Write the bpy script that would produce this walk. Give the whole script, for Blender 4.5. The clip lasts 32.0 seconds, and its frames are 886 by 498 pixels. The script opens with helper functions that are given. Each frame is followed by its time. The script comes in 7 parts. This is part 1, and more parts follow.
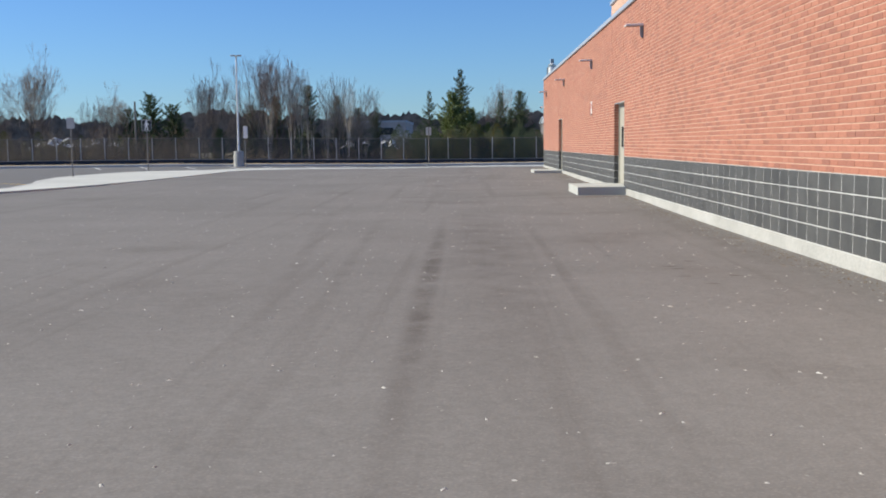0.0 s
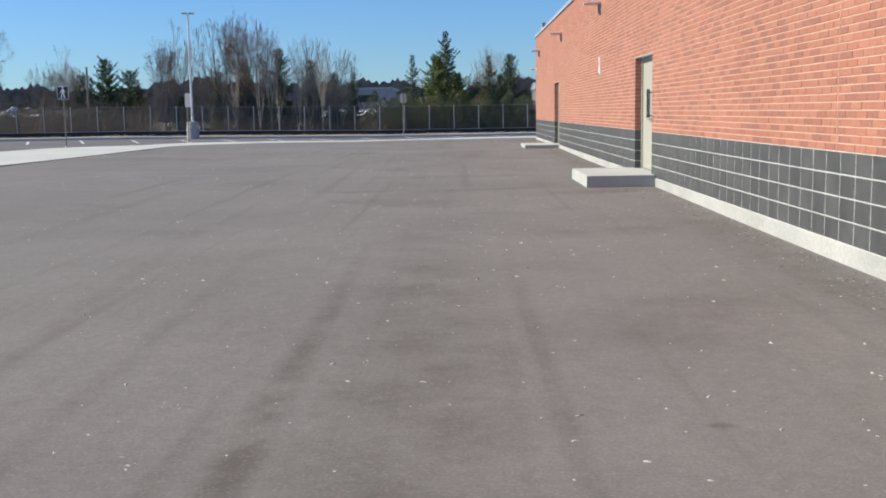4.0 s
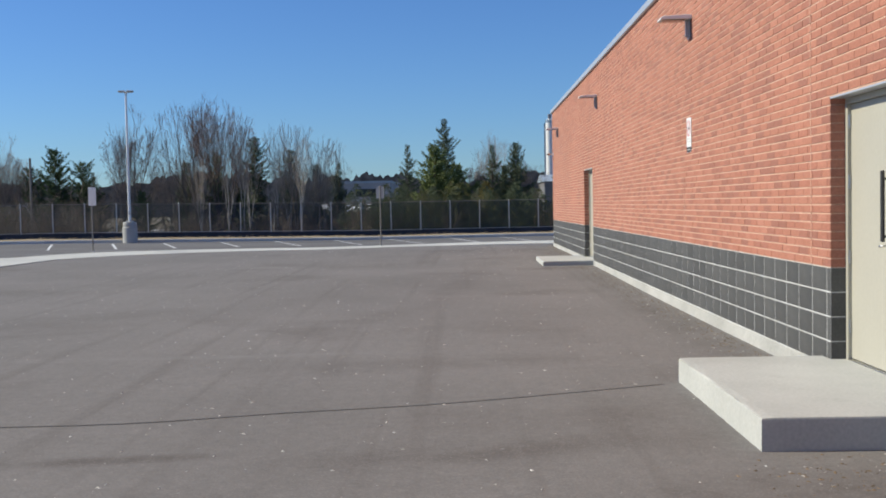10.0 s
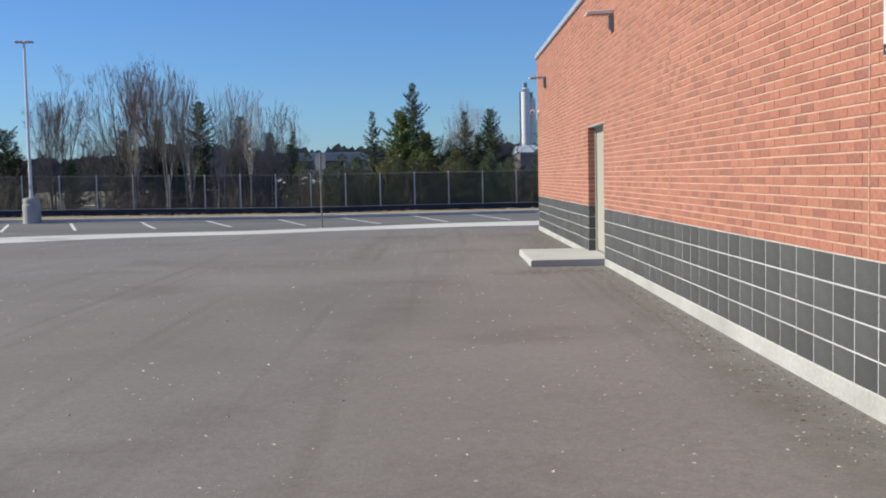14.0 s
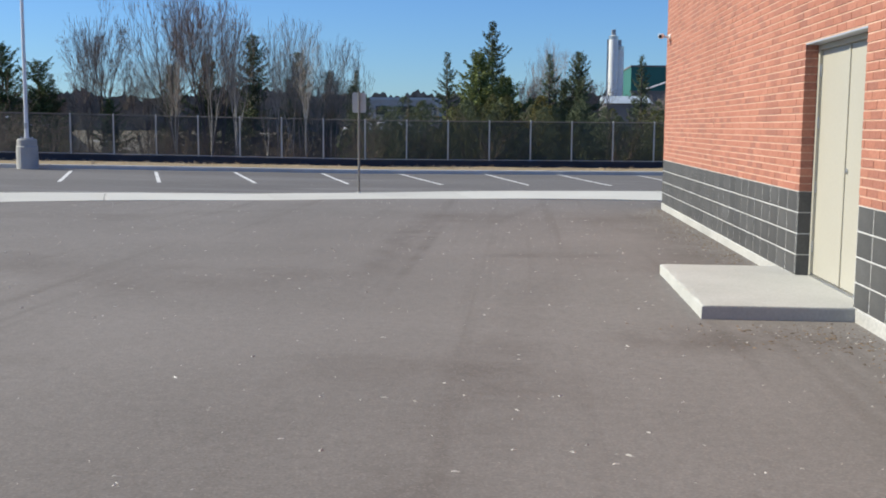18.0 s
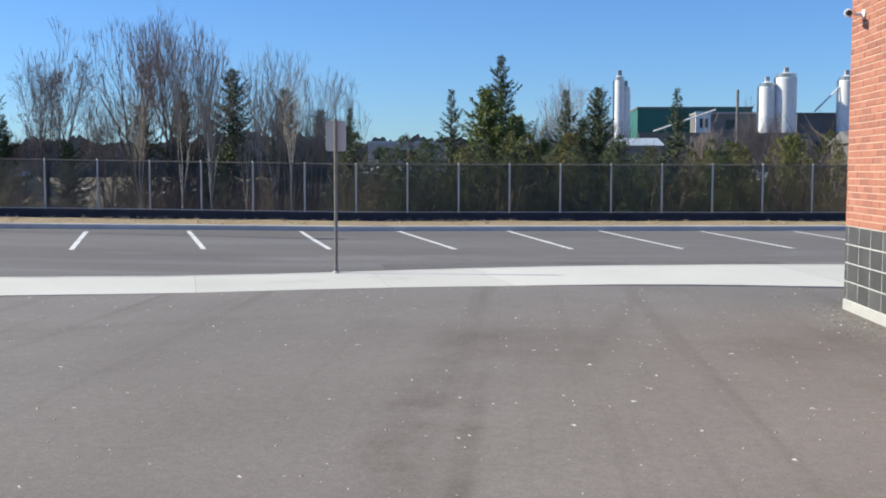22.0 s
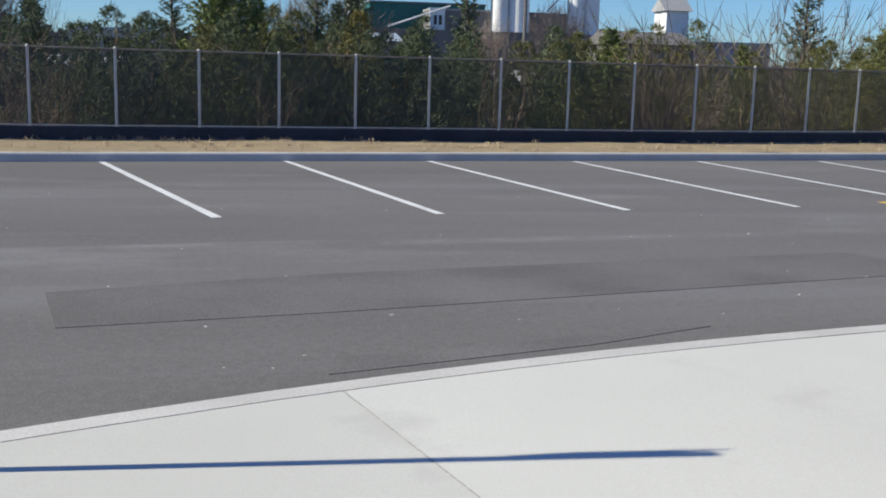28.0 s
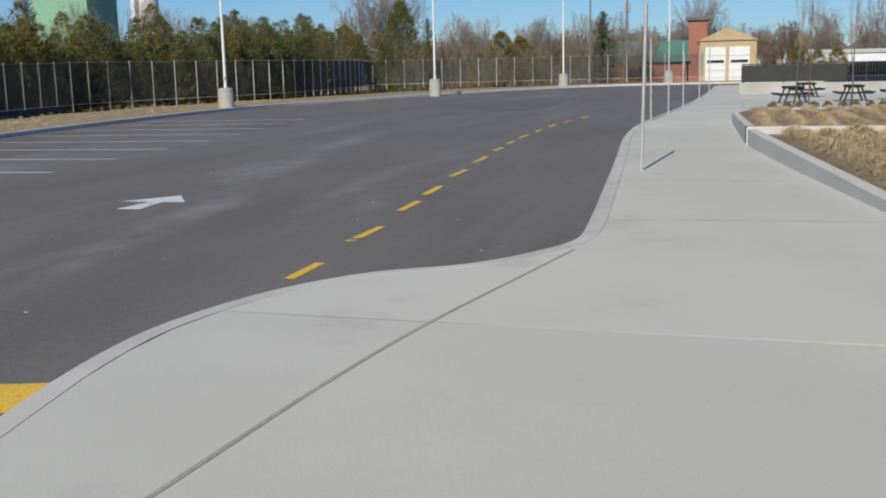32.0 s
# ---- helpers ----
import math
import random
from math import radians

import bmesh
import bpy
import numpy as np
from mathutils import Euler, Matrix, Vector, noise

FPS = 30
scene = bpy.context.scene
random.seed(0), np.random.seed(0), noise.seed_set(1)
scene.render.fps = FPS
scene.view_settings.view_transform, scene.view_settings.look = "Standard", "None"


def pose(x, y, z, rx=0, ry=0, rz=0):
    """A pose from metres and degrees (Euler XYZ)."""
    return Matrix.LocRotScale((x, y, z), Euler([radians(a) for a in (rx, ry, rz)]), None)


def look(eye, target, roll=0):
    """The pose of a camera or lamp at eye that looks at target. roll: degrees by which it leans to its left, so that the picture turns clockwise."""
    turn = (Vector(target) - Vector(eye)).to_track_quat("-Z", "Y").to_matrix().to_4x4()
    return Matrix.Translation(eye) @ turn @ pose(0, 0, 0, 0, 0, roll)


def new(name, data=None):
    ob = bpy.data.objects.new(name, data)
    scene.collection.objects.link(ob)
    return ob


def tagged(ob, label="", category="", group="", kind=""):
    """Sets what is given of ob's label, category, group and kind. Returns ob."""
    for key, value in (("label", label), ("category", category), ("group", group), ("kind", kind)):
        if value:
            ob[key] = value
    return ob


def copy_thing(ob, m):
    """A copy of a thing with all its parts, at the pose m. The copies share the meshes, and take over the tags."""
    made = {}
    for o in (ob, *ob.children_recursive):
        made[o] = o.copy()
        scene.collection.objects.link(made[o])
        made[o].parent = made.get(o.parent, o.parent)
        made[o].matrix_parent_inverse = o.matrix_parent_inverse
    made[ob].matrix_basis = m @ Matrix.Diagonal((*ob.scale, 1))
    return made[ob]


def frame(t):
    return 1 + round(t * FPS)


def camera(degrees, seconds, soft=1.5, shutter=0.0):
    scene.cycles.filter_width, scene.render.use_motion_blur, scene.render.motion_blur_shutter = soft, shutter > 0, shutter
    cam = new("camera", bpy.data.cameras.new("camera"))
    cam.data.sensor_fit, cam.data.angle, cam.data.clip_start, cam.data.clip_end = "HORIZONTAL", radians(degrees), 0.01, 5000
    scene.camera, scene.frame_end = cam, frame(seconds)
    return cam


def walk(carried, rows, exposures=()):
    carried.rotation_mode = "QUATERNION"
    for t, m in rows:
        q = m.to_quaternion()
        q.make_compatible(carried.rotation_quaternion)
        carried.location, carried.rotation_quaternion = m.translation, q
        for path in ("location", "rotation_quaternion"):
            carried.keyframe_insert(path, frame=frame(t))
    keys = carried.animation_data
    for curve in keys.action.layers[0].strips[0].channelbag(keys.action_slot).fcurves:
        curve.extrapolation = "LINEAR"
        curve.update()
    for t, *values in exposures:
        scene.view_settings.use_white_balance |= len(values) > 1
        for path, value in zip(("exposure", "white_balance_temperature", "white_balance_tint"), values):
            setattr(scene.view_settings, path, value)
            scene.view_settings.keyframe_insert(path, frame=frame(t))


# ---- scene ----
cam = camera(45.50, 32.0, soft=1.9)
PATH = [
    (0, (-1.214, -1.350, 1.342), (-1.269, 0.639, 1.145), -0.6),
    (0.5, (-1.187, -0.390, 1.413), (-1.126, 1.606, 1.294), -1.4),
    (1, (-1.028, 0.496, 1.428), (-0.932, 2.490, 1.302), -0.9),
    (1.5, (-0.957, 1.510, 1.438), (-0.868, 3.500, 1.261), -0.8),
    (2, (-0.780, 2.414, 1.441), (-0.669, 4.399, 1.224), -0.5),
    (2.5, (-0.686, 3.333, 1.423), (-0.640, 5.323, 1.228), 0.1),
    (3, (-0.666, 4.378, 1.425), (-0.672, 6.365, 1.204), 0.0),
    (3.5, (-0.659, 5.399, 1.428), (-0.695, 7.384, 1.185), -1.1),
    (4, (-0.736, 6.459, 1.405), (-0.776, 8.442, 1.147), -0.9),
    (4.5, (-0.758, 7.590, 1.409), (-0.755, 9.567, 1.105), -0.5),
    (6.5, (-0.579, 11.670, 1.441), (-0.589, 13.652, 1.173), -1.2),
    (7, (-0.566, 12.493, 1.447), (-0.563, 14.471, 1.154), -1.3),
    (7.5, (-0.540, 13.446, 1.454), (-0.539, 15.425, 1.161), -1.1),
    (8, (-0.472, 14.486, 1.451), (-0.472, 16.458, 1.122), -1.5),
    (8.5, (-0.417, 15.562, 1.533), (-0.362, 17.559, 1.428), -0.5),
    (9, (-0.355, 16.598, 1.500), (-0.329, 18.595, 1.403), -0.3),
    (9.5, (-0.312, 17.606, 1.489), (-0.355, 19.600, 1.338), -0.9),
    (10, (-0.323, 18.525, 1.565), (-0.371, 20.523, 1.482), -1.1),
    (10.5, (-0.349, 19.514, 1.607), (-0.416, 21.513, 1.642), -1.5),
    (11, (-0.305, 20.528, 1.572), (-0.365, 22.527, 1.544), -1.7),
    (11.5, (-0.233, 21.490, 1.591), (-0.247, 23.488, 1.509), -1.7),
    (12, (-0.144, 22.501, 1.576), (-0.120, 24.499, 1.492), -1.6),
    (12.5, (-0.014, 23.620, 1.576), (0.023, 25.617, 1.476), -1.0),
    (13, (0.061, 24.580, 1.605), (0.081, 26.574, 1.462), -0.3),
    (13.5, (0.074, 25.542, 1.573), (0.082, 27.536, 1.425), -0.3),
    (14, (0.031, 26.477, 1.554), (0.030, 28.472, 1.418), -1.2),
    (14.5, (-0.021, 27.642, 1.534), (-0.024, 29.630, 1.314), -0.7),
    (16.5, (0.179, 31.869, 1.565), (0.197, 33.855, 1.328), 0.5),
    (17, (0.190, 33.042, 1.564), (0.155, 35.033, 1.380), 0.2),
    (17.5, (0.116, 33.967, 1.571), (0.036, 35.952, 1.347), 0.5),
    (18, (-0.013, 34.904, 1.582), (-0.158, 36.885, 1.351), 0.5),
    (18.5, (-0.158, 35.956, 1.576), (-0.316, 37.942, 1.399), -0.2),
    (19, (-0.291, 36.865, 1.574), (-0.463, 38.846, 1.355), -0.4),
    (19.5, (-0.421, 37.923, 1.565), (-0.561, 39.903, 1.316), -0.5),
    (20, (-0.477, 38.888, 1.605), (-0.591, 40.875, 1.399), -0.3),
    (20.5, (-0.568, 39.931, 1.575), (-0.693, 41.921, 1.417), -0.3),
    (21, (-0.614, 40.811, 1.601), (-0.747, 42.800, 1.450), -0.7),
    (21.5, (-0.734, 41.922, 1.589), (-0.863, 43.907, 1.382), -0.7),
    (22, (-0.915, 42.976, 1.584), (-1.062, 44.965, 1.436), 0.1),
    (22.5, (-1.074, 43.780, 1.628), (-1.240, 45.766, 1.454), 0.1),
    (23, (-1.256, 44.638, 1.656), (-1.448, 46.620, 1.463), -0.2),
    (23.5, (-1.526, 45.635, 1.601), (-1.754, 47.606, 1.351), -0.2),
    (24, (-1.750, 46.600, 1.592), (-1.978, 48.565, 1.297), -0.5),
    (24.5, (-1.946, 47.560, 1.571), (-2.088, 49.530, 1.255), 0.2),
    (25, (-1.946, 48.553, 1.575), (-1.987, 50.527, 1.257), 0.8),
    (25.5, (-1.975, 49.659, 1.568), (-1.955, 51.633, 1.248), 0.6),
    (27.5, (-2.038, 53.105, 1.623), (-1.762, 55.055, 1.277), 2.1),
    (28, (-2.090, 54.361, 1.521), (-1.715, 56.297, 1.188), 1.5),
    (28.5, (-1.890, 54.990, 1.580), (-1.039, 56.774, 1.276), 3.8),
    (28.8, (-1.773, 54.677, 1.659), (-0.407, 56.121, 1.435), 3.4),
    (29, (-1.346, 54.821, 1.624), (0.308, 55.928, 1.429), 1.4),
    (29.1, (-1.153, 54.924, 1.608), (0.574, 55.913, 1.412), 0.9),
    (29.5, (-0.500, 55.334, 1.586), (1.367, 56.023, 1.378), 0.3),
    (30, (0.240, 55.629, 1.551), (2.167, 56.107, 1.312), -0.1),
    (30.5, (1.037, 56.102, 1.577), (2.979, 56.503, 1.312), -0.7),
    (31, (1.800, 56.555, 1.631), (3.754, 56.879, 1.350), -0.7),
    (31.5, (2.708, 57.040, 1.632), (4.644, 57.426, 1.309), -1.2),
    (32, (3.543, 57.549, 1.601), (5.447, 58.059, 1.262), -1.4),
]
walk(cam, [(t, look(eye, target, roll)) for t, eye, target, roll in PATH], [(0, 0.43), (1, 0.29), (2, 0.38), (4, 0.5), (7.7, 0.53), (9, 0.28), (10.5, 0.27), (13, 0.30), (17, 0.42), (22, 0.61), (24, 0.69), (25.3, 0.63), (28, 0.40), (29.3, 0.12), (32, -0.1)])

# ---- light ----
SUN_DIR = Vector((-0.997 * math.cos(radians(34)), 0.075 * math.cos(radians(34)), math.sin(radians(34))))
world = bpy.data.worlds.new("sky")
scene.world = world
world.use_nodes = True
wn = world.node_tree
wn.nodes.clear()
sky = wn.nodes.new("ShaderNodeTexSky")
sky.sky_type = "NISHITA"
sky.sun_disc = False
sky.sun_elevation = radians(34)
sky.sun_rotation = radians(274.3)
sky.altitude = 200
sky.air_density = 1.1
sky.dust_density = 0.05
sky.ozone_density = 2.0
bg = wn.nodes.new("ShaderNodeBackground")
bg.inputs["Strength"].default_value = 0.063
wout = wn.nodes.new("ShaderNodeOutputWorld")
tint = wn.nodes.new("ShaderNodeMix")
tint.data_type, tint.blend_type = "RGBA", "MULTIPLY"
tint.inputs[0].default_value = 1
tint.inputs[7].default_value = (0.58, 0.93, 1.52, 1)
wn.links.new(sky.outputs[0], tint.inputs[6])
wn.links.new(tint.outputs[2], bg.inputs[0])
wn.links.new(bg.outputs[0], wout.inputs[0])
sun_data = bpy.data.lights.new("sun", "SUN")
sun_data.energy = 4.6
sun_data.angle = radians(0.53)
sun_data.color = (1.0, 0.945, 0.765)
sun_ob = new("sun", sun_data)
sun_ob.matrix_world = look(SUN_DIR * 100, (0, 0, 0))


# ---- materials ----
def mat(name, c1, c2, scale=4.0, rough=0.8, metal=0.0, bump=0.15, fine=60.0, spot=None, spot_scale=1.0, spot_at=0.62,
        spread=0.0, coord="Object", stretch=(1, 1, 1), spec=0.5, fine_amt=0.25, spot_soft=0.08,
        tracks=None, track_stretch=(1, 1, 1), track_at=0.55, track_soft=0.15, chips=None, detail=5, gravel=0.0, stains=()):
    """A procedural surface: two tones mixed by coarse noise, fine grain, optional spots or stains, optional tone per piece."""
    m = bpy.data.materials.new(name)
    m.use_nodes = True
    nt = m.node_tree
    n = nt.nodes
    b = n["Principled BSDF"]
    tc = n.new("ShaderNodeTexCoord")
    mp = n.new("ShaderNodeMapping")
    mp.inputs["Scale"].default_value = stretch
    nt.links.new(tc.outputs[coord], mp.inputs[0])
    big = n.new("ShaderNodeTexNoise")
    big.inputs["Scale"].default_value = scale
    big.inputs["Detail"].default_value = detail
    big.inputs["Roughness"].default_value = 0.5 if detail < 8 else 0.66
    nt.links.new(mp.outputs[0], big.inputs["Vector"])
    ramp = n.new("ShaderNodeValToRGB")
    ramp.color_ramp.elements[0].position, ramp.color_ramp.elements[1].position = 0.3, 0.7
    ramp.color_ramp.elements[0].color = (*c1, 1)
    ramp.color_ramp.elements[1].color = (*c2, 1)
    nt.links.new(big.outputs["Fac"], ramp.inputs[0])
    small = n.new("ShaderNodeTexNoise")
    small.inputs["Scale"].default_value = fine
    small.inputs["Detail"].default_value = 3
    nt.links.new(tc.outputs[coord], small.inputs["Vector"])
    grain = n.new("ShaderNodeMapRange")
    grain.inputs[1].default_value, grain.inputs[2].default_value = 0.3, 0.7
    grain.inputs[3].default_value, grain.inputs[4].default_value = 1 - fine_amt, 1 + fine_amt
    nt.links.new(small.outputs["Fac"], grain.inputs[0])
    mul = n.new("ShaderNodeMix")
    mul.data_type, mul.blend_type = "RGBA", "MULTIPLY"
    mul.inputs[0].default_value = 1
    nt.links.new(ramp.outputs[0], mul.inputs[6])
    nt.links.new(grain.outputs[0], mul.inputs[7])
    col = mul.outputs[2]
    if spot:
        sn = n.new("ShaderNodeTexNoise")
        sn.inputs["Scale"].default_value = spot_scale
        sn.inputs["Detail"].default_value = 6
        sn.inputs["Roughness"].default_value = 0.62
        nt.links.new(mp.outputs[0], sn.inputs["Vector"])
        sr = n.new("ShaderNodeMapRange")
        sr.inputs[1].default_value, sr.inputs[2].default_value = spot_at, spot_at + spot_soft
        nt.links.new(sn.outputs["Fac"], sr.inputs[0])
        mx = n.new("ShaderNodeMix")
        mx.data_type = "RGBA"
        mx.inputs[7].default_value = (*spot, 1)
        nt.links.new(sr.outputs[0], mx.inputs[0])
        nt.links.new(col, mx.inputs[6])
        col = mx.outputs[2]
    if tracks:
        tm = n.new("ShaderNodeMapping")
        tm.inputs["Scale"].default_value = track_stretch
        nt.links.new(tc.outputs[coord], tm.inputs[0])
        tn = n.new("ShaderNodeTexNoise")
        tn.inputs["Scale"].default_value = 1.0
        tn.inputs["Detail"].default_value = 7
        tn.inputs["Roughness"].default_value = 0.6
        nt.links.new(tm.outputs[0], tn.inputs["Vector"])
        tr = n.new("ShaderNodeMapRange")
        tr.inputs[1].default_value, tr.inputs[2].default_value = track_at, track_at + track_soft
        tr.inputs[4].default_value = 0.75
        nt.links.new(tn.outputs["Fac"], tr.inputs[0])
        tx = n.new("ShaderNodeMix")
        tx.data_type = "RGBA"
        tx.inputs[7].default_value = (*tracks, 1)
        nt.links.new(tr.outputs[0], tx.inputs[0])
        nt.links.new(col, tx.inputs[6])
        col = tx.outputs[2]
    for tone, spots in stains:
        wob = n.new("ShaderNodeTexNoise")
        wob.inputs["Scale"].default_value = 1.7
        wob.inputs["Detail"].default_value = 6
        wob.inputs["Roughness"].default_value = 0.65
        nt.links.new(tc.outputs[coord], wob.inputs["Vector"])
        total = None
        for x, y, turn, a, b_, amount in spots:
            pm = n.new("ShaderNodeMapping")
            pm.vector_type = "TEXTURE"
            pm.inputs["Location"].default_value = (x, y, 0)
            pm.inputs["Rotation"].default_value = (0, 0, radians(turn))
            pm.inputs["Scale"].default_value = (a, b_, 1000)
            nt.links.new(tc.outputs[coord], pm.inputs[0])
            ln = n.new("ShaderNodeVectorMath")
            ln.operation = "LENGTH"
            nt.links.new(pm.outputs[0], ln.inputs[0])
            fo = n.new("ShaderNodeMapRange")
            fo.interpolation_type = "SMOOTHSTEP"
            fo.inputs[1].default_value, fo.inputs[2].default_value = 0.15, 1.25
            fo.inputs[3].default_value, fo.inputs[4].default_value = amount, 0.0
            nt.links.new(ln.outputs["Value"], fo.inputs[0])
            if total is None:
                total = fo.outputs[0]
            else:
                mxx = n.new("ShaderNodeMath")
                mxx.operation = "MAXIMUM"
                nt.links.new(total, mxx.inputs[0])
                nt.links.new(fo.outputs[0], mxx.inputs[1])
                total = mxx.outputs[0]
        br = n.new("ShaderNodeMapRange")
        br.inputs[1].default_value, br.inputs[2].default_value = 0.32, 0.68
        nt.links.new(wob.outputs["Fac"], br.inputs[0])
        am = n.new("ShaderNodeMath")
        am.operation = "MULTIPLY"
        nt.links.new(total, am.inputs[0])
        nt.links.new(br.outputs[0], am.inputs[1])
        sx = n.new("ShaderNodeMix")
        sx.data_type = "RGBA"
        sx.inputs[7].default_value = (*tone, 1)
        nt.links.new(am.outputs[0], sx.inputs[0])
        nt.links.new(col, sx.inputs[6])
        col = sx.outputs[2]
    if gravel:
        gn = n.new("ShaderNodeTexNoise")
        gn.inputs["Scale"].default_value = 13
        gn.inputs["Detail"].default_value = 5
        gn.inputs["Roughness"].default_value = 0.7
        nt.links.new(tc.outputs[coord], gn.inputs["Vector"])
        gr_ = n.new("ShaderNodeMapRange")
        gr_.inputs[1].default_value, gr_.inputs[2].default_value = 0.3, 0.7
        gr_.inputs[3].default_value, gr_.inputs[4].default_value = 1 - gravel, 1 + gravel
        nt.links.new(gn.outputs["Fac"], gr_.inputs[0])
        gm = n.new("ShaderNodeMix")
        gm.data_type, gm.blend_type = "RGBA", "MULTIPLY"
        gm.inputs[0].default_value = 1
        nt.links.new(col, gm.inputs[6])
        nt.links.new(gr_.outputs[0], gm.inputs[7])
        col = gm.outputs[2]
    if chips:
        vo = n.new("ShaderNodeTexVoronoi")
        vo.inputs["Scale"].default_value = 100
        nt.links.new(tc.outputs[coord], vo.inputs["Vector"])
        vs = n.new("ShaderNodeSeparateColor")
        nt.links.new(vo.outputs["Color"], vs.inputs[0])
        vr = n.new("ShaderNodeMapRange")
        vr.inputs[1].default_value, vr.inputs[2].default_value = 0.86, 0.95
        vr.inputs[4].default_value = 0.3
        nt.links.new(vs.outputs[0], vr.inputs[0])
        vx = n.new("ShaderNodeMix")
        vx.data_type = "RGBA"
        vx.inputs[7].default_value = (*chips, 1)
        nt.links.new(vr.outputs[0], vx.inputs[0])
        nt.links.new(col, vx.inputs[6])
        col = vx.outputs[2]
    if spread:
        oi = n.new("ShaderNodeObjectInfo")
        ge = n.new("ShaderNodeNewGeometry")
        add = n.new("ShaderNodeMath")
        add.operation = "ADD"
        fr = n.new("ShaderNodeMath")
        fr.operation = "FRACT"
        nt.links.new(oi.outputs["Random"], add.inputs[0])
        nt.links.new(ge.outputs["Random Per Island"], add.inputs[1])
        nt.links.new(add.outputs[0], fr.inputs[0])
        rr = n.new("ShaderNodeMapRange")
        rr.inputs[3].default_value, rr.inputs[4].default_value = 1 - spread, 1 + spread
        nt.links.new(fr.outputs[0], rr.inputs[0])
        m2 = n.new("ShaderNodeMix")
        m2.data_type, m2.blend_type = "RGBA", "MULTIPLY"
        m2.inputs[0].default_value = 1
        nt.links.new(col, m2.inputs[6])
        nt.links.new(rr.outputs[0], m2.inputs[7])
        col = m2.outputs[2]
    nt.links.new(col, b.inputs["Base Color"])
    b.inputs["Roughness"].default_value = rough
    b.inputs["Metallic"].default_value = metal
    b.inputs["Specular IOR Level"].default_value = spec
    if bump:
        bp = n.new("ShaderNodeBump")
        bp.inputs["Strength"].default_value = bump
        bp.inputs["Distance"].default_value = 0.01
        nt.links.new(small.outputs["Fac"], bp.inputs["Height"])
        nt.links.new(bp.outputs[0], b.inputs["Normal"])
    return m


def brick_material(name, tones, weights):
    """Fired clay: each brick takes one of a few tones, with fine mottling."""
    m = bpy.data.materials.new(name)
    m.use_nodes = True
    nt = m.node_tree
    n = nt.nodes
    b = n["Principled BSDF"]
    oi = n.new("ShaderNodeObjectInfo")
    ge = n.new("ShaderNodeNewGeometry")
    add = n.new("ShaderNodeMath")
    fr = n.new("ShaderNodeMath")
    fr.operation = "FRACT"
    nt.links.new(oi.outputs["Random"], add.inputs[0])
    nt.links.new(ge.outputs["Random Per Island"], add.inputs[1])
    nt.links.new(add.outputs[0], fr.inputs[0])
    ramp = n.new("ShaderNodeValToRGB")
    cr = ramp.color_ramp
    cr.interpolation = "CONSTANT"
    at = 0.0
    for k, (t, w) in enumerate(zip(tones, weights)):
        e = cr.elements[k] if k < 2 else cr.elements.new(at)
        e.position = at
        e.color = (*t, 1)
        at += w
    nt.links.new(fr.outputs[0], ramp.inputs[0])
    tc = n.new("ShaderNodeTexCoord")
    no = n.new("ShaderNodeTexNoise")
    no.inputs["Scale"].default_value = 35
    no.inputs["Detail"].default_value = 4
    nt.links.new(tc.outputs["Object"], no.inputs["Vector"])
    big = n.new("ShaderNodeTexNoise")
    big.inputs["Scale"].default_value = 0.35
    big.inputs["Detail"].default_value = 4
    nt.links.new(tc.outputs["Object"], big.inputs["Vector"])
    mr = n.new("ShaderNodeMapRange")
    mr.inputs[1].default_value, mr.inputs[2].default_value = 0.3, 0.7
    mr.inputs[3].default_value, mr.inputs[4].default_value = 0.84, 1.16
    nt.links.new(no.outputs["Fac"], mr.inputs[0])
    mb = n.new("ShaderNodeMapRange")
    mb.inputs[1].default_value, mb.inputs[2].default_value = 0.3, 0.7
    mb.inputs[3].default_value, mb.inputs[4].default_value = 0.92, 1.08
    nt.links.new(big.outputs["Fac"], mb.inputs[0])
    mm = n.new("ShaderNodeMath")
    mm.operation = "MULTIPLY"
    nt.links.new(mr.outputs[0], mm.inputs[0])
    nt.links.new(mb.outputs[0], mm.inputs[1])
    mul = n.new("ShaderNodeMix")
    mul.data_type, mul.blend_type = "RGBA", "MULTIPLY"
    mul.inputs[0].default_value = 1
    nt.links.new(ramp.outputs[0], mul.inputs[6])
    nt.links.new(mm.outputs[0], mul.inputs[7])
    nt.links.new(mul.outputs[2], b.inputs["Base Color"])
    b.inputs["Roughness"].default_value = 0.88
    bp = n.new("ShaderNodeBump")
    bp.inputs["Strength"].default_value = 0.25
    bp.inputs["Distance"].default_value = 0.004
    nt.links.new(no.outputs["Fac"], bp.inputs["Height"])
    nt.links.new(bp.outputs[0], b.inputs["Normal"])
    return m


def foliage(name, c1, c2):
    return mat(name, c1, c2, scale=0.9, rough=0.75, bump=0, fine=7, spread=0.35, spec=0.2)


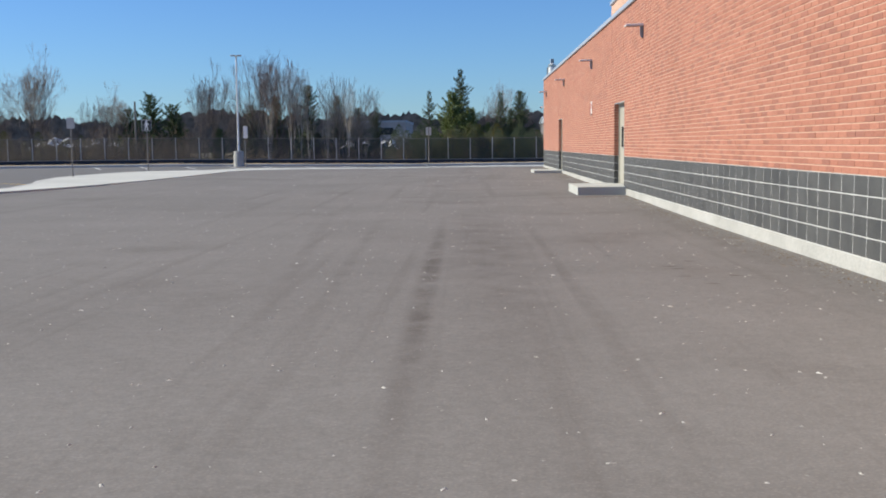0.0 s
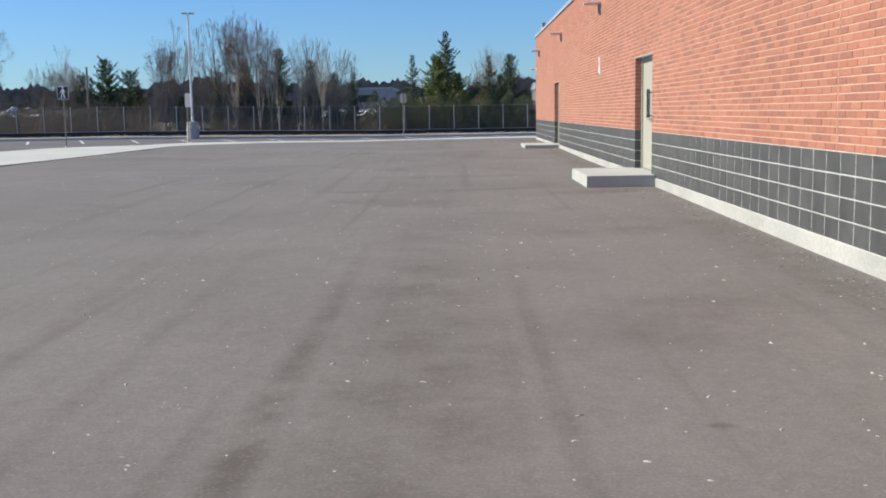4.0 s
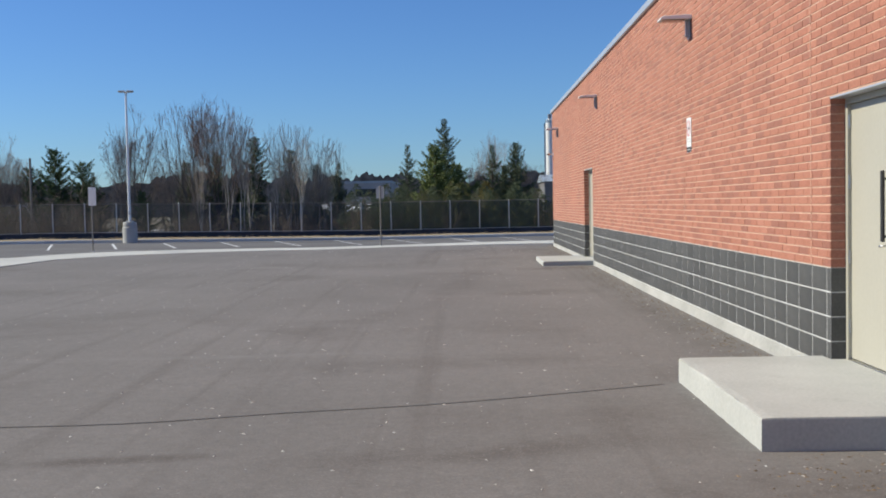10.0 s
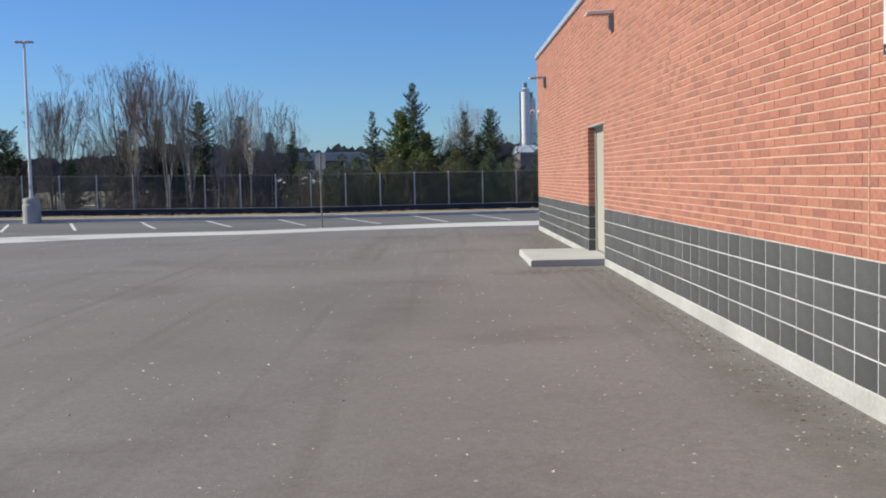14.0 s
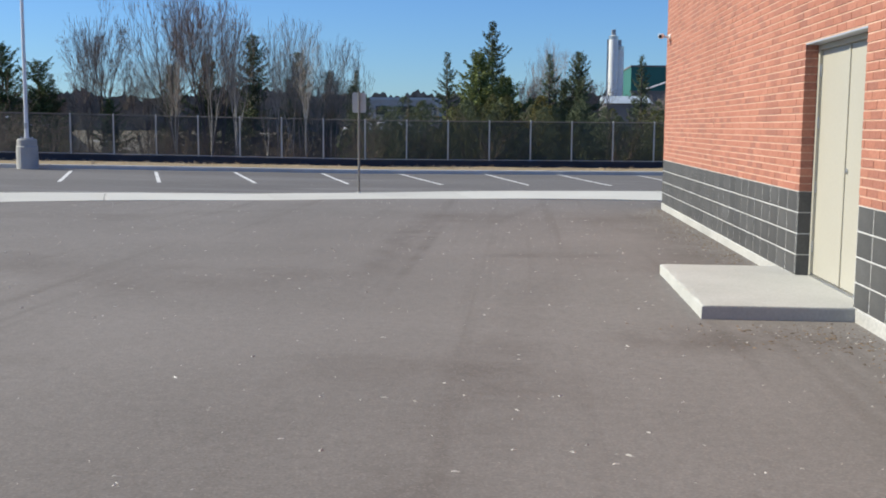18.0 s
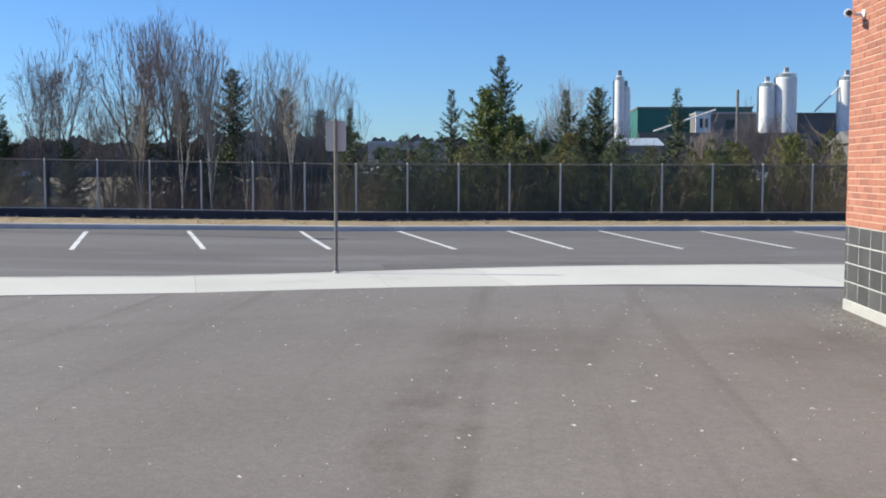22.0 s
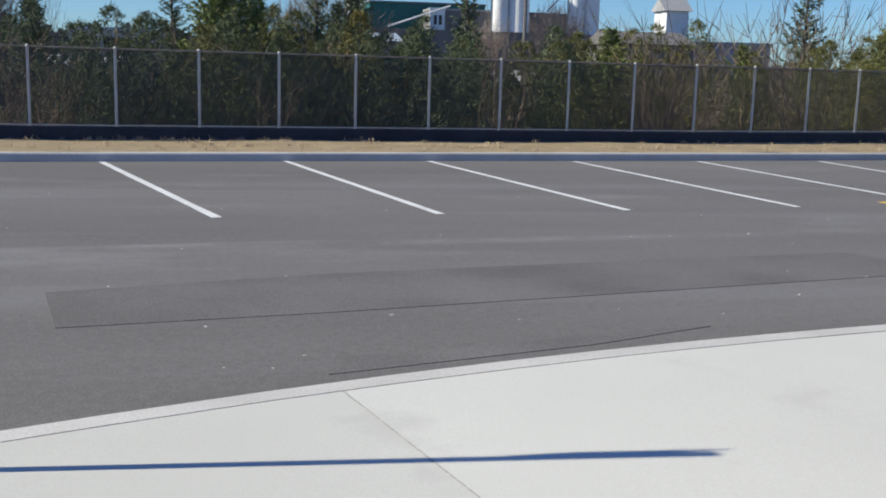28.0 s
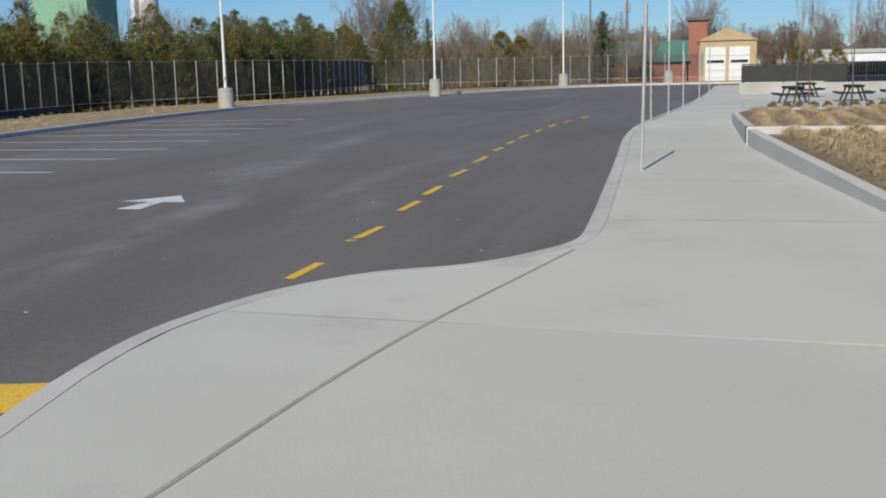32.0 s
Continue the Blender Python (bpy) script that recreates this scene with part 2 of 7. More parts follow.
STAINS_YARD = [  # place, turn, half length and width, strength: tyre trails, damp patches and worn strips
    (-1.64, 9.0, 90.5, 8.5, 0.13, 1.15), (-1.0, 11.5, 91, 10.0, 0.62, 0.55), (-1.05, 11.0, 90, 8.0, 0.09, 0.5), (-3.3, 12.0, 95, 9.0, 0.13, 0.35), (-2.6, 11.0, 92, 9.0, 0.1, 0.35), (-0.3, 10.5, 90, 9.0, 0.08, 0.35), (0.9, 13.5, 60, 1.8, 0.9, 0.5),
    (0.88, 9.81, 5, 0.10, 0.06, 2.5), (0.91, 9.58, 8, 0.09, 0.05, 2.5), (0.86, 8.95, 2, 0.09, 0.05, 2.5), (1.01, 8.39, 5, 0.08, 0.05, 2.2), (1.35, 8.98, 0, 0.08, 0.05, 1.8), (1.17, 10.29, 0, 0.08, 0.05, 2.0), (0.38, 10.93, 0, 0.08, 0.05, 1.5), (-1.55, 49.0, 90, 4.5, 0.28, 0.7), (-1.2, 48.0, 90, 4.0, 0.1, 0.7), (0.0, 53.3, 79, 4.0, 0.16, 0.35), (0.3, 47.2, 5, 0.9, 0.3, 0.6), (-0.4, 39.0, 84, 8.0, 0.4, 0.4),
    (1.6, 24.0, 8, 1.1, 0.5, 0.85), (-0.2, 25.0, 12, 1.6, 0.35, 0.6), (1.6, 42.4, 0, 1.2, 0.4, 0.7), (2.2, 33.0, 90, 8.5, 0.42, 0.55), (2.2, 14.0, 90, 9.0, 0.5, 0.6), (2.1, 49.0, 90, 4.5, 0.5, 0.55),
    (-0.5, 28.6, 10, 2.6, 0.5, 0.45), (0.9, 18.4, 20, 1.6, 0.6, 0.45), (-2.6, 24.9, 8, 0.9, 0.14, 0.9), (-1.8, 32.5, 60, 3.0, 0.6, 0.4), (1.2, 36.4, 15, 1.8, 0.6, 0.45), (-6.5, 31.0, 20, 2.2, 0.2, 0.6), (-4.2, 53.0, 25, 1.8, 0.3, 0.5), (2.0, 52.5, 100, 1.8, 0.5, 0.5)]
PALE_YARD = [(-4.5, 2.6, 2, 9.5, 3.6, 0.35), (-7.0, 33.0, 80, 9.0, 3.0, 0.22), (-4.6, 44.0, 82, 7.0, 1.6, 0.15), (-2.6, 53.5, 12, 5.0, 1.2, 0.35), (-3.5, 29.2, 4, 4.0, 0.18, 0.5)]
DUST_LOT = [(10.0, 64.4, 12, 4.6, 0.5, 0.55), (14.6, 63.9, 10, 4.2, 0.35, 0.6), (21.5, 65.5, 8, 4.0, 0.6, 0.6), (7.0, 63.9, 12, 3.0, 0.22, 0.6), (0.5, 64.6, 6, 5.0, 0.2, 0.4), (28.0, 66.5, 6, 4.5, 0.5, 0.5),
            (-2.5, 64.4, 8, 2.6, 0.12, 0.5), (34.0, 69.0, 4, 5.0, 0.6, 0.4), (18.5, 62.9, 5, 3.5, 0.3, 0.4)]
M_ASPHALT = mat("yard_asphalt", (0.163, 0.152, 0.143), (0.212, 0.198, 0.188), scale=0.22, rough=0.92, bump=0.14, fine=60,
                spot=(0.126, 0.111, 0.101), spot_scale=0.3, spot_at=0.55, spot_soft=0.26, fine_amt=0.12, spec=0.25,
                tracks=(0.124, 0.110, 0.100), track_stretch=(3.2, 0.06, 1), track_at=0.545, track_soft=0.24, chips=(0.30, 0.275, 0.255), detail=9, gravel=0.10,
                stains=[((0.098, 0.084, 0.075), STAINS_YARD), ((0.235, 0.226, 0.217), PALE_YARD)])
M_LOT = mat("lot_asphalt", (0.127, 0.120, 0.116), (0.178, 0.170, 0.165), scale=0.25, rough=0.9, bump=0.25, fine=95,
            spot=(0.24, 0.235, 0.235), spot_scale=0.45, spot_at=0.58, spot_soft=0.22, stretch=(0.35, 1.1, 1), fine_amt=0.18, spec=0.25,
            tracks=(0.20, 0.198, 0.202), track_stretch=(0.05, 0.8, 1), track_at=0.55, track_soft=0.2, chips=(0.24, 0.235, 0.23), detail=9, gravel=0.10,
            stains=[((0.30, 0.295, 0.30), DUST_LOT)])
M_PATCH = mat("patch_asphalt", (0.119, 0.113, 0.110), (0.165, 0.158, 0.154), scale=0.8, rough=0.92, bump=0.5, fine=80, spec=0.25)
M_CONC = mat("pavement_concrete", (0.525, 0.520, 0.480), (0.585, 0.58, 0.535), scale=0.5, rough=0.85, bump=0.12, fine=120,
             spot=(0.44, 0.425, 0.40), spot_scale=0.9, spot_at=0.6, spot_soft=0.2, spread=0.05, fine_amt=0.06, spec=0.3)
M_KERB = mat("kerb_concrete", (0.46, 0.445, 0.42), (0.58, 0.565, 0.54), scale=1.3, rough=0.88, bump=0.2, fine=70, spread=0.05, fine_amt=0.1)
M_STEP = mat("step_concrete", (0.40, 0.40, 0.375), (0.49, 0.488, 0.46), scale=1.2, rough=0.88, bump=0.2, fine=45,
             spot=(0.34, 0.33, 0.30), spot_scale=1.6, spot_at=0.64, spot_soft=0.2, fine_amt=0.08)
M_BASE = mat("base_concrete", (0.345, 0.34, 0.32), (0.47, 0.46, 0.435), scale=0.9, rough=0.88, bump=0.25, fine=40,
             spot=(0.28, 0.265, 0.24), spot_scale=2.2, spot_at=0.62, spot_soft=0.2, fine_amt=0.12)
M_BLOCK = mat("dark_glazed_block", (0.058, 0.058, 0.058), (0.086, 0.085, 0.082), scale=4.0, rough=0.6, bump=0.1, fine=50, spread=0.16, fine_amt=0.16)
M_MORTAR = mat("mortar", (0.50, 0.315, 0.235), (0.58, 0.385, 0.295), scale=2.0, rough=0.95, bump=0.2, fine=80)
M_MORTAR2 = mat("block_mortar", (0.44, 0.44, 0.43), (0.58, 0.58, 0.57), scale=2.0, rough=0.95, bump=0.2, fine=80)
M_BRICK = brick_material("orange_brick", [(0.39, 0.162, 0.108), (0.375, 0.151, 0.101), (0.41, 0.173, 0.117), (0.33, 0.135, 0.094), (0.30, 0.126, 0.090)],
                         [0.3, 0.24, 0.16, 0.18, 0.12])
M_BRICK_FAR = brick_material("far_brick", [(0.36, 0.150, 0.112), (0.33, 0.135, 0.10), (0.38, 0.165, 0.12), (0.30, 0.125, 0.095), (0.27, 0.115, 0.092)],
                             [0.3, 0.25, 0.2, 0.15, 0.1])
M_DOOR = mat("cream_steel_door", (0.405, 0.385, 0.325), (0.44, 0.42, 0.355), scale=0.8, rough=0.45, bump=0.03, fine=30, fine_amt=0.03)
M_FRAME = mat("door_frame_steel", (0.39, 0.37, 0.31), (0.43, 0.41, 0.345), scale=1.5, rough=0.5, bump=0.03, fine=30, fine_amt=0.04)
M_STEEL = mat("brushed_steel", (0.45, 0.45, 0.44), (0.55, 0.55, 0.54), scale=6, rough=0.35, metal=1.0, bump=0.05, fine=90, fine_amt=0.1)
M_GALV = mat("galvanised_steel", (0.42, 0.425, 0.425), (0.54, 0.545, 0.54), scale=7, rough=0.5, metal=0.3, bump=0.05, fine=60, fine_amt=0.12)
M_POST = mat("weathered_fence_post", (0.46, 0.46, 0.44), (0.58, 0.58, 0.56), scale=7, rough=0.6, metal=0.2, bump=0.05, fine=60, fine_amt=0.12)
M_FLASH = mat("roof_flashing", (0.42, 0.45, 0.50), (0.48, 0.51, 0.56), scale=1.2, rough=0.4, metal=0.3, bump=0.03, fine=40, fine_amt=0.05)
M_LIGHTGREY = mat("painted_grey_metal", (0.42, 0.42, 0.41), (0.48, 0.48, 0.47), scale=3, rough=0.5, bump=0.03, fine=40, fine_amt=0.06)
M_WHITE = mat("white_paint", (0.70, 0.71, 0.72), (0.78, 0.78, 0.78), scale=1.6, rough=0.55, bump=0.04, fine=40, fine_amt=0.05)
M_BLACK = mat("black_paint", (0.018, 0.018, 0.02), (0.03, 0.03, 0.032), scale=3, rough=0.5, bump=0.03, fine=40, fine_amt=0.1)
M_RUST = mat("rusty_iron", (0.075, 0.045, 0.033), (0.12, 0.075, 0.055), scale=6, rough=0.8, metal=0.2, bump=0.2, fine=40, fine_amt=0.2)
M_RED = mat("sign_red", (0.45, 0.03, 0.03), (0.5, 0.04, 0.04), scale=4, rough=0.5, bump=0, fine=40, fine_amt=0.05)
M_EDGE = mat("dark_edging", (0.022, 0.024, 0.034), (0.04, 0.042, 0.055), scale=1.5, rough=0.7, bump=0.1, fine=30)
M_POLE = mat("weathered_steel_pole", (0.15, 0.14, 0.13), (0.23, 0.215, 0.20), scale=5, rough=0.6, metal=0.2, bump=0.05, fine=50, fine_amt=0.12)
M_JOINT = mat("joint_shadow_line", (0.37, 0.36, 0.335), (0.44, 0.43, 0.40), scale=6, rough=0.95, bump=0.1, fine=60)
M_SEAL = mat("joint_sealant", (0.31, 0.295, 0.275), (0.38, 0.365, 0.34), scale=3, rough=0.9, bump=0.2, fine=60)
M_LINE = mat("worn_white_line", (0.60, 0.60, 0.59), (0.70, 0.70, 0.69), scale=1.5, rough=0.8, bump=0.2, fine=50,
             spot=(0.22, 0.22, 0.225), spot_scale=5, spot_at=0.63, spot_soft=0.1, fine_amt=0.15)
M_YELLOW = mat("worn_yellow_line", (0.70, 0.43, 0.04), (0.80, 0.52, 0.07), scale=1.5, rough=0.8, bump=0.2, fine=50,
               spot=(0.17, 0.155, 0.13), spot_scale=3.2, spot_at=0.545, spot_soft=0.07, fine_amt=0.15)
M_GRASS = mat("dry_grass", (0.25, 0.19, 0.11), (0.35, 0.27, 0.16), scale=1.2, rough=0.95, bump=0.6, fine=40,
              spot=(0.16, 0.14, 0.06), spot_scale=0.9, spot_at=0.6, spot_soft=0.15, fine_amt=0.35)
M_BLADE = mat("dry_grass_blades", (0.50, 0.385, 0.25), (0.60, 0.475, 0.32), scale=1.5, rough=0.9, bump=0, fine=30, spread=0.1)
M_MULCH = mat("bark_mulch", (0.16, 0.118, 0.082), (0.27, 0.205, 0.145), scale=5, rough=0.95, bump=0.9, fine=28, fine_amt=0.5)
M_GROUND = mat("rough_ground", (0.10, 0.085, 0.055), (0.19, 0.155, 0.095), scale=0.12, rough=0.95, bump=0.4, fine=9,
               spot=(0.75, 0.78, 0.82), spot_scale=0.06, spot_at=0.62, spot_soft=0.03, fine_amt=0.3)
M_BARK = mat("grey_brown_bark", (0.085, 0.070, 0.060), (0.15, 0.125, 0.105), scale=4, rough=0.9, bump=0.3, fine=30, spread=0.2)
M_BIRCH = mat("pale_bark", (0.33, 0.305, 0.275), (0.46, 0.43, 0.395), scale=3, rough=0.8, bump=0.2, fine=18,
              spot=(0.08, 0.07, 0.06), spot_scale=5, spot_at=0.66, stretch=(1, 1, 0.3))
M_TWIG = mat("bare_twigs", (0.20, 0.158, 0.135), (0.285, 0.235, 0.20), scale=0.4, rough=0.9, bump=0, fine=8, spread=0.25)
M_TWIG_RUST = mat("rusty_twigs", (0.275, 0.17, 0.12), (0.36, 0.235, 0.17), scale=0.4, rough=0.9, bump=0, fine=8, spread=0.25)
M_TWIG_PALE = mat("pale_twigs", (0.27, 0.225, 0.185), (0.38, 0.33, 0.28), scale=0.4, rough=0.9, bump=0, fine=8, spread=0.25)
M_BRUSH = mat("bare_brush", (0.13, 0.098, 0.072), (0.22, 0.17, 0.125), scale=0.3, rough=0.95, bump=0, fine=6, spread=0.35)
M_SPRUCE = foliage("spruce_needles", (0.075, 0.098, 0.056), (0.135, 0.158, 0.088))
M_CEDAR = foliage("cedar_foliage", (0.085, 0.092, 0.033), (0.155, 0.15, 0.055))
M_PINE = foliage("pine_needles", (0.055, 0.085, 0.040), (0.10, 0.14, 0.06))
M_YPINE = foliage("yellow_pine_needles", (0.135, 0.168, 0.056), (0.225, 0.255, 0.092))
M_SNOW = mat("old_snow", (0.62, 0.64, 0.68), (0.75, 0.76, 0.78), scale=1.5, rough=0.7, bump=0.3, fine=20, spot=(0.36, 0.34, 0.32), spot_scale=1.1, spot_at=0.6, spot_soft=0.15)
M_CEDAR_GOLD = foliage("bronzed_foliage", (0.13, 0.115, 0.036), (0.21, 0.165, 0.05))
M_WIRE = mat("black_fence_wire", (0.022, 0.026, 0.028), (0.035, 0.04, 0.042), scale=2, rough=0.55, bump=0, fine=20)
M_RIDGE = mat("far_wooded_ridge", (0.13, 0.115, 0.10), (0.19, 0.165, 0.14), scale=0.02, rough=1.0, bump=0, fine=0.25, fine_amt=0.4, spec=0.0)
M_GREEN = mat("pale_green_cladding", (0.20, 0.37, 0.26), (0.24, 0.42, 0.30), scale=0.3, rough=0.6, bump=0.05, fine=2, fine_amt=0.05)
M_ROOFGREEN = mat("green_metal_roof", (0.09, 0.20, 0.165), (0.12, 0.25, 0.205), scale=0.3, rough=0.5, bump=0.05, fine=2, fine_amt=0.08)
M_TEAL = mat("teal_cladding", (0.02, 0.12, 0.10), (0.03, 0.15, 0.125), scale=0.3, rough=0.6, bump=0.05, fine=2, fine_amt=0.05)
M_SHED = mat("grey_cladding", (0.30, 0.30, 0.31), (0.38, 0.38, 0.39), scale=0.3, rough=0.7, bump=0.05, fine=2, fine_amt=0.08)
M_DARKWALL = mat("dull_grey_cladding", (0.13, 0.125, 0.125), (0.18, 0.172, 0.17), scale=0.3, rough=0.8, bump=0.05, fine=2, fine_amt=0.1)
M_SHEDROOF = mat("blue_grey_roof", (0.30, 0.36, 0.42), (0.42, 0.48, 0.54), scale=0.3, rough=0.6, bump=0.05, fine=2, fine_amt=0.08)
M_DARK = mat("dark_glass", (0.012, 0.015, 0.02), (0.02, 0.024, 0.03), scale=1, rough=0.15, bump=0, fine=5, fine_amt=0.05)
M_TANWALL = mat("tan_masonry", (0.44, 0.33, 0.19), (0.52, 0.40, 0.25), scale=0.6, rough=0.85, bump=0.1, fine=9, fine_amt=0.1)
M_DARKROOF = mat("dark_shingles", (0.11, 0.10, 0.098), (0.16, 0.148, 0.145), scale=0.6, rough=0.9, bump=0.1, fine=9, fine_amt=0.2)
M_VEHICLE = mat("dark_vehicle_paint", (0.015, 0.02, 0.035), (0.02, 0.026, 0.045), scale=1, rough=0.25, bump=0, fine=5, fine_amt=0.05)
M_BINGREEN = mat("green_bin_plastic", (0.012, 0.09, 0.035), (0.018, 0.12, 0.05), scale=1, rough=0.5, bump=0, fine=5, fine_amt=0.05)
M_CHIP = mat("pale_gravel", (0.34, 0.32, 0.295), (0.52, 0.50, 0.465), scale=8, rough=0.9, bump=0, fine=40, spread=0.3)
M_LEAFLIT = mat("leaf_litter", (0.10, 0.07, 0.045), (0.20, 0.14, 0.085), scale=8, rough=0.95, bump=0, fine=40, spread=0.4)


# ---- mesh helpers ----
def mesh_ob(name, verts, faces, material, parent=None, label="", smooth=False):
    me = bpy.data.meshes.new(name)
    me.from_pydata([tuple(map(float, v)) for v in verts], [], [tuple(map(int, f)) for f in faces])
    me.update()
    if material:
        me.materials.append(material)
    if smooth:
        me.shade_smooth()
    ob = new(name, me)
    if parent:
        ob.parent = parent
    if label:
        ob["label"] = label
    return ob


def part(name, bm, material, parent=None, label="", smooth=False):
    me = bpy.data.meshes.new(name)
    bmesh.ops.recalc_face_normals(bm, faces=bm.faces)
    bm.to_mesh(me)
    bm.free()
    me.materials.append(material)
    if smooth:
        me.shade_smooth()
    ob = new(name, me)
    if parent:
        ob.parent = parent
    if label:
        ob["label"] = label
    return ob


def thing(name, at=(0, 0, 0), turn=0, **tags):
    ob = new(name)
    ob.empty_display_size = 0.2
    ob.matrix_basis = pose(*at, 0, 0, turn)
    return tagged(ob, **tags)


def bbox(lo, hi, bevel=0.0, segs=1, bm=None):
    bm = bm or bmesh.new()
    lo, hi = Vector(lo), Vector(hi)
    c, s = (lo + hi) / 2, hi - lo
    r = bmesh.ops.create_cube(bm, size=1, matrix=Matrix.Translation(c) @ Matrix.Diagonal((*s, 1)))
    if bevel:
        es = list({e for v in r["verts"] for e in v.link_edges})
        bmesh.ops.bevel(bm, geom=es, offset=bevel, segments=segs, profile=0.5, affect="EDGES")
    return bm


def tube(points, radii, sides=8, bm=None, cap=True):
    bm = bm or bmesh.new()
    rings = []
    pts = [Vector(p) for p in points]
    for k, p in enumerate(pts):
        d = (pts[min(k + 1, len(pts) - 1)] - pts[max(k - 1, 0)]).normalized()
        q = d.to_track_quat("Z", "Y")
        r = radii[k] if hasattr(radii, "__len__") else radii
        rings.append([bm.verts.new(p + q @ Vector((r * math.cos(a), r * math.sin(a), 0))) for a in (2 * math.pi * i / sides for i in range(sides))])
    for a, b in zip(rings, rings[1:]):
        for i in range(sides):
            bm.faces.new((a[i], a[(i + 1) % sides], b[(i + 1) % sides], b[i]))
    if cap:
        bm.faces.new(rings[0][::-1])
        bm.faces.new(rings[-1])
    return bm


def lathe(profile, sides=20, bm=None, at=(0, 0, 0)):
    bm = bm or bmesh.new()
    o = Vector(at)
    rings = [[bm.verts.new(o + Vector((r * math.cos(a), r * math.sin(a), z))) for a in (2 * math.pi * i / sides for i in range(sides))] for r, z in profile]
    for a, b in zip(rings, rings[1:]):
        for i in range(sides):
            bm.faces.new((a[i], a[(i + 1) % sides], b[(i + 1) % sides], b[i]))
    bm.faces.new(rings[0][::-1])
    bm.faces.new(rings[-1])
    return bm


def prism(poly, z0, z1, bm=None):
    """A slab over a plan outline; z1 may be a function of x, y."""
    bm = bm or bmesh.new()
    top = [bm.verts.new((x, y, z1(x, y) if callable(z1) else z1)) for x, y in poly]
    low = [bm.verts.new((x, y, z0)) for x, y in poly]
    bm.faces.new(top)
    bm.faces.new(low[::-1])
    k = len(poly)
    for i in range(k):
        bm.faces.new((top[i], low[i], low[(i + 1) % k], top[(i + 1) % k]))
    return bm


def lerp_line(pts):
    xs, ys = [p[0] for p in pts], [p[1] for p in pts]
    return lambda x: float(np.interp(x, xs, ys))


def along(pts, step):
    """Points at even steps along a plan line, with the direction there."""
    out, left = [], 0.0
    for (x0, y0), (x1, y1) in zip(pts, pts[1:]):
        d = math.hypot(x1 - x0, y1 - y0)
        s = left
        while s < d:
            out.append((x0 + (x1 - x0) * s / d, y0 + (y1 - y0) * s / d, math.atan2(y1 - y0, x1 - x0)))
            s += step
        left = s - d
    return out


def smooth_line(pts, n=6):
    """A Catmull-Rom line through plan points."""
    p = [pts[0], *pts, pts[-1]]
    out = []
    for i in range(1, len(p) - 2):
        a, b, c, d = (np.array(q, float) for q in p[i - 1:i + 3])
        for k in range(n):
            t = k / n
            out.append(tuple(0.5 * (2 * b + (c - a) * t + (2 * a - 5 * b + 4 * c - d) * t * t + (3 * b - a - 3 * c + d) * t ** 3)))
    return out + [tuple(pts[-1])]


def sweep(line, profile, z_at, name, material, parent=None, label=""):
    """Sweeps a profile of (offset to the left, height) along a plan line."""
    verts, faces = [], []
    m = len(profile)
    for k, (x, y) in enumerate(line):
        x0, y0 = line[max(k - 1, 0)]
        x1, y1 = line[min(k + 1, len(line) - 1)]
        d = math.hypot(x1 - x0, y1 - y0) or 1
        nx, ny = -(y1 - y0) / d, (x1 - x0) / d
        for o, z in profile:
            verts.append((x + nx * o, y + ny * o, z_at(x, y) + z))
    for k in range(len(line) - 1):
        for j in range(m - 1):
            a = k * m + j
            faces.append((a, a + m, a + m + 1, a + 1))
    return mesh_ob(name, verts, faces, material, parent, label)


# ---- levels and plan lines ----
NEAR = smooth_line([(-12.4, 49.2), (-12.15, 49.9), (-11.4, 51.2), (-10.4, 52.4), (-9.3, 53.5), (-7.05, 54.85),
                    (-5.1, 55.42), (-1.95, 56.28), (0.5, 56.75), (2.0, 56.83), (3.2, 56.73), (6.6, 56.59)], 4)
EDGE = smooth_line([(-14.2, 50.7), (-13.6, 52.9), (-12.5, 54.5), (-10.7, 55.9), (-8.2, 56.85), (-4.9, 57.85), (-2, 58.95), (0.2, 59.57),
                    (2.5, 60.02), (4.8, 60.3), (6.8, 60.58), (8.3, 60.85), (9.3, 60.88), (10.35, 60.62), (11.1, 60.15), (11.55, 59.5), (12.25, 59.05),
                    (13.0, 58.82), (14.4, 58.85), (18.3, 59.1), (22.7, 59.38), (28, 59.72), (33, 59.75), (42, 59.2), (55, 58.6), (75, 58.2)], 4)
# the apron beyond the yard's west side: inner and outer edge
APRON_IN = [(-45, -40), (-22.6, 0), (-16.6, 16), (-15, 21), (-13.8, 26.5), (-13.3, 29), (-12.9, 32), (-12.75, 34.5), (-12.6, 38), (-12.55, 41), (-12.5, 44), (-12.5, 46.5), (-12.5, 48), (-12.4, 49.2), (-11.9, 50.4), (-11.2, 51.6), (-10.4, 52.6)]
APRON_OUT = [(-47, -40), (-24.2, 0), (-18, 16), (-16.2, 21), (-15.0, 26.5), (-14.7, 29), (-15.4, 32.4), (-16.2, 34.6), (-17, 38.2), (-17.15, 41), (-17.1, 44), (-16.8, 46.8), (-15.6, 49.0), (-14.2, 50.7), (-13.75, 52.4), (-12.9, 54.0), (-11.5, 55.35)]
PLANT = [(9.2, 56.28), (14.2, 55.81), (24.2, 57.03), (26.2, 57.1), (33, 57.28)]
near_y, edge_y, plant_y = lerp_line(NEAR), lerp_line(EDGE), lerp_line(PLANT)
LOT_Z = -0.15


def rise(x):
    """The land climbs a little to the west."""
    return 0.013 * min(16.0, max(0.0, -6.0 - x))


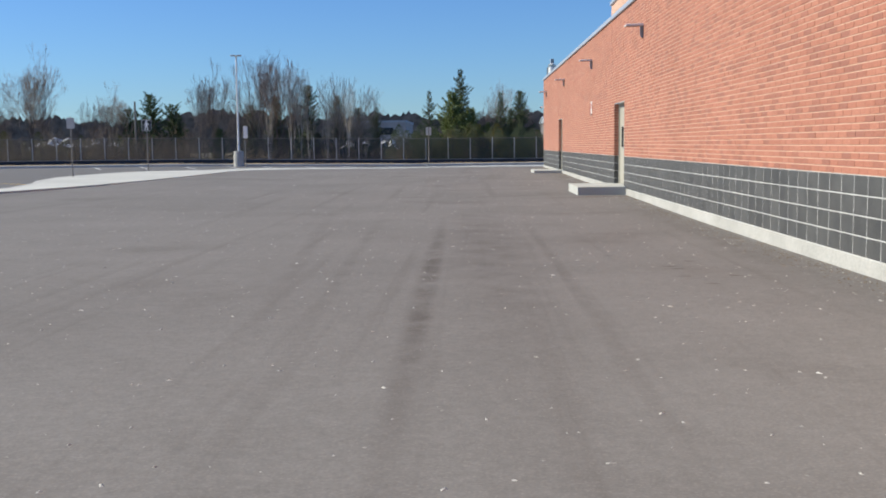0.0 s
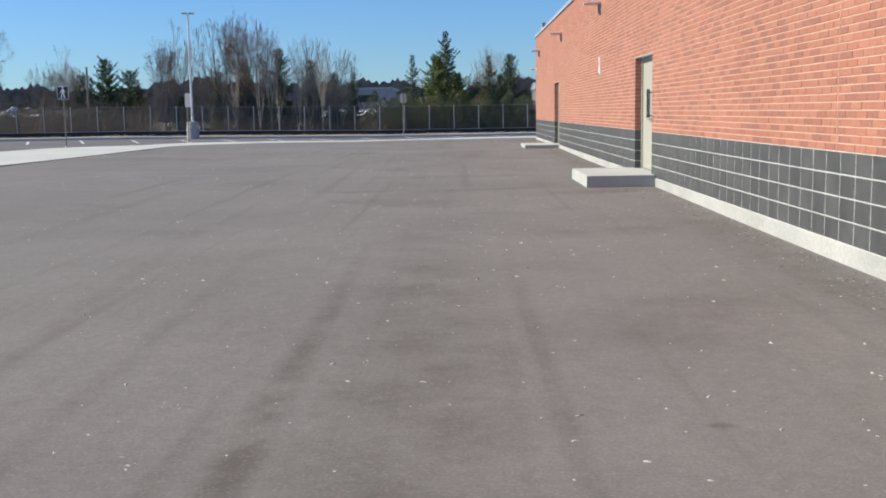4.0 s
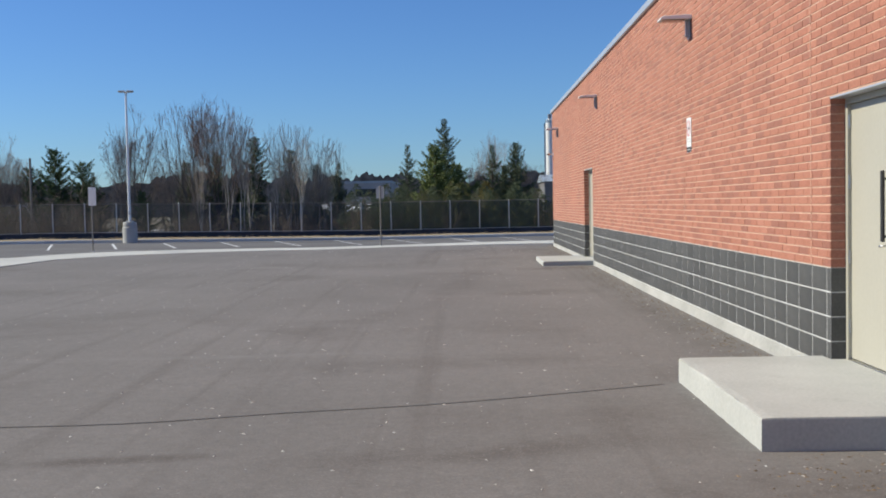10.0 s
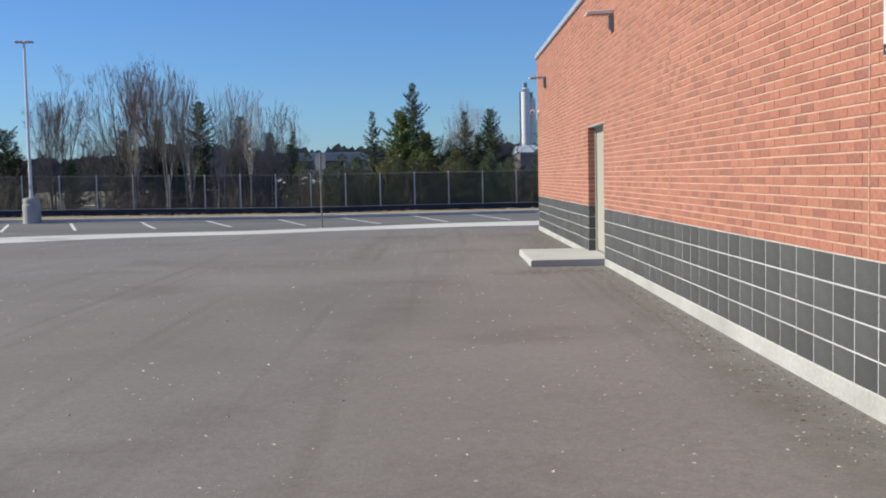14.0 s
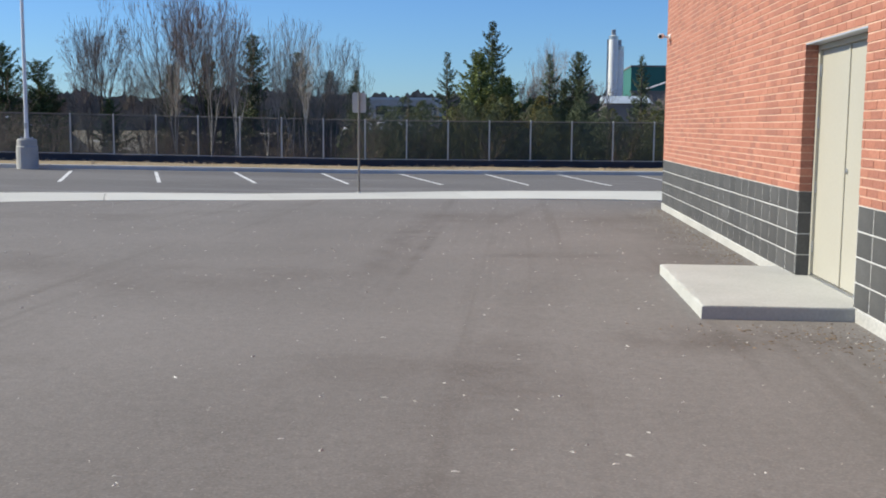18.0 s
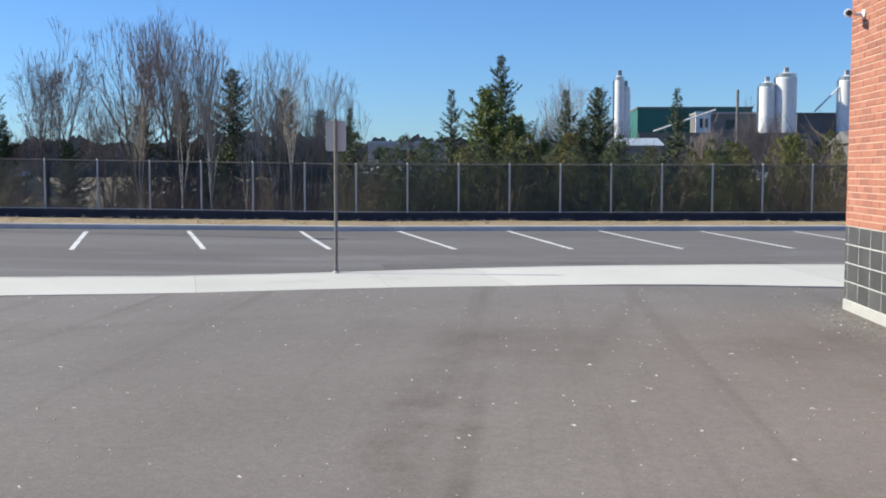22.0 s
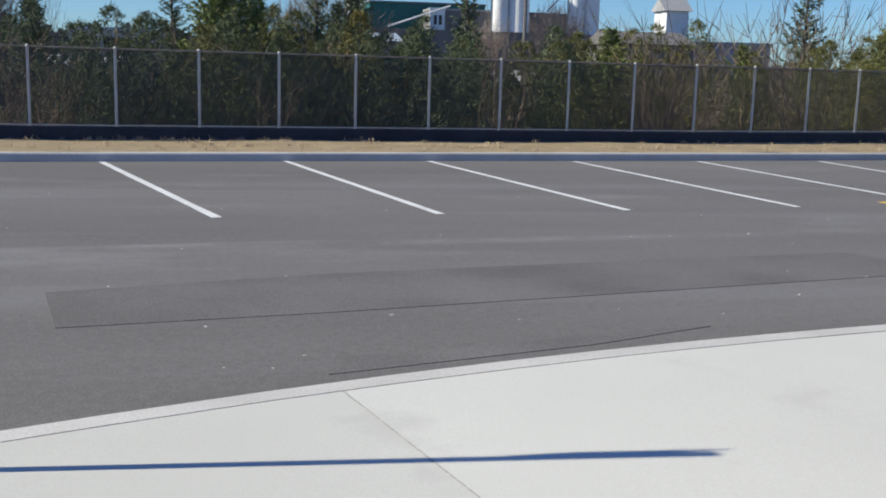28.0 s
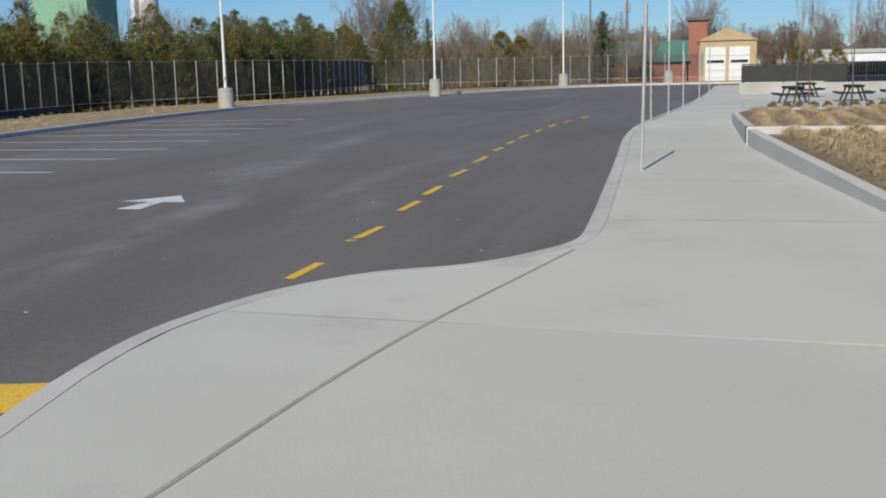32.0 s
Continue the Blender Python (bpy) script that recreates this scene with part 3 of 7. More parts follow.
def walk_z(x, y):
    """The pavement falls gently to the east and towards its kerb."""
    base = float(np.interp(x, [-10, -3.6, 0, 3, 8, 20, 60], [0.105, 0.098, 0.118, 0.115, 0.11, -0.01, -0.02]))
    return base + rise(x) - (0.003 * max(0.0, y - near_y(x)) if x > -12 else 0)


def yard_z(x, y):
    return float(np.interp(y, [-40, 20, 27, 40, 57], [0.03, 0.035, 0.05, 0.085, 0.104])) + 0.012 * math.sin(x * 0.7) * math.sin(y * 0.31) + rise(x)


# ---- ground ----
def fall(x, y):
    """The land drops away behind the fence."""
    d = y - (81 + 0.11 * x)
    return float(np.interp(d, [-5, 0, 12, 40], [-0.42, -0.42, -1.6, -2.2])) if x < 75 else -0.42 - 1.2 * min(1, max(0, (x - 75) / 60))


xs = [-3000, -900, -300, -120, *range(-80, 121, 8), 180, 300, 900, 3000]
ys = [-3000, -900, -300, -120, *range(-80, 61, 20), *range(64, 141, 6), 180, 300, 900, 3000]
gv = [(x, y, fall(x, y)) for y in ys for x in xs]
gf = [(j * len(xs) + i, j * len(xs) + i + 1, (j + 1) * len(xs) + i + 1, (j + 1) * len(xs) + i) for j in range(len(ys) - 1) for i in range(len(xs) - 1)]
tagged(mesh_ob("ground", gv, gf, M_GROUND), "rough brown ground with old snow patches beyond the fence", "ground", kind="structure")

west = lerp_line([(y, x) for x, y in APRON_IN if y < 49.3])
yv, yf = [], []


def sheet(V, F, lines):
    """Quads between neighbouring lines of equal length."""
    m = len(lines[0])
    k = len(V)
    for line in lines:
        V += line
    for i in range(len(lines) - 1):
        for j in range(m - 1):
            a = k + i * m + j
            F.append((a, a + m, a + m + 1, a + 1))


rows = []
for y in [*np.linspace(-40, 20, 25), *np.linspace(21, 49.2, 40)]:
    x0 = west(y)
    rows.append([(x, y, yard_z(x, y)) for x in (x0 + (6.6 - x0) * i / 60 for i in range(61))])
sheet(yv, yf, [r[::-1] for r in rows])
rows = []
for i in range(61):
    x = -12.4 + 19.0 * i / 60
    rows.append([(x, y, yard_z(x, y)) for y in (49.2 + (near_y(x) - 49.2) * j / 10 for j in range(11))])
sheet(yv, yf, rows)
yard = tagged(mesh_ob("pavement_yard", yv, yf, M_ASPHALT), "worn brownish-grey asphalt yard beside the brick wall", "asphalt", kind="structure")

KERB_FAR = smooth_line([(-90, 56.6), (-60, 63), (-25, 69.0), (-20, 70.1), (-10, 72.2), (-1, 73.5), (11.6, 75.1), (27, 77.6), (40, 79.2), (52, 79.4), (62, 77.2), (74, 73.6), (84, 68.2), (87.5, 60.8), (88, 50)], 5)
far_y = lerp_line([p for p in KERB_FAR if p[0] < 87])
lot_x = [-90 + 178 * i / 178 for i in range(179)]
lv, lf = [], []
for x in lot_x:
    lo = edge_y(min(75, x)) if x > -12.6 else -60
    hi = far_y(min(x, 86.9))
    for j in range(21):
        lv.append((x, lo - 0.1 + (hi + 0.2 - lo) * j / 20, LOT_Z + rise(x)))
for i in range(178):
    for j in range(20):
        a = i * 21 + j
        lf.append((a, a + 21, a + 22, a + 1))
road = tagged(mesh_ob("road_lot", lv, lf, M_LOT), "grey asphalt parking lot with dusty streaks and stall lines", "parking lot", kind="structure")

# ---- pavement slabs ----
pavement = thing("pavement_walk", label="pale concrete pavement of large slabs along the lot", category="pavement", kind="structure")
JOINTS = [(-10.4, -11.5), (-7.9, -8.7), (-4.85, -5.5), (-2.55, -3.1), (-1.0, -1.65), (3.45, 3.08), (6.62, 6.5), (9.34, 9.62)]


def slab(corners_x, ylo, yhi, gap=0.0035, n=6, zf=walk_z):
    """One cast slab between two joints, with eased edges."""
    (a0, a1), (b0, b1) = corners_x
    verts, faces = [], []
    for i in range(n + 1):
        for j in range(n + 1):
            v = j / n
            xa, xb = a0 + (a1 - a0) * v + gap, b0 + (b1 - b0) * v - gap
            x = xa + (xb - xa) * i / n
            lo, hi = ylo(x) + gap, yhi(x) - gap
            y = lo + (hi - lo) * v
            verts.append((x, y, zf(x, y)))
    top = len(verts)
    ring = [i * (n + 1) for i in range(n + 1)] + [n * (n + 1) + j for j in range(1, n + 1)] + [i * (n + 1) + n for i in range(n - 1, -1, -1)] + [j for j in range(n - 1, 0, -1)]
    for i in range(n):
        for j in range(n):
            a = i * (n + 1) + j
            faces.append((a, a + n + 1, a + n + 2, a + 1))
    for k in ring:
        x, y, z = verts[k]
        verts.append((x, y, z - 0.09))
    for k in range(len(ring)):
        q = (k + 1) % len(ring)
        faces.append((ring[k], top + k, top + q, ring[q]))
    return mesh_ob("slab", verts, faces, M_CONC, pavement)


KW = 0.16
for a, b in zip(JOINTS, JOINTS[1:]):
    slab((a, b), near_y, lambda x: edge_y(x) - KW)
slab(((6.62, 6.62), (9.2, 9.2)), lambda x: 47.0, lambda x: 56.607)
slab(((9.2, 9.2), (9.336, 9.354)), lambda x: 56.29, lambda x: 56.607, n=2)
slab(((9.34, 9.62), (14.2, 14.2)), plant_y, lambda x: edge_y(x) - KW, n=12)
for a, b in ((14.2, 18.2), (18.2, 22.2), (22.2, 26.2), (26.2, 30.2), (30.2, 33.6)):
    slab(((a, a), (b, b)), plant_y, lambda x: edge_y(x) - KW)
for k in range(7):
    a = 33.6 + 3.4 * k
    for lo, hi in ((44, 48.6), (48.6, 53.2), (53.2, 56.9)):
        slab(((a, a), (a + 3.4, a + 3.4)), lambda x, v=lo: v, lambda x, v=hi: v, n=2)
    slab(((a, a), (a + 3.4, a + 3.4)), lambda x: 56.9, lambda x: edge_y(x) - KW, n=3)
for k in range(5):
    a = 57.4 + 3.4 * k
    slab(((a, a), (a + 3.4, a + 3.4)), lambda x: 55.6, lambda x: edge_y(x) - KW, n=3)
for k in range(len(APRON_IN) - 1):
    (ax, ay), (bx_, by_), (cx, cy), (dx, dy) = APRON_OUT[k], APRON_IN[k], APRON_IN[k + 1], APRON_OUT[k + 1]
    e = 0.004
    quad = [(ax + KW, ay + e), (bx_, by_ + e), (cx, cy - e), (dx + KW, dy - e)]
    part("slab", prism(quad, -0.1, lambda x, y: walk_z(x, y)), M_CONC, pavement)
# bedding under the joints
bed = [(x, near_y(x) + 0.02) for x in np.linspace(-10.4, 6.6, 60)] + [(6.62, 46.9), (9.15, 46.9), (9.2, 56.2)] + [(x, plant_y(x)) for x in np.linspace(10, 33, 12)] + [(33.6, 44), (57.4, 44)] \
    + [(x, edge_y(x) - 0.02) for x in np.linspace(57.4, -11.5, 160)]
part("joint_bed", prism(bed, -0.3, -0.135), M_SEAL, pavement)
# fine dark joints between the slabs, their shadow line laid on as a coloured strip


def joint(p, q):
    n = 8
    line = [(p[0] + (q[0] - p[0]) * k / n, p[1] + (q[1] - p[1]) * k / n) for k in range(n + 1)]
    sweep(line, [(-0.0045, 0.0015), (0.0045, 0.0015)], lambda x, y: walk_z(x, y), "joint", M_JOINT, pavement)


for a, b in JOINTS[1:]:
    joint((a, near_y(a) + 0.01), (b, edge_y(b) - KW))
for x in (14.2, 18.2, 22.2, 26.2, 30.2):
    joint((x, plant_y(x) + 0.02), (x, edge_y(x) - KW))
joint((6.62, 48), (6.62, 56.6))
joint((6.62, 56.6), (9.2, 56.607))
# long sealed cut across the slabs
cut = [(5.4, 59.63), (6.85, 59.51), (8.18, 59.40), (9.46, 59.25), (11.0, 58.98), (12.3, 58.75)]
sweep(smooth_line(cut, 3), [(-0.014, 0.003), (0.014, 0.003)], lambda x, y: walk_z(x, y), "sealed_cut", M_SEAL, pavement, "grey sealed saw cut")

walk_line = APRON_OUT[:13] + list(EDGE)
tagged(sweep(walk_line, [(-0.165, -0.05), (-0.16, 0.004), (-0.02, 0.0), (0.0, -0.012), (0.03, -0.04), (0.05, -0.3)], lambda x, y: walk_z(x, y), "trim_kerb_walk", M_KERB),
       "pale concrete kerb edging the pavement at the lot", "kerb", kind="structure")
tagged(sweep([p for p in KERB_FAR], [(0.0, -0.02), (0.012, 0.12), (0.03, 0.145), (0.15, 0.15), (0.155, -0.1)], lambda x, y: LOT_Z + rise(x), "trim_kerb_lot", M_KERB),
       "concrete kerb along the far side of the lot", "kerb", kind="structure")

# ---- verge, retaining edge and fence ----
FENCE = smooth_line([(-95, 60), (-60, 67), (-20, 74.7), (-10, 76.0), (0, 77.1), (12, 78.6), (30, 83.6), (45, 87.0), (52, 87.6), (61, 85.2), (67, 84.2), (75, 84.5), (84, 85.5), (90, 86.6), (92.8, 84.6), (94, 80), (97, 74), (98.5, 66), (99, 58)], 5)
fence_y = lerp_line([p for p in FENCE if p[0] < 95])


vv, vf = [], []
for k, (x, y) in enumerate(KERB_FAR):
    x0, y0 = KERB_FAR[max(0, k - 1)]
    x1, y1 = KERB_FAR[min(len(KERB_FAR) - 1, k + 1)]
    d = math.hypot(x1 - x0, y1 - y0)
    nx, ny = -(y1 - y0) / d, (x1 - x0) / d
    for j in range(7):
        w = 0.14 + 7.6 * j / 6
        vv.append((x + nx * w, y + ny * w, rise(x) - 0.012 + 0.03 * min(1, w / 2.0) - 0.01 * w + 0.02 * math.sin(x * 0.9 + j) - (0.25 if j == 6 else 0)))
for k in range(len(KERB_FAR) - 1):
    for j in range(6):
        a = k * 7 + j
        vf.append((a, a + 7, a + 8, a + 1))
tagged(mesh_ob("ground_verge", vv, vf, M_GRASS), "strip of dead tan grass between kerb and fence", "grass", kind="structure")

# The shade of this south face is put into its near-black navy colour.
tagged(sweep([p for p in FENCE if p[0] < 47], [(0.02, -0.2), (0.02, 0.20), (0.05, 0.23), (0.2, 0.23), (0.22, -0.3)], lambda x, y: rise(x), "trim_retaining_edge", M_EDGE),
       "low dark edging board under the fence", "kerb", kind="structure")
FZ0, FZ1 = 0.23, 1.78
taller = lambda x: float(np.interp(x, [15, 50], [0.0, 0.48]))
fence = thing("fence", label="long black chain-link fence with pale posts behind the lot", category="fence")
post_bm = lathe([(0.031, -0.25), (0.031, 1.54), (0.037, 1.545), (0.037, 1.575), (0.010, 1.60)], 8)
post_ob = part("post", post_bm, M_POST, fence)
fsum = np.r_[0, np.cumsum([math.hypot(b[0] - a[0], b[1] - a[1]) for a, b in zip(FENCE, FENCE[1:])])]
fphase = float(np.interp(0.35, [p[0] for p in FENCE[:-12]], fsum[:-12])) % 1.64
fposts = []
for s in np.arange(fphase, fsum[-1] - 0.1, 1.64):
    x, y = (float(np.interp(s, fsum, [p[k] for p in FENCE])) for k in (0, 1))
    x2, y2 = (float(np.interp(s + 0.1, fsum, [p[k] for p in FENCE])) for k in (0, 1))
    fposts.append((x, y, math.atan2(y2 - y, x2 - x)))
post_ob.matrix_basis = pose(fposts[0][0], fposts[0][1] + 0.1, FZ0 + rise(fposts[0][0]))
for x, y, a in fposts[1:]:
    o = post_ob.copy()
    scene.collection.objects.link(o)
    o.matrix_basis = pose(x - 0.1 * math.sin(a), y + 0.1 * math.cos(a), FZ0 + rise(x)) @ Matrix.Diagonal((1, 1, (1.58 + taller(x)) / 1.58, 1))
fl = [(x - 0.1 * math.sin(a), y + 0.1 * math.cos(a)) for x, y, a in fposts]
part("top_rail", tube([(x, y, FZ1 + rise(x) + taller(x)) for x, y in fl], 0.022, 6), M_POLE, fence)
part("bottom_rail", tube([(x, y - 0.03, FZ0 + 0.03 + rise(x)) for x, y in fl], 0.014, 5), M_POST, fence)
wv, wf = [], []
run = np.array(fl)
seg = np.hypot(*np.diff(run, axis=0).T)
cum = np.r_[0, np.cumsum(seg)]
H = FZ1 - FZ0 - 0.05
WIRE = 0.0058
for sgn in (1, -1):
    s = -H
    while s < cum[-1]:
        a, b = (s, s + H) if sgn > 0 else (s + H, s)
        pa, pb = max(0, min(cum[-1], a)), max(0, min(cum[-1], b))
        if abs(pa - pb) > 0.05:
            za = FZ0 + 0.04 + (H * abs(pa - a) / H)
            zb = FZ0 + 0.04 + H - (H * abs(pb - b) / H)
            A = np.array([np.interp(pa, cum, run[:, 0]), np.interp(pa, cum, run[:, 1]), za])
            B = np.array([np.interp(pb, cum, run[:, 0]), np.interp(pb, cum, run[:, 1]), zb])
            for P in (A, B):
                P[2] += rise(P[0]) + taller(P[0]) * (P[2] - FZ0) / (FZ1 - FZ0)
            d = (B - A) / np.linalg.norm(B - A)
            up = np.array([-d[2] * d[0], -d[2] * d[1], 1 - d[2] ** 2])
            up /= np.linalg.norm(up)
            side = np.cross(d, up)
            k = len(wv)
            for P in (A, B):
                for q in range(3):
                    ang = 2 * math.pi * q / 3 + math.pi / 2
                    wv.append(P + WIRE * (math.cos(ang) * side + math.sin(ang) * up))
            for q in range(3):
                wf.append((k + q, k + (q + 1) % 3, k + 3 + (q + 1) % 3, k + 3 + q))
        s += 0.062
mesh_ob("mesh", wv, wf, M_WIRE, fence, "black diamond wire mesh")

# ---- stall lines and road paint ----
NEARS = [(-23.0, 60.3), (-20.4, 61.2), (-17.8, 62.0), (-15.2, 62.8), (-12.9, 63.6), (-10.35, 64.5), (-7.78, 65.4), (-5.1, 65.9), (-2.35, 66.2), (0.22, 66.5), (2.68, 66.85), (5.2, 67.2), (7.55, 67.5), (10.0, 68.0), (12.5, 68.4), (15.1, 68.75),
         (17.8, 69.15), (20.6, 69.6), (23.4, 70.0), (26.0, 70.25), (28.8, 70.6), (31.5, 71.0), (34.2, 71.4), (36.9, 71.9), (39.6, 72.3)]
FARS = [(-25.8, 67.3), (-23.0, 67.8), (-20.2, 68.5), (-17.5, 69.1), (-15.2, 69.7), (-12.55, 70.5), (-10.1, 71.6), (-7.1, 72.3), (-4.4, 72.95), (-1.3, 73.45), (1.35, 73.75), (4.25, 74.0), (6.95, 74.3), (9.8, 74.6), (12.1, 75.0), (14.8, 75.5),
        (17.6, 75.9), (20.4, 76.3), (23.2, 76.8), (25.9, 77.1), (28.5, 77.4), (31.2, 77.7), (33.9, 78.0), (36.6, 78.4), (39.3, 78.7)]


def flat_strip(name, pts, w, z, material, **tags):
    """A thin painted strip, flat on the road."""
    (x0, y0), (x1, y1) = pts
    d = math.hypot(x1 - x0, y1 - y0)
    nx, ny = -(y1 - y0) / d * w / 2, (x1 - x0) / d * w / 2
    n = max(2, int(d / 0.5))
    rng = random.Random(int(x0 * 31 + y0 * 17))
    verts, faces = [], []
    for k in range(n + 1):
        t = k / n
        x, y = x0 + (x1 - x0) * t, y0 + (y1 - y0) * t
        j = 1 + rng.uniform(-0.08, 0.08)
        verts += [(x + nx * j, y + ny * j, z + rise(x)), (x - nx * j, y - ny * j, z + rise(x))]
    for k in range(n):
        faces.append((2 * k, 2 * k + 1, 2 * k + 3, 2 * k + 2))
    return tagged(mesh_ob(name, verts, faces, material), **tags)


for a, b in zip(NEARS, FARS):
    flat_strip("stall_line", (a, b), 0.115, LOT_Z + 0.004, M_LINE, label="white painted stall line on the lot asphalt", category="road marking", group="stall lines", kind="structure")
DASH = [(11.75, 61.12), (12.5, 61.12), (13.7, 61.27), (14.72, 61.25), (16.03, 61.44), (16.96, 61.46), (17.67, 61.58), (18.77, 61.63), (20.1, 61.82), (21.2, 61.83), (22.55, 62.0), (23.81, 62.04), (25.22, 62.2), (26.08, 62.19),
        (27.2, 62.3), (28.0, 62.31), (29.08, 62.39), (30.24, 62.37), (31.4, 62.4), (32.5, 62.4), (33.7, 62.4), (34.8, 62.35), (36, 62.3), (37.2, 62.2), (38.5, 62.1), (39.7, 62)]
for a, b in zip(DASH[::2], DASH[1::2]):
    flat_strip("lane_dash", (a, b), 0.105, LOT_Z + 0.004, M_YELLOW, label="short yellow painted lane dash on asphalt", category="road marking", group="lane dashes", kind="structure")
for a, b in (((6.95, 67.8), (7.6, 65.0)), ((7.65, 64.5), (8.42, 61.12))):
    flat_strip("stop_bar", (a, b), 0.52, LOT_Z + 0.004, M_YELLOW, label="broad worn yellow painted bar across the lane", category="road marking", group="stop bars", kind="structure")
flat_strip("lane_dash", ((-17.6, 37.6), (-19.4, 38.7)), 0.12, LOT_Z + 0.004, M_YELLOW, label="short yellow painted lane dash on asphalt", category="road marking", group="lane dashes", kind="structure")
ar = bmesh.new()
for poly in ([(15.85, 65.32), (16.62, 65.27), (16.62, 65.05), (15.85, 64.98)], [(16.62, 65.72), (17.36, 65.18), (16.62, 64.72)]):
    ar.faces.new([ar.verts.new((x, y, LOT_Z + 0.004)) for x, y in poly])
tagged(part("lane_arrow", ar, M_LINE), "white painted lane arrow on the lot asphalt", "road marking", kind="structure")
# asphalt repairs
for poly in ([(-3.5, 62.3), (-3.25, 61.2), (-1.5, 61.5), (0.9, 62.0), (4.24, 62.7), (3.8, 63.7), (2.2, 63.5), (-1.4, 62.9)],
             [(-1.62, 60.0), (-1.5, 60.35), (0.7, 60.85), (1.05, 60.9), (0.1, 60.5)], [(44, 66), (46, 64.6), (56, 65), (60, 67), (54, 68.4), (47, 68)]):
    tagged(part("asphalt_patch", prism(poly, LOT_Z - 0.02, LOT_Z + 0.004), M_PATCH), "darker asphalt repair patch in the lot", "asphalt patch", group="asphalt patches", kind="structure")
mh = thing("manhole_cover", (11.8, 66.1, LOT_Z), label="round rust-brown iron manhole cover set in asphalt", category="manhole cover")
part("rim", lathe([(0.31, -0.02), (0.31, 0.006), (0.27, 0.007)], 24), M_RUST, mh)
part("lid", lathe([(0.26, -0.02), (0.26, 0.009), (0.24, 0.011), (0.05, 0.011), (0.04, 0.016)], 24), M_RUST, mh)

# ---- building ----
WX = 2.6
Y0, Y1 = -14.0, 54.72
TOPZ, BORD, BASEZ = 4.62, 1.0, 0.2
D1, D2 = (25.27, 27.12), (43.3, 45.08)
HEAD = 2.37
wall = thing("wall_east", label="long orange brick wall over dark block courses", category="wall", kind="structure")


def seg_boxes(z0, z1, x0, x1, name, material, openings=(D1, D2)):
    cuts = [Y0]
    for a, b in openings:
        cuts += [a, b]
    cuts += [Y1]
    for a, b in zip(cuts[::2], cuts[1::2]):
        part(name, bbox((x0, a, z0), (x1, b, z1)), material, wall)


seg_boxes(BASEZ - 0.004, BORD, WX + 0.0012, WX + 0.32, "block_backing", M_MORTAR2)
seg_boxes(BORD, HEAD, WX + 0.005, WX + 0.32, "mortar_backing", M_MORTAR)
part("mortar_backing", bbox((WX + 0.005, Y0, HEAD), (WX + 0.32, Y1, TOPZ)), M_MORTAR, wall)
for (a, b) in ((Y0, D1[0]), (D1[1], D2[0]), (D2[1], Y1)):
    part("concrete_base", bbox((WX - 0.012, a, -0.15), (WX + 0.3, b, BASEZ), 0.008), M_BASE, wall, "rough pale concrete footing strip")
part("roof_flashing", bbox((WX - 0.05, Y0, TOPZ - 0.02), (WX + 0.40, Y1 + 0.05, TOPZ + 0.10), 0.012), M_FLASH, wall, "pale blue-grey metal coping")
part("door_head", bbox((WX + 0.002, D1[0] - 0.1, HEAD - 0.012), (WX + 0.18, D1[1] + 0.1, HEAD + 0.002)), M_FLASH, wall)
part("door_head", bbox((WX + 0.002, D2[0] - 0.1, HEAD - 0.012), (WX + 0.18, D2[1] + 0.1, HEAD + 0.002)), M_FLASH, wall)
# vertical movement joints
for y in (16.0, 21.6, 27.6, 32.85, 38.45, 49.7):
    part("movement_joint", bbox((WX - 0.001, y - 0.005, BORD), (WX + 0.02, y + 0.005, TOPZ - 0.03)), M_MORTAR, wall)
# rest of the building
shell = thing("building_shell", label="orange brick school building behind the wall", category="building", kind="structure")
part("return_wall", bbox((2.93, 46.0, -0.2), (3.2, Y1 - 0.5, TOPZ - 0.1)), M_BRICK_FAR, shell)
part("inner_wall", bbox((2.93, 45.7, -0.2), (9.3, 46.0, TOPZ)), M_BRICK_FAR, shell)
part("inner_wall", bbox((9.3, 45.7, -0.2), (9.6, 52.2, TOPZ - 0.302)), M_BRICK_FAR, shell)
part("inner_wall", bbox((9.6, 51.9, -0.2), (12.0, 52.2, TOPZ - 0.302)), M_BRICK_FAR, shell)
part("roof", bbox((WX + 0.33, Y0, TOPZ - 0.35), (30, 45.7, TOPZ - 0.1)), M_SHED, shell)
part("south_wall", bbox((WX, Y0 - 0.3, -0.2), (30, Y0, TOPZ)), M_BRICK_FAR, shell)
upper = thing("upper_storey", label="taller orange brick block set back above the roof", category="building", kind="structure")
part("wall", bbox((5.8, -8, TOPZ - 0.3), (12, 52.2, 8.1)), M_BRICK, upper)
# Added block; its unlit north face stands in for the shaded recess beside the wing.
part("tower_wall", bbox((12.0, -8, -0.2), (27.8, 50.72, 8.1)), M_BRICK_FAR, upper)
part("coping", bbox((12.11, -8.1, 8.1), (27.9, 50.82, 8.28), 0.02), M_FLASH, upper, "pale metal coping")
part("coping", bbox((5.72, -8.1, 8.1), (12.1, 52.28, 8.28), 0.02), M_FLASH, upper, "pale metal coping")
part("mortar_course", bbox((5.795, -8, TOPZ - 0.3), (5.8, 52.2, 8.1)), M_MORTAR, upper)


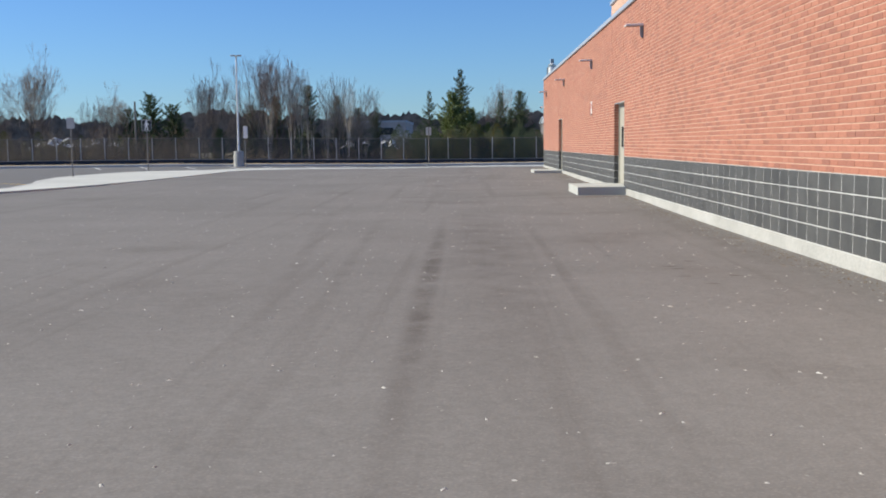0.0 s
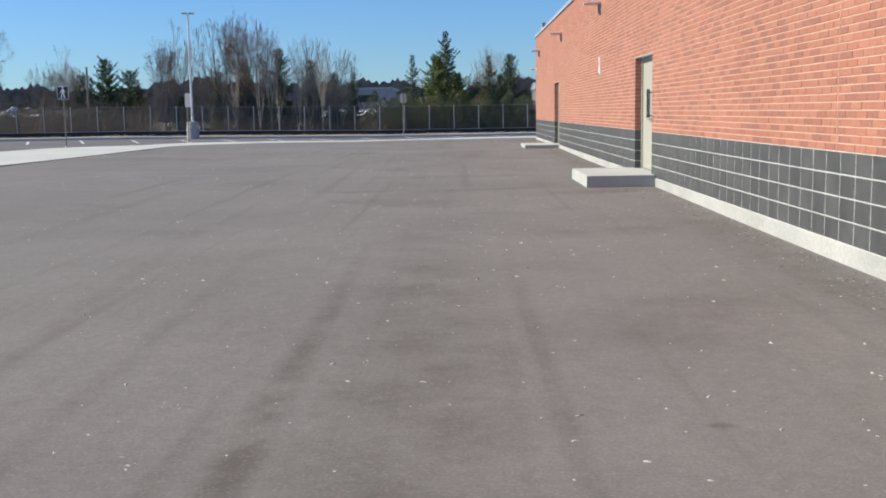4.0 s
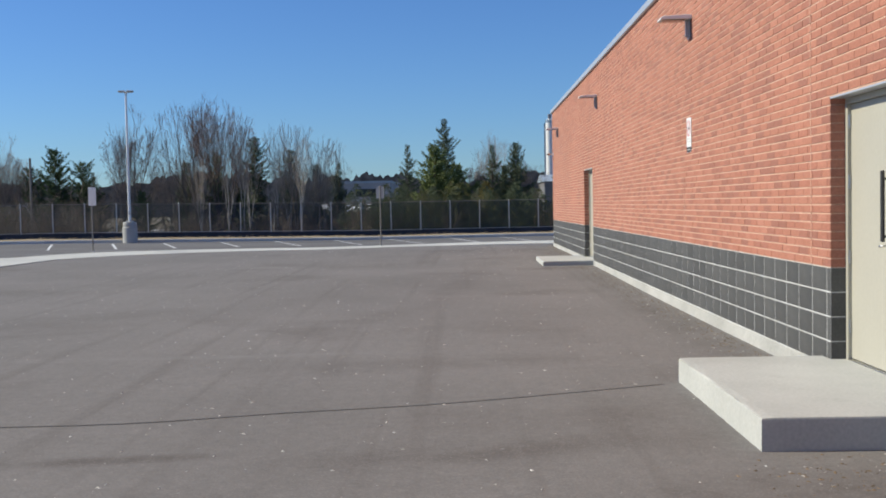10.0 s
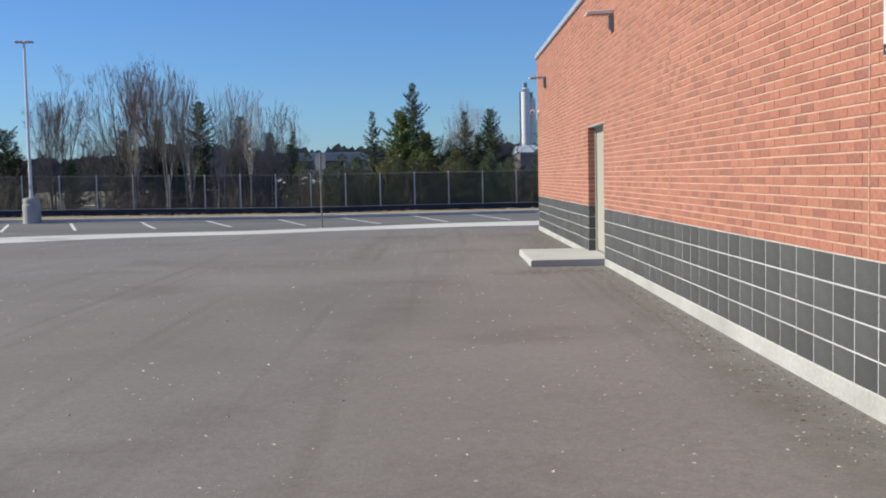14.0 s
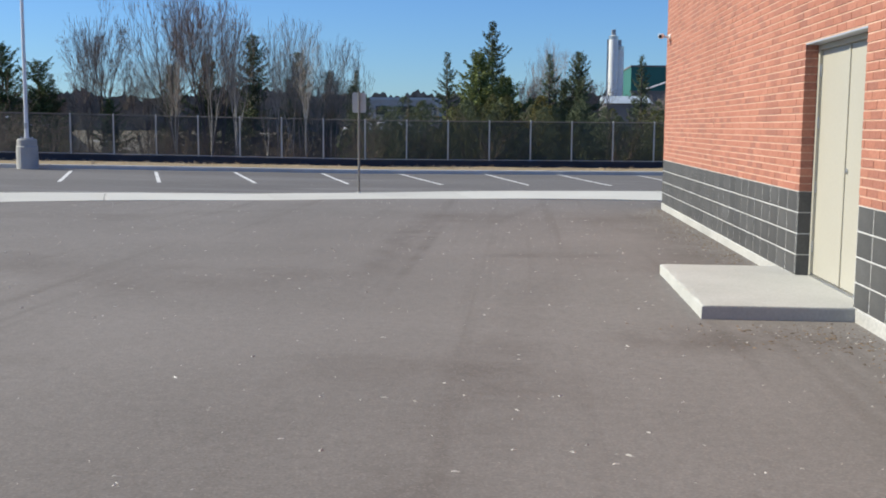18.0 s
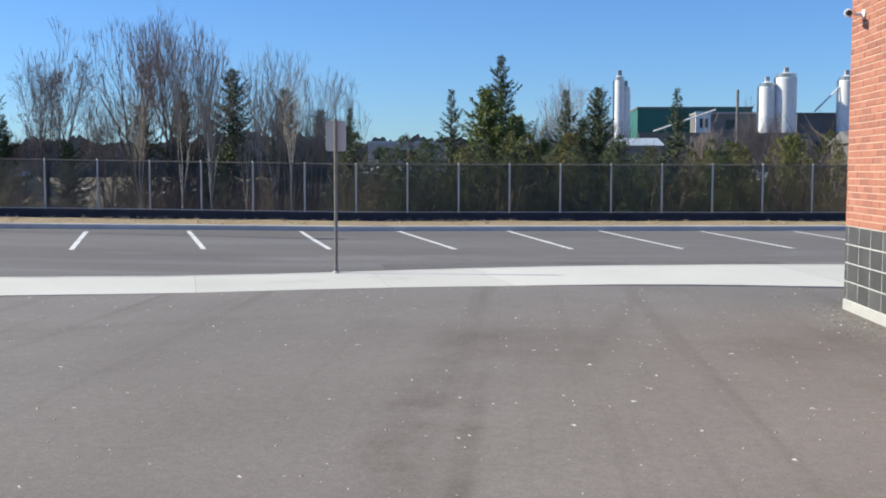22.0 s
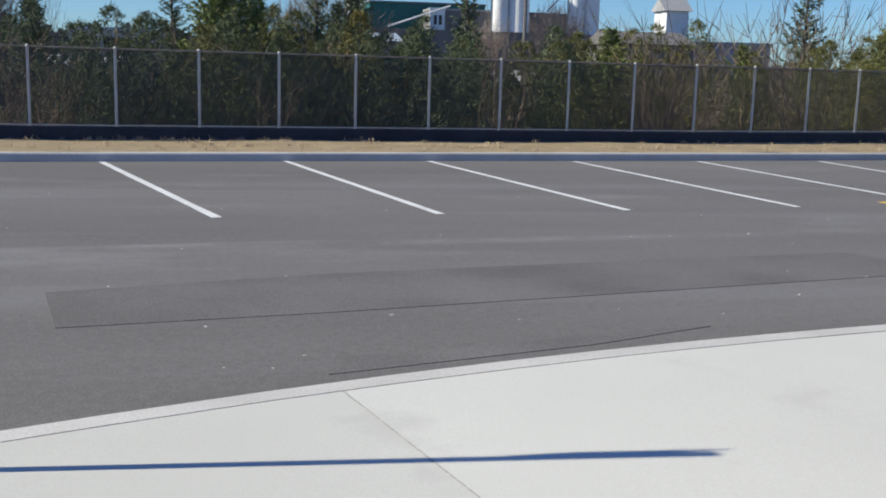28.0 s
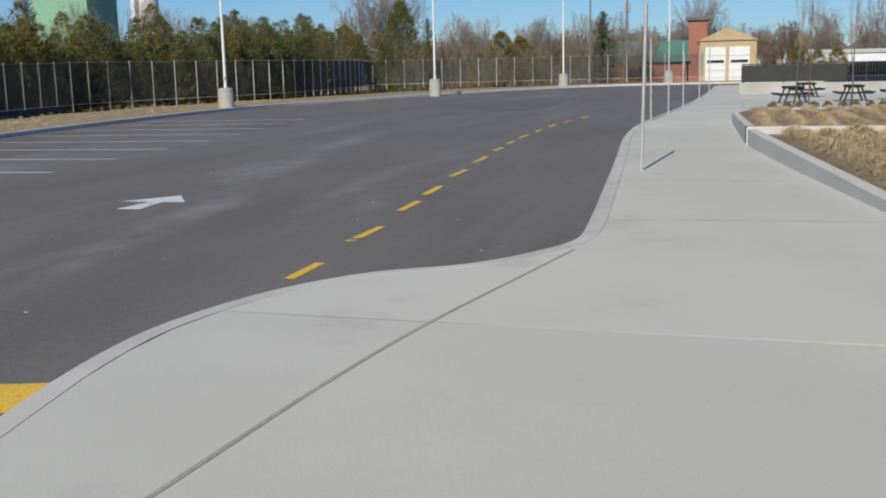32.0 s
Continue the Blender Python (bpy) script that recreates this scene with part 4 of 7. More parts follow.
def brick_field(y_a, y_b, z_a, z_b, holes, blen, bh, x_face, depth, gap_h, gap_v, seed, keep=None):
    """Running-bond pieces of a wall that faces west. Returns the boxes (y0, y1, z0, z1)."""
    rng = random.Random(seed)
    out = []
    n = int(round((z_b - z_a) / bh))
    for r in range(n):
        z0, z1 = z_a + r * bh + gap_h / 2, z_a + (r + 1) * bh - gap_h / 2
        y = y_a - (blen / 2 if r % 2 else 0)
        spans = [(y_a, y_b)]
        for h0, h1, hz0, hz1 in holes:
            if z1 > hz0 and z0 < hz1:
                spans = [s for a, b in spans for s in ((a, min(b, h0)), (max(a, h1), b)) if s[1] - s[0] > 0.03]
        while y < y_b:
            for a, b in spans:
                p, q = max(y + gap_v / 2, a), min(y + blen - gap_v / 2, b)
                if q - p > 0.02:
                    out.append((p, q, z0, z1, rng.uniform(-0.0012, 0.0012)))
            y += blen
    return out


def pieces_mesh(name, boxes, x_face, depth, material, parent, label="", kind=""):
    verts, faces = [], []
    for y0, y1, z0, z1, j in boxes:
        k = len(verts)
        x = x_face + j
        e = 0.0018
        verts += [(x, y0 + e, z0 + e), (x, y1 - e, z0 + e), (x, y1 - e, z1 - e), (x, y0 + e, z1 - e),
                  (x_face + depth, y0, z0), (x_face + depth, y1, z0), (x_face + depth, y1, z1), (x_face + depth, y0, z1)]
        faces += [(k, k + 3, k + 2, k + 1), (k, k + 1, k + 5, k + 4), (k + 1, k + 2, k + 6, k + 5), (k + 2, k + 3, k + 7, k + 6), (k + 3, k, k + 4, k + 7)]
    ob = mesh_ob(name, verts, faces, material, parent, label)
    if kind:
        ob["kind"] = kind
    return ob


# ---- doors, steps and fittings on the wall ----
def door_set(name, ya, yb, z0, pulls, label):
    d = thing(name, (WX + 0.15, (ya + yb) / 2, z0), label=label, category="door", kind="structure")
    w, h = (yb - ya) / 2, HEAD - z0 - 0.012
    fw = 0.05
    for s in (-1, 1):
        part("frame_jamb", bbox((-0.03, s * w - (fw if s > 0 else 0), 0), (0.10, s * w + (0 if s > 0 else fw), h), 0.004), M_FRAME, d)
    part("frame_head", bbox((-0.03, -w + fw, h - fw), (0.10, w - fw, h), 0.004), M_FRAME, d)
    part("threshold", bbox((-0.03, -w + fw, -0.01), (0.10, w - fw, 0.012), 0.003), M_STEEL, d)
    for s in (-1, 1):
        a, b = sorted((s * 0.002, s * (w - fw - 0.004)))
        leaf = part("leaf", bbox((0.0, a, 0.016), (0.045, b, h - fw - 0.004), 0.003), M_DOOR, d)
        for zz in (0.22, 0.78, 1.38, 1.86):
            part("hinge", tube([(-0.012, s * (w - fw), zz), (-0.012, s * (w - fw), zz + 0.11)], 0.011, 8), M_STEEL, leaf)
        if pulls:
            y = s * 0.09
            part("pull", bbox((-0.07, y - 0.017, 0.98), (-0.045, y + 0.017, 1.50), 0.006), M_BLACK, leaf, "long black pull handle")
            for zz in (1.02, 1.44):
                part("standoff", tube([(0.0, y, zz), (-0.05, y, zz)], 0.009, 8), M_BLACK, leaf)
            part("lever_plate", bbox((-0.012, y - 0.02, 0.9), (0.0, y + 0.02, 0.98), 0.004), M_STEEL, leaf)
            part("lever", tube([(-0.01, y, 0.95), (-0.055, y, 0.95), (-0.06, y + s * 0.015, 0.95), (-0.06, y + s * 0.05, 0.947)], 0.008, 8), M_STEEL, leaf)
    if not pulls:
        part("astragal", bbox((-0.012, -0.02, 0.02), (0.0, 0.02, h - fw - 0.006), 0.003), M_FRAME, d, "cream steel meeting strip")
        part("lock", lathe([(0.022, 0), (0.022, 0.012), (0.014, 0.016)], 14), M_STEEL, d).matrix_basis = pose(-0.001, -0.07, 1.02, 0, -90, 0)
    # Black panel put in for the unlit room behind the leaves.
    part("room_dark", bbox((0.101, -w, 0), (0.12, w, h)), M_BLACK, d)
    return d


door_set("door_1", D1[0], D1[1], 0.255, True, "closed cream steel double door with black pulls")
door_set("door_2", D2[0], D2[1], 0.21, False, "closed cream steel double door with a meeting strip")


def reveal(ya, side):
    """Brick and block ends in the door reveal."""
    out = []
    z = BASEZ
    while z < HEAD - 0.02:
        h = 0.2 if z < BORD - 0.01 else 0.0727
        out.append((z + 0.005, min(z + h - 0.005, HEAD - 0.014), z < BORD - 0.01))
        z += h
    bm1, bm2 = bmesh.new(), bmesh.new()
    for z0, z1, blk in out:
        a, b = (ya, ya + 0.004) if side > 0 else (ya - 0.004, ya)
        bbox((WX + 0.003, a, z0), (WX + 0.12, b, z1), 0, 1, bm2 if blk else bm1)
    part("reveal_bricks", bm1, M_BRICK, wall)
    part("reveal_blocks", bm2, M_BLOCK, wall)


for a, b in (D1, D2):
    reveal(a, 1)
    reveal(b, -1)


def step(ya, yb, x0, z1, label):
    zb = yard_z(x0, ya) - 0.08
    n = 16
    rng = random.Random(int(ya))
    bm = bbox((x0, ya, zb), (WX - 0.013, yb, z1))
    es = [e for e in bm.edges if abs((e.verts[0].co - e.verts[1].co).length) > 0.6]
    bmesh.ops.subdivide_edges(bm, edges=es, cuts=n, use_grid_fill=True)
    top_e = [e for e in bm.edges if len(e.link_faces) == 2 and e.calc_face_angle() > 1.0 and min(v.co.z for v in e.verts) > z1 - 0.01 and not all(v.co.x > WX - 0.05 for v in e.verts)]
    bmesh.ops.bevel(bm, geom=top_e, offset=0.014, segments=2, profile=0.6, affect="EDGES")
    for v in bm.verts:
        if v.co.x < x0 + 0.03 and v.co.z > z1 - 0.03:
            v.co.x += rng.uniform(0, 0.012)
            v.co.z -= rng.uniform(0, 0.006)
    return tagged(part("door_step", bm, M_STEP), label, "concrete step", group="door steps")


step(24.82, 27.30, 1.405, 0.262, "low pale concrete door step with a chipped edge")
step(43.2, 45.72, 1.415, 0.208, "low pale concrete door step with a chipped edge")


for (a, b), z in ((D1, 0.258), (D2, 0.204)):
    part("door_sill", bbox((WX - 0.012, a + 0.006, -0.1), (WX + 0.25, b - 0.006, z)), M_STEP, wall, "pale concrete sill")


def wall_light(y):
    """A flat shoebox luminaire on a short bracket."""
    d = thing("wall_light", (WX, y, 3.90), label="flat pale grey outdoor light on a bracket on brick", category="wall light", group="wall lights")
    part("back_plate", bbox((-0.03, -0.05, -0.25), (0.0, 0.05, 0.02), 0.006), M_LIGHTGREY, d)
    part("bracket", bbox((-0.06, -0.03, -0.22), (-0.031, 0.03, 0.0), 0.006), M_LIGHTGREY, d)
    bm = bmesh.new()
    prof = [(-0.40, -0.005), (-0.40, 0.02), (-0.36, 0.04), (-0.03, 0.055), (0.0, 0.05), (0.0, 0.001), (-0.03, 0.001)]
    a = [bm.verts.new((x, -0.13, z)) for x, z in prof]
    b = [bm.verts.new((x, 0.13, z)) for x, z in prof]
    bm.faces.new(a)
    bm.faces.new(b[::-1])
    for i in range(len(prof)):
        j = (i + 1) % len(prof)
        bm.faces.new((a[i], b[i], b[j], a[j]))
    bmesh.ops.bevel(bm, geom=list(bm.edges), offset=0.006, segments=1, affect="EDGES")
    part("housing", bm, M_WHITE, d)
    part("lens", bbox((-0.36, -0.10, -0.012), (-0.08, 0.10, -0.004), 0.002), M_DARK, d, "dark flat glass lens")
    return d


for y in (22.5, 32.4, 42.3, 52.4):
    wall_light(y)

cam_th = thing("security_camera", (WX, 54.3, 3.2), label="small white security camera on the brick corner", category="security camera")
part("mount", lathe([(0.05, 0), (0.05, 0.015), (0.02, 0.03), (0.018, 0.10)], 14), M_WHITE, cam_th).matrix_basis = pose(0, 0, 0, 0, -90, 0)
part("housing", lathe([(0.01, 0), (0.04, 0.006), (0.045, 0.03), (0.045, 0.18), (0.038, 0.2)], 14), M_WHITE, cam_th).matrix_basis = pose(-0.13, 0.07, 0.02, 97, 0, -20)
part("lens", lathe([(0.03, 0), (0.03, 0.012), (0.0, 0.014)], 12), M_DARK, cam_th).matrix_basis = pose(-0.19, -0.117, -0.005, 97, 0, -20)

# no-smoking sign
sg = thing("wall_sign", (WX - 0.004, 32.5, 2.42), label="white no-smoking sign with a red ring on brick", category="sign")
part("plate", bbox((-0.003, -0.135, -0.225), (0.002, 0.135, 0.225), 0.0015), M_WHITE, sg)
ring = bmesh.new()
for i in range(28):
    a, b = 2 * math.pi * i / 28, 2 * math.pi * (i + 1) / 28
    ring.faces.new([ring.verts.new((-0.005, r * math.cos(t), 0.09 + r * math.sin(t))) for r, t in ((0.105, a), (0.105, b), (0.085, b), (0.085, a))])
part("red_ring", ring, M_RED, sg)
bar = bmesh.new()
bar.faces.new([bar.verts.new((-0.0055, y, 0.09 + z)) for y, z in ((-0.068, 0.055), (-0.055, 0.068), (0.068, -0.055), (0.055, -0.068))])
part("red_bar", bar, M_RED, sg)
part("cigarette", bbox((-0.0058, -0.06, 0.078), (-0.005, 0.05, 0.098)), M_BLACK, sg)
for k, w in enumerate((0.09, 0.10, 0.06)):
    part("text_bar", bbox((-0.0045, -w, -0.055 - 0.035 * k), (-0.0035, w, -0.043 - 0.035 * k)), M_LIGHTGREY, sg)
part("black_band", bbox((-0.0048, -0.13, -0.22), (-0.0035, 0.13, -0.155)), M_BLACK, sg)
part("text_bar", bbox((-0.0056, -0.10, -0.197), (-0.005, 0.10, -0.182)), M_LIGHTGREY, sg)


# ---- posts with signs ----
def post_sign(x, y, turn, top, w, h, front, label, lean=0.0, metal=M_POLE):
    z = walk_z(x, y) if y > near_y(x) else yard_z(x, y)
    d = thing("street_sign", (x, y, z), turn, label=label, category="sign post")
    d.matrix_basis = pose(x, y, z, 0, lean, turn)
    part("pole", lathe([(0.026, -0.05), (0.025, 0.3), (0.025, top + 0.02), (0.010, top + 0.035)], 10), metal, d, "grey-brown steel pole")
    part("collar", lathe([(0.05, -0.01), (0.05, 0.015), (0.034, 0.03)], 12), M_GALV, d)
    bm = bbox((-w / 2, -0.036, top - h), (w / 2, -0.032, top), 0)
    es = [e for e in bm.edges if abs(e.verts[0].co.y - e.verts[1].co.y) > 0.001]
    bmesh.ops.bevel(bm, geom=es, offset=0.035, segments=3, profile=0.5, affect="EDGES")
    plate = part("plate", bm, M_LIGHTGREY if front is None else front, d)
    for zz in (top - 0.08, top - h + 0.08):
        part("bolt", lathe([(0.012, 0), (0.012, 0.006)], 8), M_STEEL, d).matrix_basis = pose(0, -0.036, zz, 90, 0, 0)
    return d, plate


# the plate of this one faces the lot; its bare back is seen from the yard
d, p = post_sign(-3.6, 58.17, 180, 2.21, 0.30, 0.44, None, "traffic sign on a thin pole, bare metal back")
part("face", bbox((-0.14, -0.040, 1.79), (0.14, -0.037, 2.2), 0.0), M_WHITE, d)
post_sign(-13.1, 54.2, 62, 2.2, 0.34, 0.62, M_WHITE, "narrow white sign on a thin pole beside the lot")
ps, p = post_sign(-16.5, 48.4, -8, 2.4, 0.48, 0.52, M_WHITE, "black pedestrian crossing sign with a white walking shape")
part("face", bbox((-0.225, -0.041, 1.90), (0.225, -0.037, 2.38), 0.0), M_BLACK, ps)
wk = bmesh.new()
for poly in ([(-0.03, 2.30), (0.03, 2.30), (0.03, 2.36), (-0.03, 2.36)], [(-0.045, 2.12), (0.05, 2.12), (0.04, 2.28), (-0.03, 2.28)], [(-0.05, 2.12), (0.0, 2.12), (-0.06, 1.93), (-0.11, 1.93)],
             [(0.0, 2.12), (0.05, 2.12), (0.10, 1.93), (0.05, 1.93)], [(-0.04, 2.26), (-0.03, 2.22), (-0.12, 2.12), (-0.14, 2.14)], [(0.04, 2.26), (0.03, 2.22), (0.11, 2.14), (0.13, 2.17)]):
    wk.faces.new([wk.verts.new((x, -0.0435, z)) for x, z in poly])
part("walking_shape", wk, M_WHITE, ps)
post_sign(-16.7, 39.4, 10, 2.3, 0.30, 0.42, None, "traffic sign on a thin pole, bare metal back")
NP = [(19.75, 58.75, -1.2), (34.0, 59.55, 0.6), (38.6, 59.3, 0), (43.0, 59.0, 0.5), (50, 58.6, 0), (57, 58.3, 0)]
for k, (x, y, lean) in enumerate(NP):
    post_sign(x, y, 88, 2.25 if k else 2.45, 0.05 if k == 0 else 0.06, 0.5, None, "thin steel sign pole at the pavement edge seen edge-on", lean, M_GALV)


# ---- lot lamps ----
def lot_lamp(x, y, turn, heads=1, h=7.6):
    d = thing("street_lamp", (x, y, -0.02 + rise(x)), turn, label="tall pale lamp post on a round concrete footing", category="street lamp", group="lot lamps")
    part("footing", lathe([(0.36, -0.2), (0.36, 0.62), (0.33, 0.66), (0.33, 0.86), (0.30, 0.9), (0.0, 0.905)], 20), M_BASE, d, "pale round concrete footing")
    part("base_plate", bbox((-0.17, -0.17, 0.905), (0.17, 0.17, 0.93), 0.01), M_GALV, d)
    for a in (45, 135, 225, 315):
        part("bolt", lathe([(0.02, 0), (0.02, 0.05), (0.012, 0.06)], 6), M_STEEL, d).matrix_basis = pose(0.2 * math.cos(radians(a)), 0.2 * math.sin(radians(a)), 0.93 - 0.02)
    part("pole", lathe([(0.075, 0.92), (0.07, 1.3), (0.048, h - 0.05), (0.045, h)], 12), M_WHITE, d, "slim tapered pale pole")
    part("hand_hole", bbox((-0.04, -0.095, 1.25), (0.04, -0.07, 1.45), 0.004), M_GALV, d)
    for k in range(heads):
        s = 1 if k == 0 else -1
        part("arm", tube([(0, 0, h - 0.06), (s * 0.1, 0, h - 0.02)], 0.03, 8), M_WHITE, d)
        a, b = (0.04, 0.36) if heads > 1 else (0.1, 0.72)
        part("lamp_head", bbox((min(s * a, s * b), -0.16, h - 0.03), (max(s * a, s * b), 0.16, h + 0.05), 0.02), M_LIGHTGREY, d, "flat grey lamp head")
    return d


lot_lamp(-17.0, 70.3, 8, 2, 7.3)
lot_lamp(15.2, 78.9, -70)
lot_lamp(49.0, 80.0, -56)
lot_lamp(67.0, 74.8, -50)
lot_lamp(84.3, 69.4, -40)
lot_lamp(88.6, 61.8, -20)
lot_lamp(-56, 65.5, 8, 2)


# ---- planters ----
def planter_kerb(name, line, z_at, label, w=0.17, h=0.085):
    return tagged(sweep(line, [(-0.005, -0.4), (0.0, h - 0.015), (0.015, h), (w - 0.015, h), (w, h - 0.015), (w + 0.005, -0.3)], z_at, name, M_CONC), label, "planter kerb", group="planter kerbs")


BED_Z = 0.165
bed_z = lambda x, y: float(np.interp(x, [9.2, 14.2, 24.9], [0.125, 0.11, 0.20]))
level = lambda x, y: float(np.interp(x, [9.2, 14.2, 24.9], [0.19, 0.17, 0.31])) - 0.085
planter_kerb("planter_kerb", [(9.2, 52.2), (9.2, 54), (9.2, 56.3), (14.1, 55.86), (14.25, 55.87), (24.0, 57.06), (24.9, 57.14)][::-1], level, "pale concrete kerb round a bed of dry grass")
high = lambda x, y: float(np.interp(x, [25, 34], [0.34, 0.22])) - 0.085
planter_kerb("planter_kerb", [(24.62, 50.8), (24.7, 52.5), (24.9, 57.12)], high, "pale concrete kerb dividing two planting beds", 0.3)
planter_kerb("planter_kerb", [(25.0, 57.15), (33.0, 57.36), (35.3, 56.9), (35.5, 56.6), (35.3, 52.9)][::-1], high, "pale concrete kerb round a bed of dry grass")


def bed_of(poly, name, label, z):
    return tagged(part(name, prism(poly, -0.3, z), M_MULCH), label, "planting bed", kind="structure")


bed_of([(9.38, 52.21), (12.0, 52.21), (12.0, 50.73), (24.4, 50.73), (24.5, 52.5), (24.65, 56.92), (24.0, 56.86), (14.2, 55.68), (9.38, 56.1)], "ground_bed_grass", "brown mulch bed under clumps of dry grass", bed_z)
bed_of([(25.02, 52.8), (35.1, 52.8), (35.3, 56.55), (33, 57.15), (25.1, 56.95)], "ground_bed_shrub", "brown mulch bed with low tussocks", BED_Z + 0.02)


def grass_clump(seed, h, r, n, wide=0.0082):
    """A matted tussock of fine dry blades, swept over to one side and lying down at its skirts."""
    rng = random.Random(seed)
    verts, faces = [], []
    for _ in range(n):
        a, lean = rng.uniform(0, 6.283), rng.uniform(0.2, 1.0)
        x0, y0 = rng.gauss(0, 0.06), rng.gauss(0, 0.06)
        L = h * rng.uniform(0.65, 1.1)
        w = rng.uniform(0.4, 0.85) * wide
        bend = rng.gauss(0, 0.5)
        prev = None
        for k in range(5):
            t = k / 4
            rr = r * lean * t ** 1.15
            z = L * (2.5 * t - 2.1 * t * t * (0.55 + 0.6 * lean)) * (1.05 - 0.35 * lean)
            b = a + bend * t
            c = (x0 + math.cos(b) * rr - 0.10 * t * t, y0 + math.sin(b) * rr - 0.04 * t * t, max(0.006 + 0.02 * rng.random(), z))
            px, py = -math.sin(b) * w * (1 - 0.7 * t), math.cos(b) * w * (1 - 0.7 * t)
            i = len(verts)
            verts += [(c[0] - px, c[1] - py, c[2]), (c[0] + px, c[1] + py, c[2])]
            if prev is not None:
                faces.append((prev, prev + 1, i + 1, i))
            prev = i
    me = bpy.data.meshes.new("blades")
    me.from_pydata(verts, [], faces)
    me.materials.append(M_BLADE)
    return me


CLUMPS = [grass_clump(s, 0.20, 0.42, 1100, 0.0052) for s in range(5)]
FAR_CLUMPS = [grass_clump(s, 0.20, 0.42, 420, 0.011) for s in range(5)]
rng = random.Random(5)
far_clumps = []
for i in range(25):
    for j in range(7):
        x, y = 9.92 + i * 0.6 + (0.3 if j % 2 else 0) + rng.uniform(-0.05, 0.05), -0.56 * j + rng.uniform(-0.05, 0.05)
        y += np.interp(x, [9.4, 14.2, 24, 25.2], [55.62, 55.2, 56.28, 56.35])
        s = rng.uniform(0.85, 1.12)
        z = bed_z(x, y) - 0.01
        if i > 15 or x > 24.3:
            if x < 24.4:
                me = FAR_CLUMPS[(i * 7 + j * 3) % 5]
                far_clumps.append((([tuple(v.co) for v in me.vertices], [tuple(p.vertices) for p in me.polygons]), (x, y, z, s, rng.uniform(-0.5, 0.5), 1.0)))
            continue
        o = new("grass_clump", CLUMPS[(i * 7 + j * 3) % 5])
        o.matrix_basis = pose(x, y, z, 0, 0, rng.uniform(-30, 30)) @ Matrix.Scale(s, 4)
        tagged(o, "tussock of dry tan ornamental grass in mulch", "ornamental grass", group="grass tussocks")
for i in range(14):
    for j in range(6):
        x, y = 25.7 + i * 0.68 + rng.uniform(-0.1, 0.1), 56.6 - j * 0.62 + rng.uniform(-0.1, 0.1)
        o = new("grass_clump", FAR_CLUMPS[(i + j * 2) % 5])
        o.matrix_basis = pose(x, y, BED_Z + 0.01, 0, 0, rng.uniform(0, 360)) @ Matrix.Scale(0.8, 4)
        tagged(o, "tussock of dry tan ornamental grass in mulch", "ornamental grass", group="grass tussocks")


# ---- trees ----
def add_prism(V, F, a, b, r0, r1, sides=3):
    d = np.subtract(b, a)
    L = math.sqrt(d[0] ** 2 + d[1] ** 2 + d[2] ** 2) or 1e-6
    d = d / L
    ref = np.array([0.0, 0.0, 1.0]) if abs(d[2]) < 0.9 else np.array([1.0, 0.0, 0.0])
    u = np.cross(d, ref)
    u /= math.sqrt(u @ u)
    v = np.cross(d, u)
    k = len(V)
    for P, r in ((a, r0), (b, r1)):
        for i in range(sides):
            t = 6.28318 * i / sides
            V.append(tuple(np.asarray(P) + r * (math.cos(t) * u + math.sin(t) * v)))
    for i in range(sides):
        j = (i + 1) % sides
        F.append((k + i, k + j, k + sides + j, k + sides + i))


